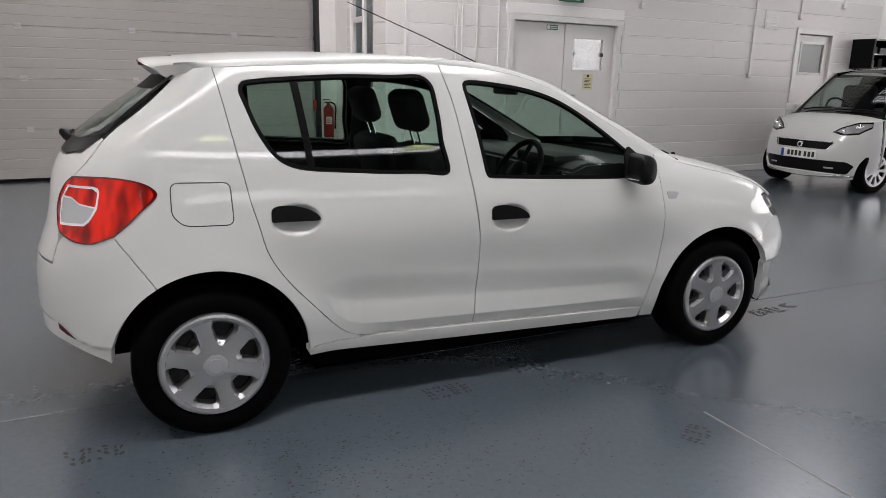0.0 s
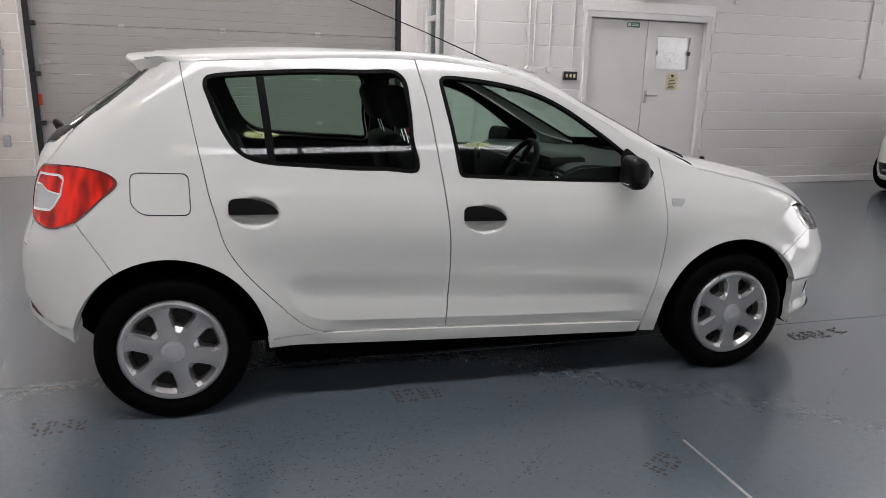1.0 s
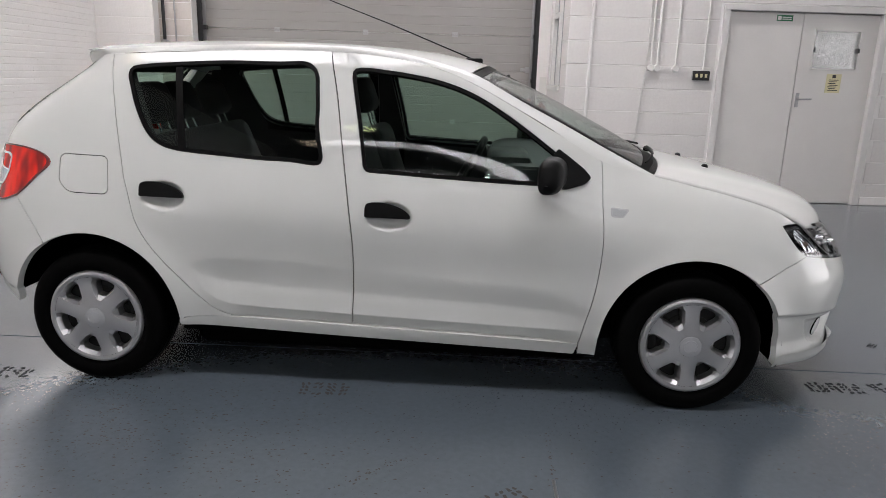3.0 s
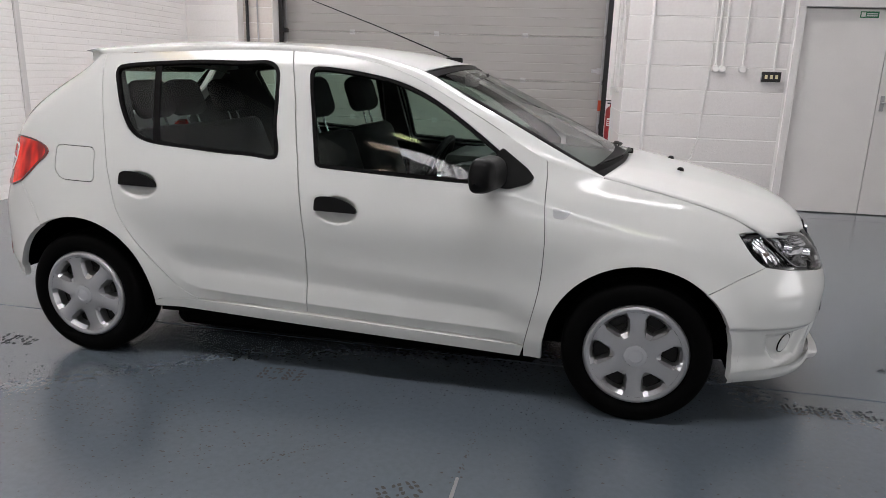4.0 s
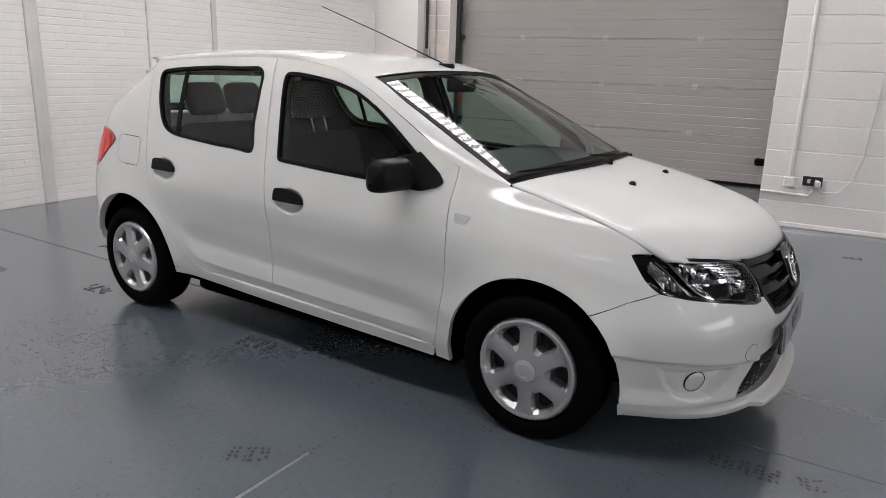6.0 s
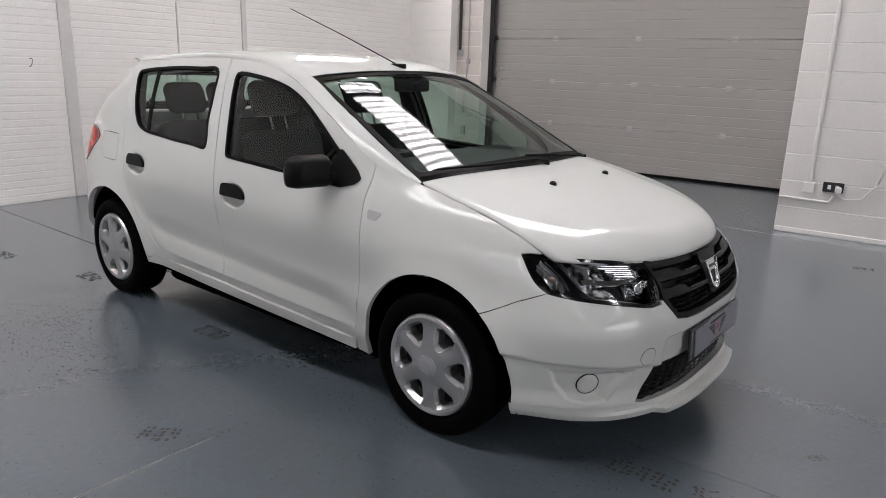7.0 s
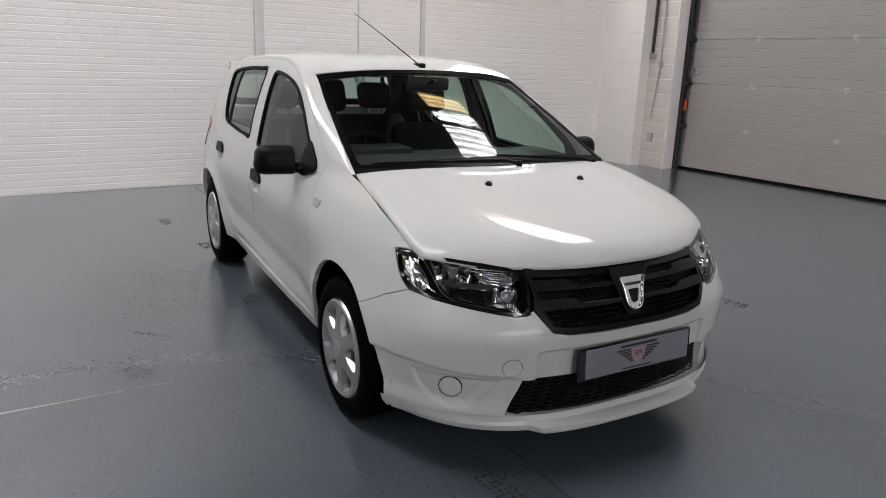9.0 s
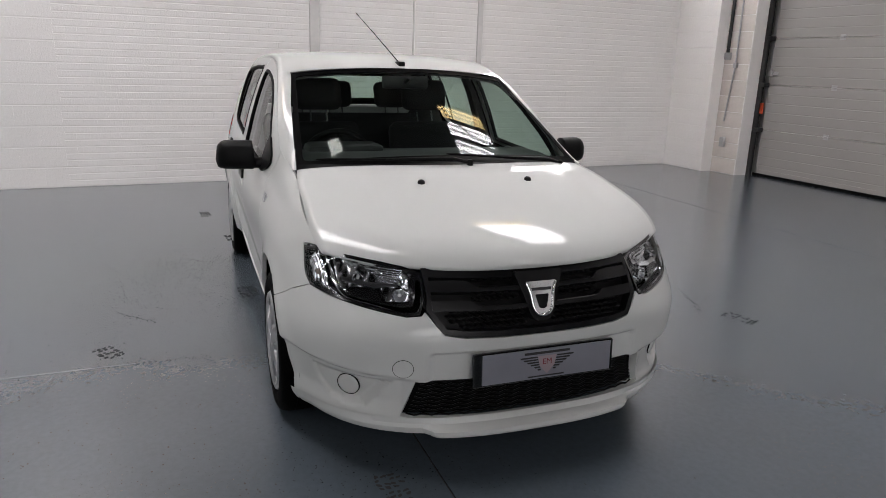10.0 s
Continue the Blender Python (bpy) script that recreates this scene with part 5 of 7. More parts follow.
# grille
GRILLE_PLASTIC = material("satin_black_grille_plastic", (0.005, 0.005, 0.0055), 0.34, grain=0.2, grain_size=300, bump=0.0001, bump_size=700, spec=0.22)
grille = panel("grille", nose_poly(grille_poly), nose(-.045), BLACK_PLASTIC, car, depth=0, step=.03, label="black plastic grille with two bars")
ring_in = np.vstack([[(.394, .757), (.396, .70), (.397, .66), (.354, .600), (.28, .590), (.15, .584), (0, .582)], mirror_poly([(.394, .757), (.396, .70), (.397, .66), (.354, .600), (.28, .590), (.15, .584), (0, .582)])[1:], [(-.2, .752), (0, .75), (.2, .752)]])
panel("grille_frame", nose_poly(grille_poly), nose(), GRILLE_PLASTIC, grille, [nose_poly(ring_in)], depth=.05, lift=-.002, step=.02)
for z0, z1 in ((.716, .750), (.657, .691)):
    for s in (-1, 1):
        # a broad outer end that steps down to a slim bar
        bar = [(s * .05, z0 - .003), (s * .30, z0), (s * .397, z0 + .001), (s * .397, z1), (s * .30, z1), (s * .262, z1 - .003), (s * .236, z0 + .014), (s * .05, z0 + .010)]
        panel("grille_bar", nose_poly(bar if s > 0 else bar[::-1]), nose(.004), GRILLE_PLASTIC, grille, depth=.03, lift=-.006, step=.02)
        ridge = strip_poly([(s * .06, z0 + .0105), (s * .15, z0 + .0125), (s * .225, z0 + .0135)], .0035)
        panel("bar_edge", nose_poly(ridge if area2(ridge) > 0 else ridge[::-1]), nose(.004), GLOSS_BLACK, grille, depth=.008, lift=-.003, step=.02)
for k, z in enumerate((.597, .614, .631, .648, .683, .701, .742)):
    for r in range(28):
        y = -.338 + r * .0245 + (.0122 if k % 2 else 0)
        if abs(y) < (.05 if k < 4 else .085) or abs(y) > (.345 if k < 4 else .25) - (.04 if k == 0 else 0):
            continue
        p = nose(-.026)(nose_at(np.array([y]), np.array([z])), np.array([z]))[0]
        bm = bmesh.new()
        bm_box(bm, (-.014, -.0095, -.0048), (.010, .0095, .0048), .0035, Matrix.Translation(p) @ Matrix.Rotation(-y * 1.0, 4, "Z"))
        part("mesh_tooth", bm, BLACK_PLASTIC, grille)
# badge: chrome shield on a black boss
def flat_front(x0, y0, z0, lean=.35):
    return lambda y, z: np.c_[x0 - (z - z0) * lean - (y - y0) ** 2 * .3, y, z]
boss = rounded([(-.098, .772), (.098, .772), (.068, .70), (.044, .622), (.024, .604), (-.024, .604), (-.044, .622), (-.068, .70)], .016)
panel("badge_boss", boss, flat_front(3.370, 0, .69), GRILLE_PLASTIC, grille, depth=.05, step=.02)
shield = rounded([(-.062, .738), (.062, .738), (.045, .69), (.028, .632), (.0, .620), (-.028, .632), (-.045, .69)], .010)
hole = rounded([(-.027, .694), (.027, .694), (.015, .650), (0, .645), (-.015, .650)], .006)
badge = panel("badge", shield, flat_front(3.380, 0, .69), SILVER, grille, [hole], depth=.012, step=.012, label="chrome shield badge")
panel("badge_bar", rounded([(-.040, .717), (.040, .717), (.037, .707), (-.037, .707)], .003), flat_front(3.3815, 0, .69), material("badge_grey", (.02, .02, .022), .3), badge, depth=.001, step=.02)
rim = np.array([(-.058, .734), (-.043, .69), (-.026, .634), (0, .6245), (.026, .634), (.043, .69), (.058, .734)])
tube("badge_rim", [flat_front(3.381, 0, .69)(np.array([y]), np.array([z]))[0] for y, z in smooth_curve(rim, 40)], .0055, CHROME, badge, "bright raised rim", sides=10)

# number plate with dealer emblem
PLATE_GREY = material("silver_grey_show_plate", (.25, .25, .29), .32, metal=.3, stain=.2, stain_size=9)
plate_m = Matrix.Translation((3.424, .014, .448)) @ Matrix.Rotation(radians(-3), 4, "Y")
bm = bmesh.new()
bm_box(bm, (-.02, -.282, -.062), (-.003, .276, .060), .004, plate_m)
holder = part("number_plate", bm, GLOSS_BLACK, car, "grey show plate with a dealer emblem in a black holder")
bm = bmesh.new()
bm_box(bm, (-.004, -.250, -.054), (.001, .262, .056), .001, plate_m)
part("plate_face", bm, PLATE_GREY, holder)
PINK = material("pale_pink_print", (.34, .27, .29), .4)


def flat_shape(name, pts, x, mt):
    bm = bmesh.new()
    vs = [bm.verts.new(plate_m @ Vector((x, y, z))) for y, z in pts]
    bm.faces.new(vs)
    r = bmesh.ops.extrude_face_region(bm, geom=bm.faces[:])
    bmesh.ops.translate(bm, vec=(.0008, 0, 0), verts=[v for v in r["geom"] if isinstance(v, bmesh.types.BMVert)])
    return part(name, bm, mt, holder)


flat_shape("emblem_shield", [(-.036, .030), (.036, .030), (.030, -.005), (0, -.038), (-.030, -.005)], .0013, PINK)
for s in (-1, 1):
    for k in range(6):
        z = .030 - k * .0095
        flat_shape("emblem_wing", [(s * (.040 - k * .003), z), (s * (.108 - k * .014), z), (s * (.104 - k * .014), z - .006), (s * (.038 - k * .003), z - .005)], .0013, INK)
for name, y0, y1, z0, z1 in (("print_line", -.09, .09, .038, .047), ("print_line", -.075, .07, -.047, -.042)):
    flat_shape(name, [(y0, z0), (y1, z0), (y1, z1), (y0, z1)], .0013, INK)
font = bpy.data.curves.new("emblem_letters", "FONT")
font.body, font.size, font.align_x, font.align_y, font.extrude = "EM", .03, "CENTER", "CENTER", .0003
tmp = new("emblem_letters", font)
bpy.context.view_layer.update()
text_mesh = bpy.data.meshes.new_from_object(tmp.evaluated_get(bpy.context.evaluated_depsgraph_get()))
bpy.data.objects.remove(tmp)
text_mesh.materials.append(material("dark_red_ink", (.2, .02, .03), .5))
letters = new("emblem_letters", text_mesh)
letters.parent = holder
letters.matrix_local = plate_m @ Matrix.Translation((.0027, 0, .008)) @ Matrix.Rotation(radians(90), 4, "Z") @ Matrix.Rotation(radians(90), 4, "X")

# headlamps
for s in (-1, 1):
    ahead = lambda pts: nose_poly([(s * y, z) for y, z in pts] if s > 0 else [(s * y, z) for y, z in pts][::-1])
    edge = np.array([(float(nose_of_x(x, z, s)[0]), z) for x, z in LAMP_REAR])
    front = np.array([(float(nose_at(s * y, z)[0]), z) for y, z in LAMP_HALF])
    pa = np.vstack([front, edge])
    pa = pa if area2(pa) > 0 else pa[::-1]
    lamp = panel("headlamp", pa, nose(), GLOSS_BLACK, car, [inset(pa, .011)], depth=.05, lift=-.003, step=.02, label="clear headlamp in a black surround")
    panel("lamp_bowl", inset(pa, .003), nose(-.085), GLOSS_BLACK, lamp, depth=0, step=.03)
    g = panel("lamp_lens", inset(pa, .005), nose(), LENS, lamp, depth=0, lift=.0, step=.03, label="clear lens")
    g.visible_shadow = False
    # faceted main reflector, round dip lens and ribbed indicator
    panel("main_reflector", ahead([(.672, .796), (.56, .786), (.435, .768), (.436, .730), (.445, .672), (.53, .668), (.545, .715), (.62, .706), (.655, .690), (.672, .72)]), nose(-.055), FACETS, lamp, depth=0, step=.02, label="bright faceted reflector")
    for k in range(4):
        z = .781 - k * .0125
        blade = [(.47 + .004 * k, z - .010), (.53, z - .006), (.60 - .018 * k, z - .001), (.60 - .018 * k, z + .0035), (.53, z - .0015), (.47 + .004 * k, z - .0035)]
        panel("reflector_blade", ahead(blade), lambda a, q, z=z: nose(-.030)(a, q) - np.c_[(q - z) * 1.6, 0 * q, 0 * q], SILVER, lamp, depth=.004, step=.012)
    panel("lamp_mask", ahead([(.655, .690), (.62, .704), (.56, .720), (.548, .668), (.60, .675), (.65, .683)]), nose(-.045), GLOSS_BLACK, lamp, depth=.01, step=.02)
    panel("reflector_shelf", ahead([(.66, .736), (.55, .728), (.50, .735), (.50, .722), (.56, .714), (.66, .722)]), nose(-.030), CHROME, lamp, depth=.02, step=.02)
    panel("reflector_wall", ahead([(.48, .775), (.452, .772), (.458, .735), (.478, .735)]), nose(-.02), FACETS, lamp, depth=.03, step=.012)
    for y, z, r, name in ((.492, .697, .024, "dip_lamp"), (.612, .738, .018, "main_lamp")):
        a = nose_at(np.array([s * y]), np.array([z]))
        p = nose(-.022)(a, np.array([z]))[0]
        m = Matrix.Translation((p[0], p[1], p[2])) @ Matrix.Rotation(s * .3, 4, "Z")
        bm = lathe([(r, -.03), (r * 1.02, 0), (r * .92, .001), (r * .86, -.006), (r * .6, -.022), (r * .25, -.030), (0, -.031)], 28, "x")
        bmesh.ops.transform(bm, matrix=m, verts=bm.verts)
        lampet = part(name, bm, CHROME, lamp, smooth=True)
        bm = lathe([(0, .004), (r * .3, .002), (r * .36, -.008), (r * .3, -.03)], 16, "x")
        bmesh.ops.transform(bm, matrix=m @ Matrix.Translation((-.006, 0, 0)), verts=bm.verts)
        part("bulb", bm, CLEAR_LENS, lampet, smooth=True)
    panel("chrome_strip", ahead(strip_poly([(.699, .803), (.690, .757), (.684, .712), (.668, .686), (.62, .672), (.52, .653), (.447, .650), (.434, .668), (.428, .70)], .0045)), nose(-.006), CHROME, lamp, depth=.012, step=.02)
    panel("indicator_reflector", ahead([(.722, .795), (.710, .760), (.702, .712), (.716, .695), (.738, .703), (.742, .76)]), nose(-.030), FACETS, lamp, depth=0, step=.02)
    for k in range(3):
        panel("rib", ahead(strip_poly([(.716 + k * .010, .792 - k * .006), (.704 + k * .011, .745 - k * .01), (.706 + k * .011, .703 + k * .002)], .004)), nose(-.022), CHROME, lamp, depth=.006, step=.02)
    a = nose_at(np.array([s * .722]), np.array([.735]))
    p = nose(-.03)(a, np.array([.735]))[0]
    bm = lathe([(0, .010), (.008, .008), (.011, .0), (.010, -.02)], 16, "x")
    bmesh.ops.transform(bm, matrix=Matrix.Translation(p), verts=bm.verts)
    part("indicator_bulb", bm, AMBER, lamp, smooth=True)

# rear: hatch, glass, lamps, bumper
zz = np.linspace(1.40, 1.19, 12)
glass_half = [(float(tail_of_x(x, z, 1)[0]) * .965, z) for x, z in zip(np.interp(zz, [1.172, 1.262, 1.375, 1.40], [-.322, -.212, -.083, -.053]), zz)]
foot = [tuple(q) for q in smooth_curve([(.972, 1.180), (.935, 1.141), (.815, 1.121), (.62, 1.110), (.382, 1.106), (.0, 1.102)], 24)]
HATCH_GLASS = glass_half + foot + [(-a, z) for a, z in (glass_half + foot[:-1])[::-1]]
side_line = [(1.012, 1.170), (1.060, 1.128), (1.031, 1.079), (.942, 1.038), (.792, .992), (.700, .912), (.748, .850), (.79, .80), (.775, .722)]
under = [(a, z - .005) for a, z in foot]
TAILGATE = under[::-1] + side_line + [(-a, z) for a, z in side_line[::-1]] + [(-a, z) for a, z in under[:-1]]
hatch = panel("tailgate", np.array(TAILGATE), tail, PAINT, car, depth=.02, gap=.002, flip=True)
g = panel("rear_window", HATCH_GLASS, tail, GLASS, hatch, depth=0, step=.04, lift=.002, flip=True)
g.visible_shadow = False
ring = np.array(HATCH_GLASS)
panel("rear_window_border", ring, tail, SCREEN_PRINT, hatch, [inset(ring, .055)], depth=0, step=.03, lift=.003, flip=True, label="black border of the rear window")
rear_wiper = new("rear_wiper")
rear_wiper.parent = hatch
tube("wiper_pivot", [(-.425, -.31, 1.122), (-.470, -.285, 1.152), (-.485, -.272, 1.168), (-.492, -.266, 1.176)], [.020, .019, .016, .008], BLACK_PLASTIC, rear_wiper, sides=12)
tube("wiper_blade", [(-.455, -.29, 1.142), (-.50, .0, 1.128), (-.485, .26, 1.135)], .008, BLACK_PLASTIC, rear_wiper, smooth_n=10)
# spoiler: a closed white wedge over the rear window
bm, rims = bmesh.new(), []
for x0, dz, w in ((.03, .001, .602), (-.06, -.003, .585), (-.13, -.008, .53), (-.176, -.013, .485), (-.182, -.020, .480), (-.15, -.044, .51), (-.08, -.080, .56), (.0, -.105, .592)):
    rims.append([bm.verts.new((x0 + .055 * abs(a) ** 5 * (.04 - x0) / .22, a * w, 1.486 - .040 * abs(a) ** 2.4 + dz)) for a in np.linspace(-1, 1, 41)])
for p, q in zip(rims, rims[1:]):
    for i in range(40):
        bm.faces.new((p[i], p[i + 1], q[i + 1], q[i]))
bm.faces.new([r[0] for r in rims])
bm.faces.new([r[40] for r in rims][::-1])
spoiler = part("roof_spoiler", bm, PAINT, car, smooth=True, angle=28)
box_part("high_brake_lamp", (-.180, -.11, 1.440), (-.150, .11, 1.456), DARK_RED, spoiler, .003)
half_b = [(float(tail_of_x(x, z, 1)[0]), z) for x, z in [(-.368, .349), (-.364, .40), (-.342, .464), (-.309, .522), (-.267, .574), (-.1925, .632), (-.1955, .646), (-.2305, .699), (-.2735, .765), (-.3175, .830)]]
half_b += [(1.213, .804), (1.007, .806), (.852, .823), (.80, .79), (.785, .716)]
low_b = [(1.27, .364), (1.17, .380), (1.04, .400), (.88, .420), (.68, .428), (.4, .433)]
REAR_BUMPER = half_b + [(-a, z) for a, z in half_b[::-1]] + [(-a, z) for a, z in low_b] + low_b[::-1]


def tail_step(a, z):
    """The rear bumper with a lower edge set back under a crease."""
    p = tail(a, z)
    line = np.interp(np.abs(a), [.4, .86, 1.05, 1.17, 1.4], [.50, .492, .435, .418, .402])
    k = .009 / (1 + np.exp(np.clip((z - line) / .0025, -50, 50)))
    p[:, 0] += k * np.cos(a)
    p[:, 1] -= k * np.sin(a)
    return p


rb = panel("rear_bumper", REAR_BUMPER, tail_step, PAINT, car, depth=.03, gap=.0004, flip=True, step=.014)
for s in (-1, 1):
    q = lambda pts: np.array([(s * a, z) for a, z in pts])
    outer = [(abs(float(tail_of_x(x, z, s)[0])), z) for x, z in LAMP_EDGE]
    outer += [tuple(p) for p in smooth_curve([outer[-1], (1.213, .806), (1.007, .810), (.852, .827), (.752, .858), (.712, .912), (.785, .985), outer[0]], 48)[1:-1]]
    lamp = panel("tail_lamp", q(outer), tail, RED_FACETS, car, depth=.02, lift=.004, step=.018, gap=.001, flip=True, label="glossy red tail lamp with a white inner frame")
    panel("lamp_rim", q(outer), tail, DARK_RED, lamp, [inset(q(outer), .006)], depth=.004, lift=.0062, step=.018, flip=True, label="dark red rim")
    window = [(.905, 1.007), (1.21, 1.006), (1.252, 1.0), (1.264, .986), (1.240, .928), (1.205, .905), (1.172, .884), (1.118, .867), (.815, .861), (.79, .90), (.81, .955)]
    hole_up = [(.925, .997), (1.195, .996), (1.239, .984), (1.217, .9375), (1.06, .946), (.97, .965), (.86, .967)]
    hole_low = [(.85, .958), (.968, .957), (1.06, .938), (1.212, .929), (1.158, .894), (1.11, .878), (.835, .872), (.815, .902)]
    wider = lambda pts, k: [(sum(p[0] for p in pts) / len(pts) * (1 - k) + a * k, sum(p[1] for p in pts) / len(pts) * (1 - k) + z * k) for a, z in pts]
    hole_up, hole_low = wider(hole_up, 1.07), wider(hole_low, 1.05)
    panel("lamp_frame", q(window), tail, WHITE_PLASTIC, lamp, [q(hole_up), q(hole_low)], depth=.003, lift=.008, step=.014, flip=True, label="white inner frame")
    panel("reversing_lens", q(hole_low), tail, CLEAR_LENS, lamp, depth=.001, lift=.0065, step=.02, flip=True, label="clear ribbed reversing lens")
    panel("rear_reflector", q([(1.05, .442), (.93, .480), (.86, .494), (.87, .472), (.96, .455)]), tail, DARK_RED, rb, depth=.002, lift=.004, step=.02, flip=True)

# door mirrors
for s in (-1, 1):
    rows = []
    for t in np.linspace(0, 1, 25):
        y = .80 + .212 * t
        # a low arm at the door, then the housing with its upright inner end
        k = np.clip((t - .16) / .05, 0, 1)
        k = k * k * (3 - 2 * k)
        e = (1 - (max(0, t - .70) / .30) ** 2.6) ** .42 if t < 1 else 0.0
        top, low = 1.000 + .080 * k * e, .948 - .006 * k + .028 * (1 - e)
        d = (.034 + .018 * k) * (.12 + .88 * e) + .0005
        cx, cz, h = 1.968 - .045 * t, (top + low) / 2, max((top - low) / 2 * min(1, .05 + 3 * e), .001)
        rows.append([(cx + d * (abs(math.cos(a)) ** .8) * math.copysign(1, math.cos(a)) * (1.25 if math.cos(a) > 0 else .7), s * y, cz + h * (abs(math.sin(a)) ** .72) * math.copysign(1, math.sin(a))) for a in np.linspace(0, 2 * math.pi, 32, endpoint=False)])
    if s > 0:
        rows = [r[::-1] for r in rows]
    mirror = grid_sheet("door_mirror", rows, BLACK_PLASTIC, car, "black plastic door mirror", closed=True)
    bm = bmesh.new()
    vs = [bm.verts.new((1.9355 - .045 * (y - .815) / .195, s * y, z)) for y, z in ((.85, .955), (.97, .965), (.985, 1.01), (.97, 1.055), (.86, 1.06))]
    bm.faces.new(vs)
    part("mirror_glass", bm, CHROME, mirror)
    sail = np.array([(1.955, .945), (2.03, .94), (2.105, .962), (2.13, .985), (2.10, 1.02), (2.03, 1.072), (1.99, 1.10), (1.96, 1.06)])
    panel("mirror_base", rounded(sail, .012), side_of(s), BLACK_PLASTIC, mirror, depth=.01, lift=.012, step=.02, flip=s > 0)

# wheels
CAP_CENTRE = material("grey_cap_centre", (.40, .41, .43), .4, metal=.4)


def wheel(x, s, turn):
    w = new("wheel")
    w.parent = car
    w.location = (x, s * .835, HUB_Z)
    bm = lathe([(.205, -.008), (.222, .010), (.24, .016), (.268, .014), (.290, .004), (.300, -.012), (.3035, -.03), (.3045, -.05), (.300, -.054), (.300, -.060), (.3045, -.064), (.305, -.09), (.300, -.094), (.300, -.100), (.305, -.104),
                (.3045, -.13), (.300, -.134), (.300, -.14), (.3045, -.144), (.300, -.17), (.285, -.185), (.25, -.19), (.205, -.18), (.19, -.12), (.205, -.008)], 72)
    bmesh.ops.scale(bm, vec=(1, -s * -1, 1), verts=bm.verts)
    part("tyre", bm, TYRE, w, "black tyre with moulded sidewall", smooth=True)
    bm = lathe([(.206, -.012), (.198, -.03), (.17, -.055), (.06, -.05), (.0, -.05)], 48)
    bmesh.ops.scale(bm, vec=(1, s, 1), verts=bm.verts)
    part("rim", bm, STEEL, w, "dark steel wheel behind the cap", smooth=True)
    bm = lathe([(.125, -.048), (.125, -.044), (.07, -.040), (.07, -.046)], 40)
    bmesh.ops.scale(bm, vec=(1, s, 1), verts=bm.verts)
    part("brake_disc", bm, DISC, w, smooth=True)
    # cap: six flat spokes with bevelled flanks, a valley from the hub to each hole, a raised outer ring
    bm = bmesh.new()

    def at(r, a, y):
        return bm.verts.new((r * math.cos(a), s * y, r * math.sin(a)))
    for k in range(6):
        for h in (-1, 1):
            o = radians(60 * k + turn + 30)

            def q(r, deg, y):
                return at(r, o + h * radians(deg), y)
            # spoke: a ridge along the middle, falling to its flanks, flaring out at the rim
            bm.faces.new((q(.045, 0, .012), q(.045, 30, .012), q(.078, 30, .006), q(.080, 24, .0075), q(.105, 14.8, .008), q(.105, 0, .011)))
            bm.faces.new((q(.105, 0, .011), q(.105, 14.8, .008), q(.150, 10.6, .004), q(.150, 0, .0065)))
            bm.faces.new((q(.150, 0, .0065), q(.150, 10.6, .004), q(.163, 13.0, .000), q(.176, 13.5, .006), q(.176, 0, .007)))
            # flanks down into the hole
            bm.faces.new((q(.080, 24, .0075), q(.099, 20.5, -.006), q(.105, 14.8, .008)))
            bm.faces.new((q(.105, 14.8, .008), q(.099, 20.5, -.006), q(.148, 14.2, -.012), q(.150, 10.6, .004)))
            bm.faces.new((q(.150, 10.6, .004), q(.148, 14.2, -.012), q(.160, 16.0, -.012), q(.163, 13.0, .000)))
            bm.faces.new((q(.080, 24, .0075), q(.078, 30, .006), q(.096, 30, -.005), q(.099, 20.5, -.006)))
            bm.faces.new((q(.163, 13.0, .000), q(.160, 16.0, -.012), q(.164, 20, -.010), q(.176, 20, .006), q(.176, 13.5, .006)))
            for a, b in ((20, 25), (25, 30)):
                bm.faces.new((q(.164, a, -.010), q(.164, b, -.010), q(.176, b, .006), q(.176, a, .006)))
                bm.faces.new((q(.164, a, -.010), q(.164, b, -.010), q(.162, b, -.04), q(.162, a, -.04)))
            bm.faces.new((q(.160, 16.0, -.012), q(.164, 20, -.010), q(.162, 20, -.04), q(.158, 16.2, -.04)))
            bm.faces.new((q(.148, 14.2, -.012), q(.160, 16.0, -.012), q(.158, 16.2, -.04), q(.147, 14.6, -.04)))
            bm.faces.new((q(.099, 20.5, -.006), q(.148, 14.2, -.012), q(.147, 14.6, -.04), q(.101, 21, -.04)))
            bm.faces.new((q(.096, 30, -.005), q(.099, 20.5, -.006), q(.101, 21, -.04), q(.098, 30, -.04)))
            # outer ring
            for a, b in ((0, 6.8), (6.8, 13.5), (13.5, 20), (20, 25), (25, 30)):
                for (r0, y0), (r1, y1) in zip(((.176, .0065), (.188, .0085), (.197, .006), (.203, -.003)), ((.188, .0085), (.197, .006), (.203, -.003), (.203, -.02))):
                    bm.faces.new((q(r0, a, y0), q(r0, b, y0), q(r1, b, y1), q(r1, a, y1)))
    bmesh.ops.remove_doubles(bm, verts=bm.verts, dist=.0006)
    bmesh.ops.scale(bm, vec=(1.05, 1.3, 1.05), verts=bm.verts)
    bmesh.ops.translate(bm, vec=(0, s * .006, 0), verts=bm.verts)
    cap = part("wheel_cap", bm, CAP, w, "silver six-spoke plastic wheel cap", smooth=True, angle=17)
    bm = lathe([(0, .0265), (.036, .026), (.0455, .0235), (.048, .010)], 40)
    bmesh.ops.scale(bm, vec=(1, s, 1), verts=bm.verts)
    part("centre_cap", bm, CAP_CENTRE, cap, smooth=True)
    bm = lathe([(.026, .0255), (.027, .0272), (.029, .0272), (.030, .0255)], 32)
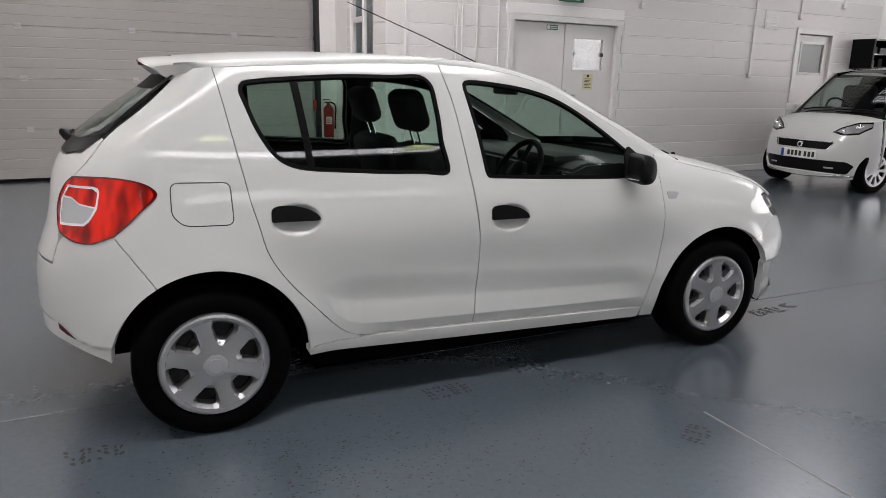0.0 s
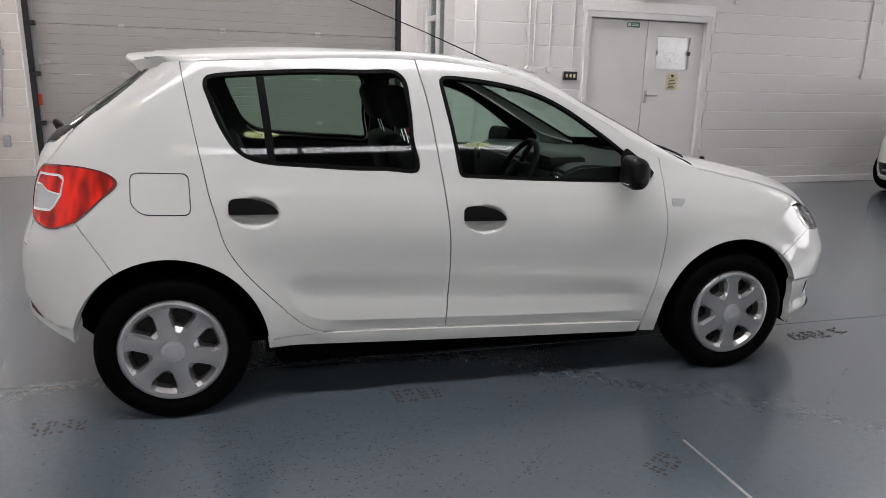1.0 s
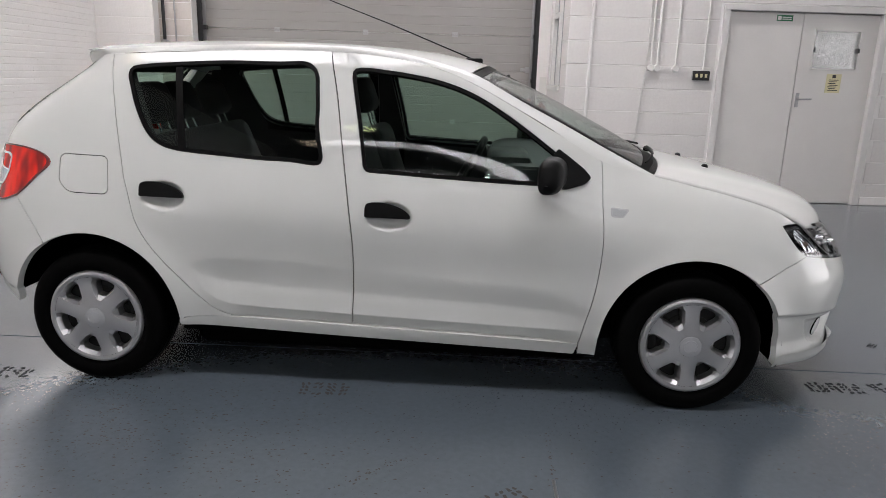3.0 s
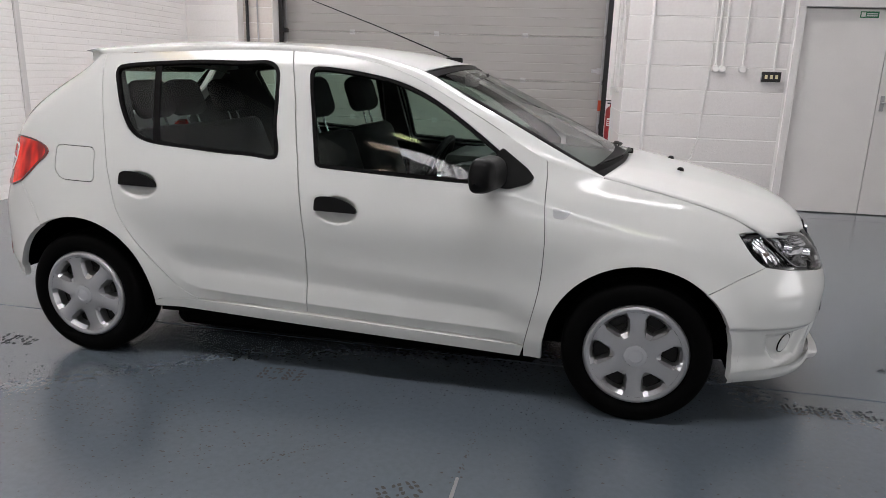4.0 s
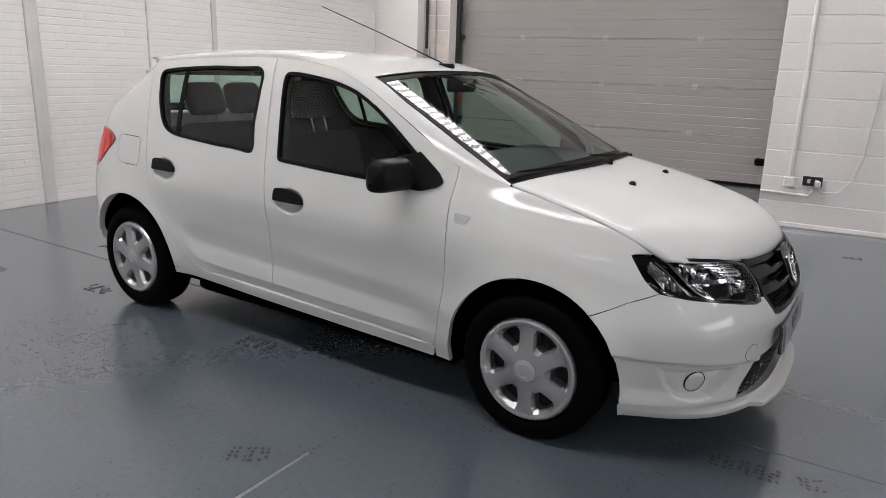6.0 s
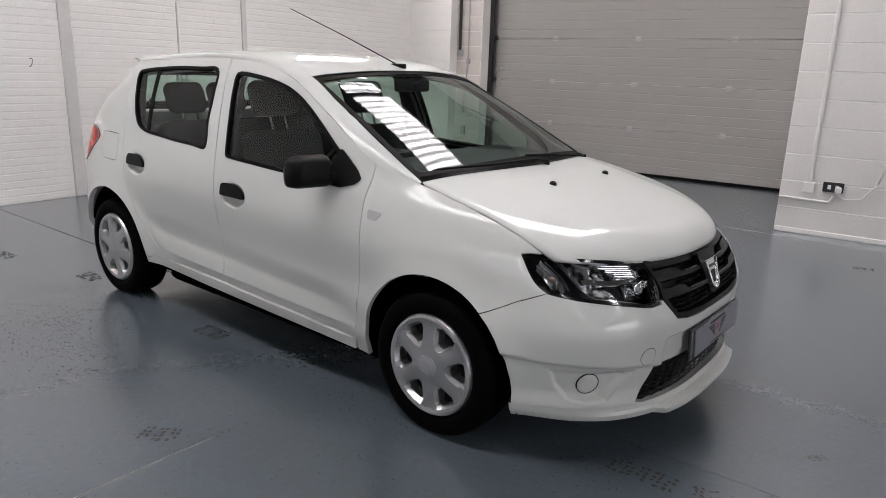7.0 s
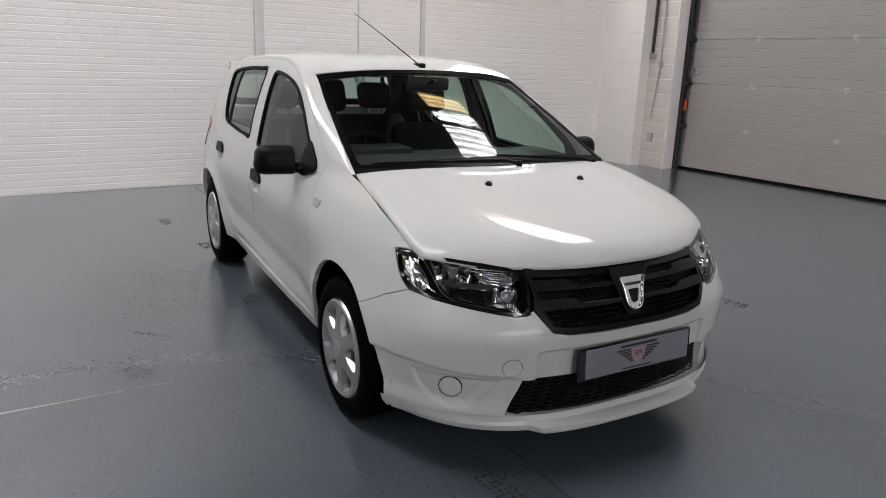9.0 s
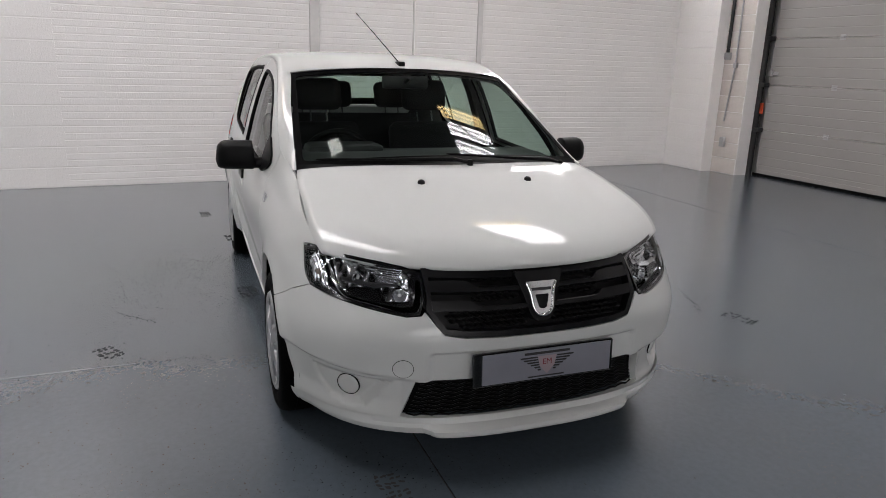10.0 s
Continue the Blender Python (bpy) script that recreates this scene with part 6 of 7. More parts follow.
    bmesh.ops.scale(bm, vec=(1, s, 1), verts=bm.verts)
    part("cap_ring", bm, CAP_CENTRE, cap, smooth=True)
    for k in range(6):
        bm = bmesh.new()
        bm_box(bm, (-.012, -.004, -.008), (.012, .004, .008), .003, Matrix.Rotation(radians(60 * k + 10), 4, "Y") @ Matrix.Translation((.075, -s * .030, 0)))
        part("wheel_bolt", bm, GALVANISED, w)
    return w


for x in (0, WB):
    for s in (-1, 1):
        wheel(x, s, 14 if x < 1 else 2)
        # wheel housing
        rows = []
        for t, y in ((0, .795), (.5, .70), (1, .52)):
            rows.append([(x + .40 * math.cos(a), s * y, HUB_Z + .40 * math.sin(a) + .0) for a in np.linspace(radians(-3 if x < 1 else -14), radians(168 if x < 1 else 190), 40)])
        rows.append([(x, s * .52, HUB_Z + .1)] * 40)
        grid_sheet("wheel_housing", rows, UNDERSIDE, car)
# floor pan and sill underside
bm = bmesh.new()
bm_box(bm, (.40, -.72, .15), (2.19, .72, .34), .03)
bm_box(bm, (-.10, -.50, .17), (3.10, .50, .45), .04)
bm_box(bm, (-.42, -.50, .25), (-.05, .50, .45), .04)
bm_box(bm, (.36, -.765, .235), (2.2, -.70, .30))
bm_box(bm, (.36, .70, .235), (2.2, .765, .30))
part("floor_pan", bm, UNDERSIDE, car)
for s in (-1, 1):
    rows = [[(2.3 + k * .1, s * y, z) for k in range(7)] for y, z in ((.66, .80), (.55, .45))]
    grid_sheet("inner_wing", rows, UNDERSIDE, car)

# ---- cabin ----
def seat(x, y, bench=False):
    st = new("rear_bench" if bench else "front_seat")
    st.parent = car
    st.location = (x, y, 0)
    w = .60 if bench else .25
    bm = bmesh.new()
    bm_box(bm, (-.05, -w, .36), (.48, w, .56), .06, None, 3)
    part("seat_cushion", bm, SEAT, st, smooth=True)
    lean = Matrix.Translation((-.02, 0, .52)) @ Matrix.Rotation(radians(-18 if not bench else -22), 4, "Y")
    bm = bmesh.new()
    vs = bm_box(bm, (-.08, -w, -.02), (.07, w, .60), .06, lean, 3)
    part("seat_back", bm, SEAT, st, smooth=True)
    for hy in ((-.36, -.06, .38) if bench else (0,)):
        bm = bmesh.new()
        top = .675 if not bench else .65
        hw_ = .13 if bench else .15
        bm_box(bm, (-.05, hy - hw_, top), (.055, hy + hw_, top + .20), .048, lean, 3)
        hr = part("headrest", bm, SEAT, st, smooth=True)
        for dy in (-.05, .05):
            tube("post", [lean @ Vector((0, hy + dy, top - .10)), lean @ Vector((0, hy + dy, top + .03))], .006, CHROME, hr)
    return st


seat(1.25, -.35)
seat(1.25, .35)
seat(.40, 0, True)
prof = [(1.72, .98), (1.80, 1.015), (2.0, 1.01), (2.25, .985), (2.45, .98), (2.45, .60), (1.95, .55), (1.76, .62), (1.70, .85)]
bm = bmesh.new()
ends = [[bm.verts.new((x, y, z)) for x, z in prof] for y in (-.69, .69)]
for k in range(len(prof)):
    j = (k + 1) % len(prof)
    bm.faces.new((ends[0][k], ends[0][j], ends[1][j], ends[1][k]))
bm.faces.new(ends[0])
bm.faces.new(ends[1][::-1])
bmesh.ops.bevel(bm, geom=bm.edges[:], offset=.015, segments=2, affect="EDGES")
dash = part("dashboard", bm, DASH, car, smooth=True)
bm = bmesh.new()
bm_box(bm, (1.70, -.56, .98), (1.90, -.16, 1.045), .03, None, 2)
part("instrument_hood", bm, TRIM, dash, smooth=True)
for vy in (-.62, .0, .62):
    bm = lathe([(.0, .0), (.035, .0), (.042, -.006), (.042, .012)], 20, "x")
    bmesh.ops.translate(bm, vec=(1.70, vy, .93), verts=bm.verts)
    part("air_vent", bm, CHROME if vy == -.62 else TRIM, dash, smooth=True)
for k in range(3):
    box_part("centre_console_switch", (1.69, -.06 + k * .045, .80), (1.712, -.03 + k * .045, .83), BLACK_PLASTIC, dash, .003)
wm = Matrix.Translation((1.60, -.36, .93)) @ Matrix.Rotation(radians(-62), 4, "Y")
steering = new("steering_wheel")
steering.parent = car
steering.matrix_local = wm
ring_pts = [(.185 * math.cos(t), .185 * math.sin(t), 0) for t in np.linspace(0, 2 * math.pi, 49)]
tube("wheel_rim", ring_pts, .016, BLACK_PLASTIC, steering, sides=10)
bm = lathe([(0, .03), (.05, .028), (.07, .015), (.075, -.01), (.0, -.02)], 24, "z")
part("hub", bm, BLACK_PLASTIC, steering, smooth=True)
for a in (0, 150, 210, 270):
    t = radians(a)
    tube("spoke", [(.05 * math.cos(t), .05 * math.sin(t), 0), (.18 * math.cos(t), .18 * math.sin(t), 0)], .013, BLACK_PLASTIC, steering)
bm = bmesh.new()
bm_box(bm, (1.70, -.13, 1.325), (1.73, .13, 1.395), .014, None, 2)
rear_mirror = part("cabin_mirror", bm, TRIM, car, smooth=True)
tube("stem", [(1.73, 0, 1.36), (1.80, 0, 1.385)], .01, TRIM, rear_mirror)
# headliner and inner trims
rows = [[(x, a * (half_width(x, 1.41)[0] - .05), np.interp(x, [-.05, .8, 1.3, 1.62], [1.44, 1.475, 1.455, 1.40]) - .045 * abs(a) ** 2.5) for x in np.linspace(-.05, 1.64, 24)] for a in np.linspace(-1, 1, 15)]
grid_sheet("headliner", rows, HEADLINER, car)
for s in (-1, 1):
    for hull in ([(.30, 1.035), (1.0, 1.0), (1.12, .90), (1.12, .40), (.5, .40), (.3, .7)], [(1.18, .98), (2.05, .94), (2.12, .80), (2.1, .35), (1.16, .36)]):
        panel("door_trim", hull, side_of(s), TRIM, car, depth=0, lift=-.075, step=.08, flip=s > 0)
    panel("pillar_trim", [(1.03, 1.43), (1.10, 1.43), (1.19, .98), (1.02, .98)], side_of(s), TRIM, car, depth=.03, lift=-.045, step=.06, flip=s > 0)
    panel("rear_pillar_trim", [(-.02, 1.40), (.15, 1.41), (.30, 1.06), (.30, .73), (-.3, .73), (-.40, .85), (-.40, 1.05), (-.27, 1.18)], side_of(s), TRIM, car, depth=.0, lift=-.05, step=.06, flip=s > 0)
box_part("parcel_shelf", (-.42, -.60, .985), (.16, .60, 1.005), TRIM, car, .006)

# ---- the white two-seat microcar by the wall ----
# its axes: origin on the floor under the front axle, x forward, y to its left
MICRO = pose(9.1, 6.32, 0, 0, 0, 175.0) @ Matrix.Scale(1.08, 4)
micro = thing("microcar", "white two-seat microcar with black roof, parked by the wall", "car", MICRO)
MZ = np.array([.10, .20, .35, .50, .62, .72, .80, .88, .95, 1.05, 1.25, 1.45, 1.6])
ML = np.array([.36, .44, .485, .485, .455, .41, .355, .28, .22, .16, .1, .05, .05])
MW = np.array([.70, .75, .775, .78, .775, .765, .75, .735, .72, .695, .64, .575, .53])
mw = spline_weights(MZ)
MICRO_ROOF = material("black_roof_panel", (0.012, 0.012, 0.013), 0.2, coat=0.6)
MICRO_LAMP = material("pale_lamp_lens", (.42, .43, .44), .15, metal=.4, coat=1.0, bump=.004, bump_size=25)
MICRO_GLASS = glass_material("microcar_glass", (0.52, 0.58, 0.55))


def micro_nose(a, z):
    n = 2.5
    c, s = np.clip(np.cos(a), 1e-6, 1) ** (2 / n), np.sign(a) * np.maximum(np.abs(np.sin(a)), 1e-9) ** (2 / n)
    return np.c_[(mw(z) @ ML) * c, (mw(z) @ MW) * s, z]


def micro_side(s):
    return lambda x, z: np.c_[x, s * (mw(z) @ MW) * (1 - np.clip((-x - 1.7) / .7, 0, .99) ** 3) ** (1 / 3), z]


def m_poly(pts):
    p = dense(pts, .03)
    w = mw(p[:, 1]) @ MW
    return np.c_[np.sign(p[:, 0]) * np.arcsin(np.clip(np.abs(p[:, 0]) / w, 0, 1) ** 1.25), p[:, 1]]


UPPER = rounded([(-.37, .508), (.37, .508), (.445, .622), (-.445, .622)], .03)
LOWER = rounded([(-.60, .215), (.60, .215), (.672, .335), (.60, .385), (-.60, .385), (-.672, .335)], .03)
front_outline = [(math.pi / 2 - .02, .30), (math.pi / 2 - .02, .88), (1.25, .88), (.8, .87), (.4, .855), (-.4, .855), (-.8, .87), (-1.25, .88), (-math.pi / 2 + .02, .88), (-math.pi / 2 + .02, .30), (-1.2, .17), (1.2, .17)]
lip = [(y, .185 - .022 * math.cos(y / .66 * math.pi)) for y in np.linspace(-.66, .66, 25)]
front = panel("front_body", np.array(front_outline), micro_nose, PAINT, micro, [m_poly(UPPER), m_poly(LOWER)], step=.04, depth=.03)
panel("upper_grille", m_poly(UPPER), lambda a, z: micro_nose(a, z) - np.array([.03, 0, 0]), BLACK_PLASTIC, micro, depth=0, step=.05)
panel("grille_surround", m_poly(UPPER), micro_nose, CHROME, front, [inset(m_poly(UPPER), .012)], depth=.01, lift=.004, step=.03)
panel("lower_grille", m_poly(LOWER), lambda a, z: micro_nose(a, z) - np.array([.03, 0, 0]), BLACK_PLASTIC, micro, depth=0, step=.05)
for s in (-1, 1):
    panel("running_lamp", m_poly([(s * .36, .285), (s * .47, .285), (s * .47, .305), (s * .36, .305)][::s]), micro_nose, CLEAR_LENS, front, depth=.005, lift=.0, step=.03)
    lamp_poly = [(s * .36, .735), (s * .50, .70), (s * .64, .72), (s * .715, .80), (s * .70, .875), (s * .58, .865), (s * .44, .80)][::s]
    hl = panel("headlamp", m_poly(lamp_poly), micro_nose, GLOSS_BLACK, micro, depth=.01, lift=.003, step=.03, label="clear chrome-lined headlamp")
    panel("lamp_lens", inset(m_poly(lamp_poly), .022), micro_nose, MICRO_LAMP, hl, depth=.004, lift=.007, step=.03)
    for y, z, r in ((.49, .755, .032), (.62, .80, .042)):
        p = micro_nose(m_poly([(s * y, z), (s * y + .001, z), (s * y, z + .001)])[:1, 0], np.array([z]))[0]
        bm = lathe([(0, .008), (r * .45, .010), (r * .75, .004), (r * .9, .014), (r * 1.05, .012), (r * 1.1, -.01)], 20, "x")
        bmesh.ops.transform(bm, matrix=Matrix.Translation(p) @ Matrix.Rotation(s * .7, 4, "Z"), verts=bm.verts)
        part("lamp_eye", bm, CHROME, hl, smooth=True)
tube("front_lip", [micro_nose(m_poly([(y, z), (y + .001, z), (y, z + .001)])[:1, 0], np.array([z]))[0] for y, z in lip], .013, SILVER, front, "silver lip under the lower grille", sides=8)
bm = lathe([(.020, .02), (.024, .026), (.036, .026), (.040, .02), (.040, .0)], 28, "x")
bmesh.ops.translate(bm, vec=(.465, 0, .56), verts=bm.verts)
part("badge_ring", bm, CHROME, front, smooth=True)
bm = bmesh.new()
bm_box(bm, (.482, -.26, .385), (.50, .26, .495), .004)
mp = part("number_plate", bm, WHITE_INK, micro, "white number plate with black bars")
box_part("blue_band", (.5005, -.258, .39), (.502, -.215, .49), material("blue_print", (.02, .06, .35), .4), mp)
for k in range(7):
    y = .245 - k * .058 - (.02 if k > 2 else 0)
    box_part("plate_bar", (.5005, y - .038, .41), (.502, y, .475), INK, mp)
# bonnet and windscreen
rows = []
for x, z, w in ((.36, .80, .70), (.33, .835, .70), (.22, .90, .71), (.08, .94, .715), (-.02, .955, .71)):
    rows.append([(x - .20 * abs(a) ** 2.4 * (x + .1) / .4, a * w, z - .055 * abs(a) ** 2.6) for a in np.linspace(-1, 1, 25)])
grid_sheet("bonnet", rows, PAINT, micro)


def micro_screen(u, v):
    w = spline_weights([0, .5, 1])(v)
    c = w @ np.array([(-.66, 0, 1.515), (-.32, 0, 1.27), (.02, 0, .955)])
    e = w @ np.array([(-.72, .56, 1.47), (-.45, .62, 1.22), (-.16, .69, .905)])
    k = np.abs(u)
    return np.c_[c[:, 0] + (e[:, 0] - c[:, 0]) * k ** 2, u * e[:, 1], c[:, 2] + (e[:, 2] - c[:, 2]) * k ** 2]


ws = panel("windscreen", [(-1, 0), (1, 0), (1, 1), (-1, 1)], micro_screen, MICRO_GLASS, micro, depth=0, step=.1, flip=True)
ws.visible_shadow = False
panel("windscreen_border", [(-1, 0), (1, 0), (1, 1), (-1, 1)], micro_screen, GLOSS_BLACK, ws, [rounded([(-.92, .08), (.92, .08), (.92, .88), (-.92, .88)], .05)], depth=.004, lift=.002, step=.08, flip=True)
for wy in (.05, -.50):
    tube("wiper", [micro_screen(np.array([(wy + .5 * k) / .7]), np.array([.95 - .03 * k]))[0] + (0.02, 0, .02) for k in np.linspace(0, 1, 6)], .008, RUBBER, micro)
rows = [[(x, a * w, z - .05 * abs(a) ** 2.4) for a in np.linspace(-1, 1, 17)] for x, z, w in ((-.66, 1.52, .565), (-.9, 1.56, .575), (-1.4, 1.56, .575), (-1.9, 1.50, .56), (-2.15, 1.40, .54), (-2.25, 1.10, .64), (-2.3, .6, .70), (-2.2, .25, .68))]
grid_sheet("roof", rows, MICRO_ROOF, micro)
for s in (-1, 1):
    lower = [(-.02, .30), (-.02, .70), (-.05, .90), (-.16, .94), (-1.2, .96), (-2.2, 1.0), (-2.22, .35), (-2.12, .30)] + [(-1.81 + .31 * math.cos(t), .28 + .31 * math.sin(t)) for t in np.linspace(0, math.pi, 14)][::-1][1:-1] + [(-1.48, .22), (-.34, .22)] + [(.0 + .31 * math.cos(t), .28 + .31 * math.sin(t)) for t in np.linspace(math.pi * .55, math.pi, 10)][::-1]
    panel("side_panel", np.array(lower), micro_side(s), PAINT, micro, step=.06, depth=.02, flip=s > 0)
    panel("door_glass", [(-.22, .955), (-.70, 1.40), (-1.30, 1.42), (-1.25, .97)], micro_side(s), MICRO_GLASS, micro, step=.08, depth=0, flip=s > 0)
    panel("safety_frame", [(-1.25, .965), (-1.30, 1.43), (-.70, 1.41), (-.78, 1.46), (-2.1, 1.44), (-2.2, 1.0)], micro_side(s), MICRO_ROOF, micro, step=.08, depth=.02, lift=.004, flip=s > 0)
    rows = [[(-.16 + dx - .57 * t, s * (.69 - .115 * t + dy), .915 + .545 * t + dz) for t in np.linspace(0, 1, 9)] for dx, dy, dz in ((.04, -.03, .02), (.03, .01, .02), (-.02, .035, .0), (-.09, .02, -.02))]
    grid_sheet("front_pillar", rows, PAINT, micro)
    bm = bmesh.new()
    bm_box(bm, (-.30, s * .83 - .09, .93), (-.20, s * .83 + .09, 1.06), .04, None, 3)
    part("door_mirror", bm, PAINT, micro, smooth=True)
    for x in (0, -1.81):
        w = new("wheel")
        w.parent, w.location = micro, (x, s * .74, .28)
        bm = lathe([(.19, .0), (.21, .012), (.25, .014), (.275, 0), (.28, -.03), (.28, -.13), (.26, -.15), (.19, -.15), (.19, .0)], 40)
        bmesh.ops.scale(bm, vec=(1, s, 1), verts=bm.verts)
        part("tyre", bm, TYRE, w, smooth=True)
        circle = [(.195 * math.cos(t), .195 * math.sin(t)) for t in np.linspace(0, 2 * math.pi, 48, endpoint=False)]
        holes = [rounded([(r * math.cos(radians(40 * k) + q), r * math.sin(radians(40 * k) + q)) for r, q in ((.17, -.2), (.17, .2), (.07, .22), (.07, -.22))], .01, 4) for k in range(9)]
        panel("alloy_rim", circle, lambda u, v, s=s: np.c_[u, s * (.004 + .01 * np.hypot(u, v)), v], CAP, w, holes, step=.03, depth=.02, flip=s > 0)
        bm = lathe([(.19, -.05), (.0, -.05)], 24)
        bmesh.ops.scale(bm, vec=(1, s, 1), verts=bm.verts)
        part("brake_disc", bm, STEEL, w)
    st = new("front_seat")
    st.parent = micro
    bm = bmesh.new()
    bm_box(bm, (-1.02, s * .32 - .23, .75), (-.85, s * .32 + .23, 1.32), .07, None, 3)
    part("seat_back", bm, SEAT, st, smooth=True)
    bm = bmesh.new()
    bm_box(bm, (-1.0, s * .32 - .23, .55), (-.45, s * .32 + .23, .72), .06, None, 3)
    part("seat_cushion", bm, SEAT, st, smooth=True)
bm = bmesh.new()
bm_box(bm, (-.42, -.62, .70), (-.10, .62, .95), .05, None, 2)
part("dashboard", bm, DASH, micro, smooth=True)
tube("steering_wheel", [(-.50 + .06 * math.sin(t), -.30 + .17 * math.cos(t), .98 + .16 * math.sin(t)) for t in np.linspace(0, 2 * math.pi, 33)], .014, BLACK_PLASTIC, micro)
bm = bmesh.new()
bm_box(bm, (-2.1, -.66, .20), (.25, .66, .5), .05)
part("floor_pan", bm, UNDERSIDE, micro)

# black shelf with dark goods on the wall beyond
shelf = thing("wall_shelf", "black wall shelf full of dark boxes and parts", "shelf", pose(12.85, 7.85, 0))
for lo, hi in (((-1.0, -.35, 1.70), (-.96, .04, 2.2)), ((-.3, -.35, 1.70), (-.26, .04, 2.2)), ((.96, -.35, 1.70), (1.0, .04, 2.2))):
    box_part("upright", lo, hi, BLACK_PLASTIC, shelf, .004)
for z in (1.70, 1.93, 2.17):
    box_part("board", (-.96, -.35, z), (.96, .04, z + .03), GLOSS_BLACK, shelf, .004)
rs = random.Random(9)
for k in range(14):
    x, z = -.9 + (k % 7) * .26, 1.73 if k < 7 else 1.96
    w, h = rs.uniform(.1, .2), rs.uniform(.08, .18)
    if -.36 < x < -.14 and x + w > -.3:
        continue
    bx = thing("parts_box", "small dark box on the black shelf", "box", pose(12.85 + x, 7.72, z), "boxes on the shelf")
    box_part("carton", (0, -.12, 0), (w, .08, h), rs.choice([BLACK_PLASTIC, DARK_METAL, RUBBER, material("dull_red_card", (.15, .03, .03), .7)]), bx, .004)

# ---- rubber marks on the floor ----
rng = random.Random(4)
MARK = material("dark_rubber_mark", (0.036, 0.037, 0.037), 0.8, spec=0.1)
verts, faces = [], []
for mx, my, turn, w, h in ((-.49, 2.835, 0, .22, .12), (.975, 2.725, 0, .24, .13), (1.71, 1.915, .5, .17, .11), (3.36, 2.845, -.05, .27, .11), (2.47, 5.45, .3, .22, .12), (-1.46, 2.72, 0, .24, .10), (3.59, 2.855, .2, .10, .09),
                             (-1.33, 3.54, 0, .2, .1), (3.88, 3.39, .8, .07, .04), (3.78, 6.82, .2, .16, .08), (4.48, 7.12, 0, .16, .08), (6.0, 5.6, 0, .2, .1)):
    # blocks of short slanted bars, with parts missing
    blocks = max(2, round(w / .055))
    for r in range(blocks):
        lean, cu = rng.uniform(.15, .45) * (1 if r % 2 else -1), (r + .5) / blocks * w - w / 2
        for q in range(4):
            for c in (-1, 1):
                if rng.random() < .18:
                    continue
                u0, v0 = cu + c * .011 + rng.uniform(-.003, .003), (q - 1.5) / 4 * h + rng.uniform(-.004, .004)
                half_w, half_h = rng.uniform(.006, .0105), h / 4 * rng.uniform(.26, .5)
                k = len(verts)
                ring = 9
                for e in range(ring):
                    t = 2 * math.pi * e / ring
                    ux, vx = half_w * math.copysign(abs(math.cos(t)) ** .6, math.cos(t)) * rng.uniform(.6, 1.15), half_h * math.copysign(abs(math.sin(t)) ** .6, math.sin(t)) * rng.uniform(.7, 1.15)
                    x, y = u0 + ux + vx * lean, v0 + vx
                    verts.append((mx + x * math.cos(turn) - y * math.sin(turn), my + x * math.sin(turn) + y * math.cos(turn), .0012))
                faces.append(tuple(range(k, k + ring)))
for speck in range(2700):
    if speck < 1000:
        u, v = rng.uniform(-2.5, 7), rng.uniform(-.6, 7)
    elif speck < 2200:
        u, v = rng.gauss(*rng.choice(((.1, .28), (.75, .3), (.35, .5)))), rng.gauss(2.35, .28)
    else:
        u, v = rng.gauss(2.6, 1.2), rng.gauss(1.9, .5)
    s = rng.uniform(.0014, .0046)
    k = len(verts)
    a = rng.uniform(0, 3)
    for q in range(5):
        t = 2 * math.pi * q / 5
        verts.append((u + s * rng.uniform(.5, 2.2) * math.cos(t + a), v + s * rng.uniform(.5, 1.2) * math.sin(t + a), .0011))
    faces.append(tuple(range(k, k + 5)))
for x0, y0, x1, y1, n in ((1.93, 2.4, 1.87, 1.85, 45), (2.03, 3.9, 2.22, 7.3, 90), (1.93, 5.5, 2.35, 5.27, 40), (1.1, 1.95, 1.35, 2.15, 30)):
    for _ in range(n):
        t = rng.random()
        u, v, s = x0 + (x1 - x0) * t + rng.gauss(0, .012), y0 + (y1 - y0) * t + rng.gauss(0, .012), rng.uniform(.0015, .0045)
        k = len(verts)
        for q in range(5):
            a = 2 * math.pi * q / 5
            verts.append((u + s * rng.uniform(.5, 2) * math.cos(a), v + s * rng.uniform(.5, 2) * math.sin(a), .0012))
        faces.append(tuple(range(k, k + 5)))
marks = put_mesh("floor_marks", verts, faces, MARK, None, smooth=False)
tagged(marks, "dark tyre prints and specks scattered on the painted floor", "floor marks", kind="stuff")

# raised pale bead: the glare on the joint edge is put into its colour
glint_bead = put_mesh("joint_scuff", [(1.888, 2.04, .0005), (1.894, 2.04, .0035), (1.901, 2.04, .0005), (1.853, 1.20, .0005), (1.845, 1.20, .0045), (1.836, 1.20, .0005)], [(0, 1, 4, 5), (1, 2, 3, 4)], material("pale_joint_glint", (0.15, 0.155, 0.16), 0.34, stain=0.6, stain_size=9, stain_colour=(0.06, 0.065, 0.07)), None, smooth=False)
tagged(glint_bead, "raised pale bead painting the glint along the floor joint", "floor joint", kind="stuff")

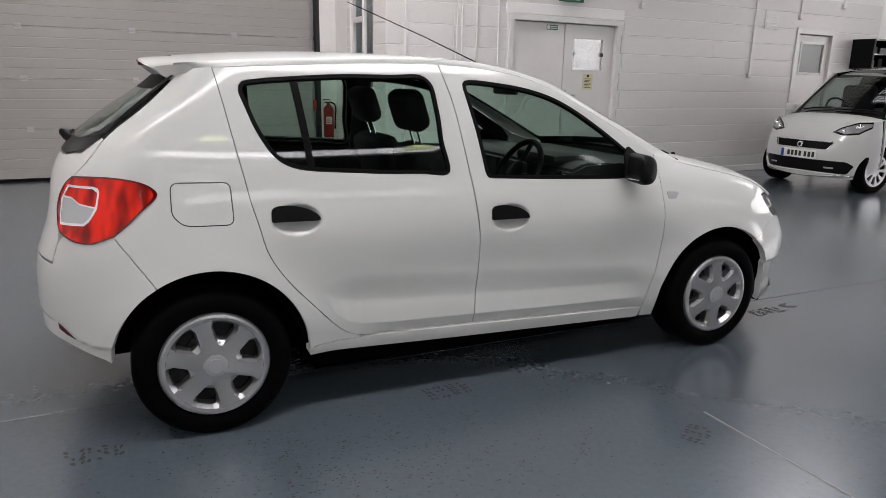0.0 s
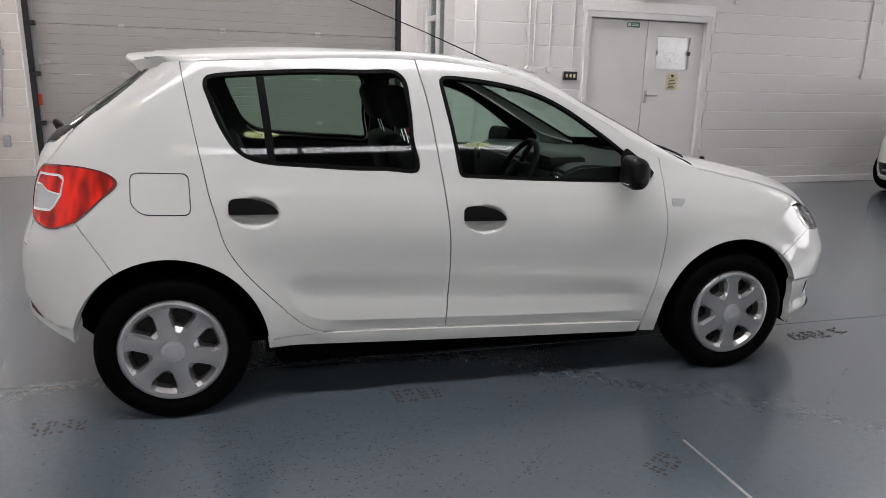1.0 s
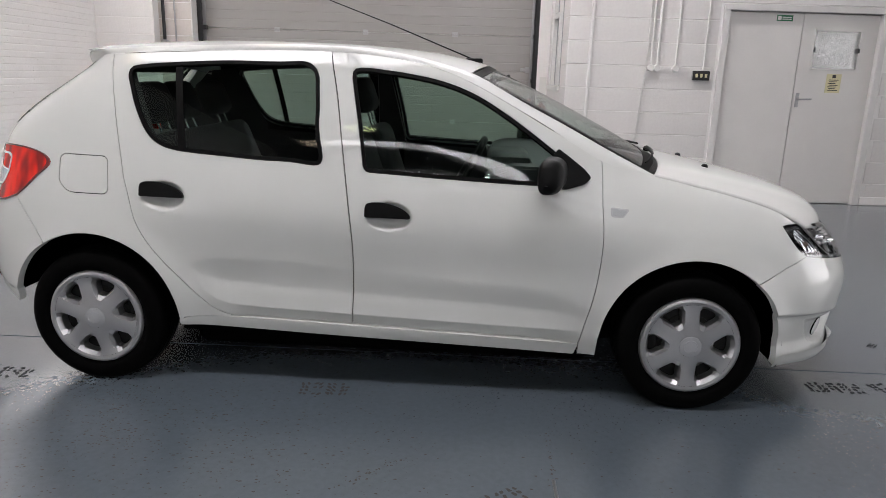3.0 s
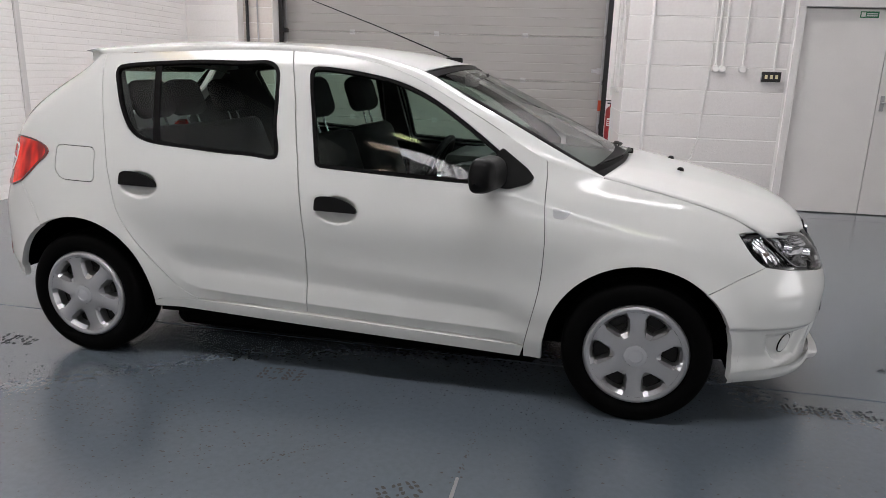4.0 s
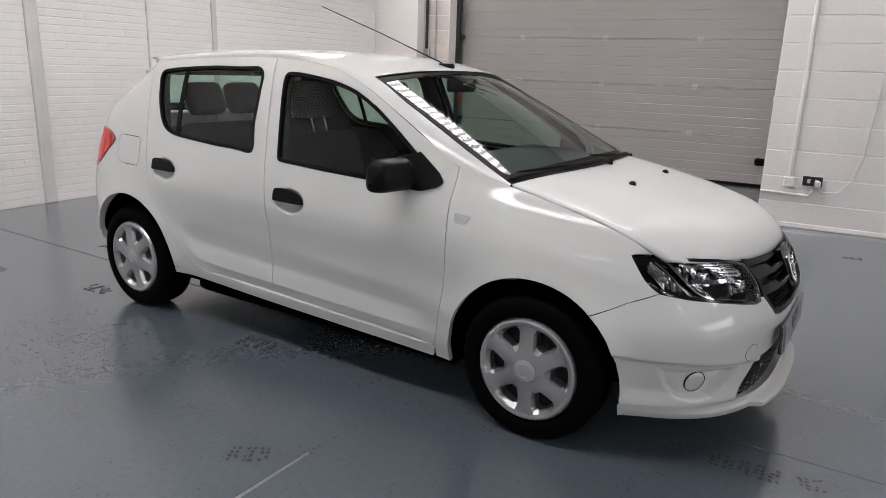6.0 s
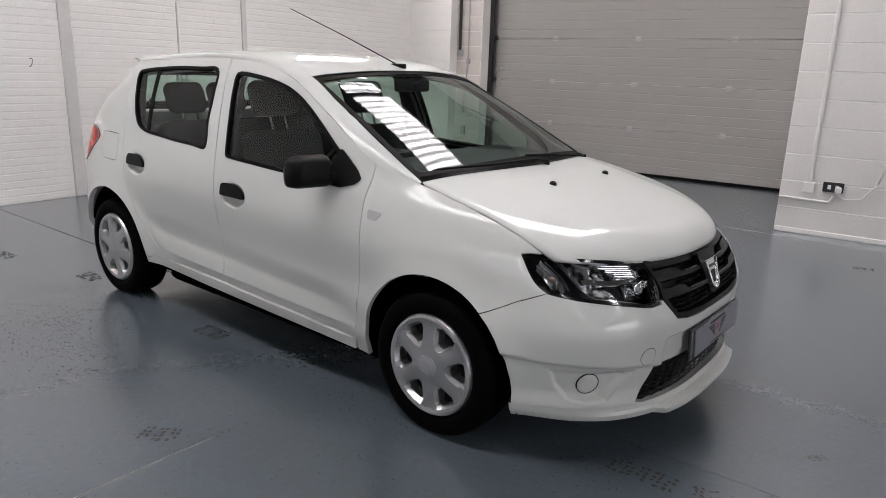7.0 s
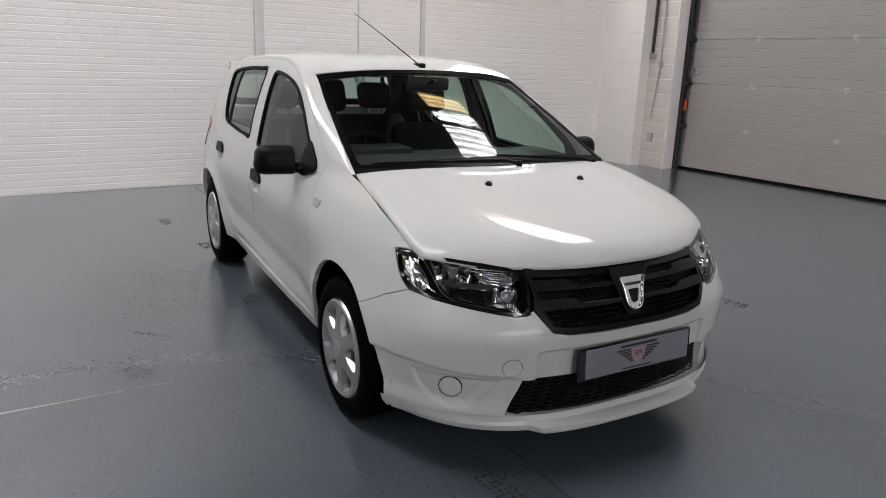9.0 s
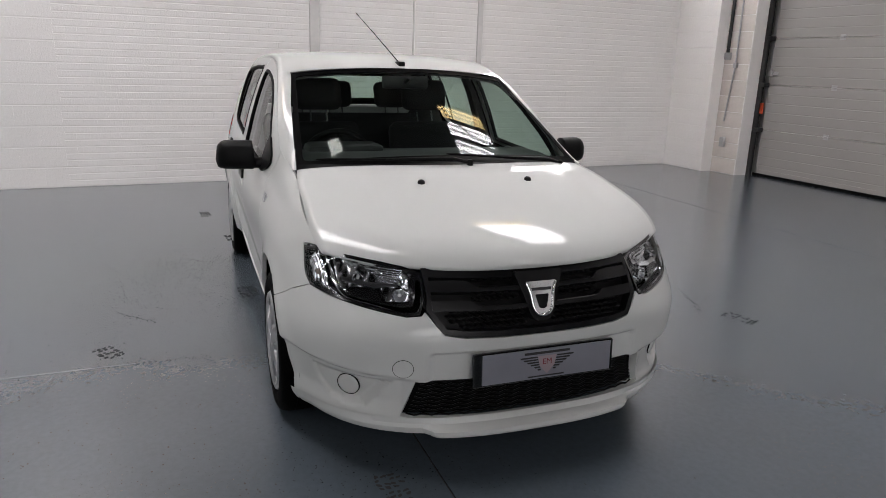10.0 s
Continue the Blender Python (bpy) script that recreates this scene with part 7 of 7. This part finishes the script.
# ---- bricks and blocks ----
def piece_mesh(name, sx, sy, sz, chamfer, mt):
    """A block whose face looks along -y, with chamfered front edges, its back left open."""
    c, e = chamfer, .0001
    x, z = sx / 2, sz / 2
    v = [(-x + e, -sy, -z + c), (x - e, -sy, -z + c), (x - e, -sy, z - c), (-x + e, -sy, z - c), (-x, -sy + c, -z), (x, -sy + c, -z), (x, -sy + c, z), (-x, -sy + c, z), (-x, 0, -z), (x, 0, -z), (x, 0, z), (-x, 0, z)]
    f = [(0, 1, 2, 3)] + [(i + 4, (i + 1) % 4 + 4, (i + 1) % 4, i) for i in range(4)] + [(i + 8, (i + 1) % 4 + 8, (i + 1) % 4 + 4, i + 4) for i in range(4)]
    me = bpy.data.meshes.new(name)
    me.from_pydata(v, [], f)
    me.materials.append(mt)
    return me, v, f


def lay(wall_ob, name, length, height, joint, u0, u1, z1, to_world, holes, mt, chamfer=.003, proud=.007, as_parts=lambda u, z: True):
    """Courses of pieces along u on a wall; those chosen are objects, the rest one joined mesh."""
    whole, wv, wf = piece_mesh(name, length - joint, proud, height - joint, chamfer, mt)
    cut = {}
    rv, rf = [], []
    z, row = height / 2, 0
    while z < z1:
        u = u0 - (length / 2 if row % 2 else 0)
        while u < u1:
            a, b = max(u, u0), min(u + length, u1)
            for h0, h1, hz0, hz1 in holes:
                if z > hz0 and z < hz1:
                    if a < h0 < b:
                        b = h0
                    elif a < h1 < b:
                        a = h1
                    elif a >= h0 and b <= h1:
                        b = a
            if b - a > .05:
                k = round((b - a) / length, 2)
                if k not in cut:
                    cut[k] = piece_mesh(name, b - a, proud, height - joint, chamfer, mt)
                jig = rng.uniform(-.0004, .0003)
                m = to_world((a + b) / 2, z) @ pose(0, jig, 0, rng.uniform(-.2, .2), 0, rng.uniform(-.05, .05))
                if as_parts((a + b) / 2, z):
                    ob = new(name, cut[k][0])
                    ob.parent, ob.matrix_local = wall_ob, m
                else:
                    base = len(rv)
                    rv += [tuple(m @ Vector(p)) for p in cut[k][1]]
                    rf += [tuple(i + base for i in q) for q in cut[k][2]]
            u += length
        z += height
        row += 1
    if rv:
        ob = put_mesh(name + "_courses", rv, rf, mt, wall_ob, smooth=False)
        tagged(ob, kind="stuff")


lay(wall_west, "brick", .225, .075, .010, 1.48, 10.0, 2.75, lambda u, z: pose(-3.318, u, z, 0, 0, 90), [], WHITE_BRICK, .003, .0042, lambda u, z: 2.8 < u < 4.8 and .3 < z < 1.9)
lay(wall_west, "block", .45, .225, .010, -1.0, 1.48, 2.75, lambda u, z: pose(-3.318, u, z, 0, 0, 90), [], WHITE_BRICK, .003, .0042)
lay(wall_corner, "block", .45, .225, .010, -3.30, -2.5, 2.75, lambda u, z: pose(u, 10.0, z), [], WHITE_BRICK, .003, .0042)
lay(wall_jamb, "block", .45, .225, .010, -2.5, -2.04, 2.75, lambda u, z: pose(u, 10.2, z), [], DIRTY_BLOCK, .003, .0042)
lay(wall_doors, "block", .52, .255, .010, 2.93, 12.6, 2.8, lambda u, z: pose(u, Y0, z), [(4.60, 6.53, -1, 2.37), (10.29, 11.33, -1, 2.31)], OFF_WHITE_BLOCK, .004, .0065)
lay(wall_return, "block", .52, .255, .010, -9.19, -7.91, 2.8, lambda u, z: pose(2.928, -u, z, 0, 0, -90), [(-WY1 - .01, -WY0 + .01, WZ0 - .05, WZ1)], OFF_WHITE_BLOCK, .004, .0065)
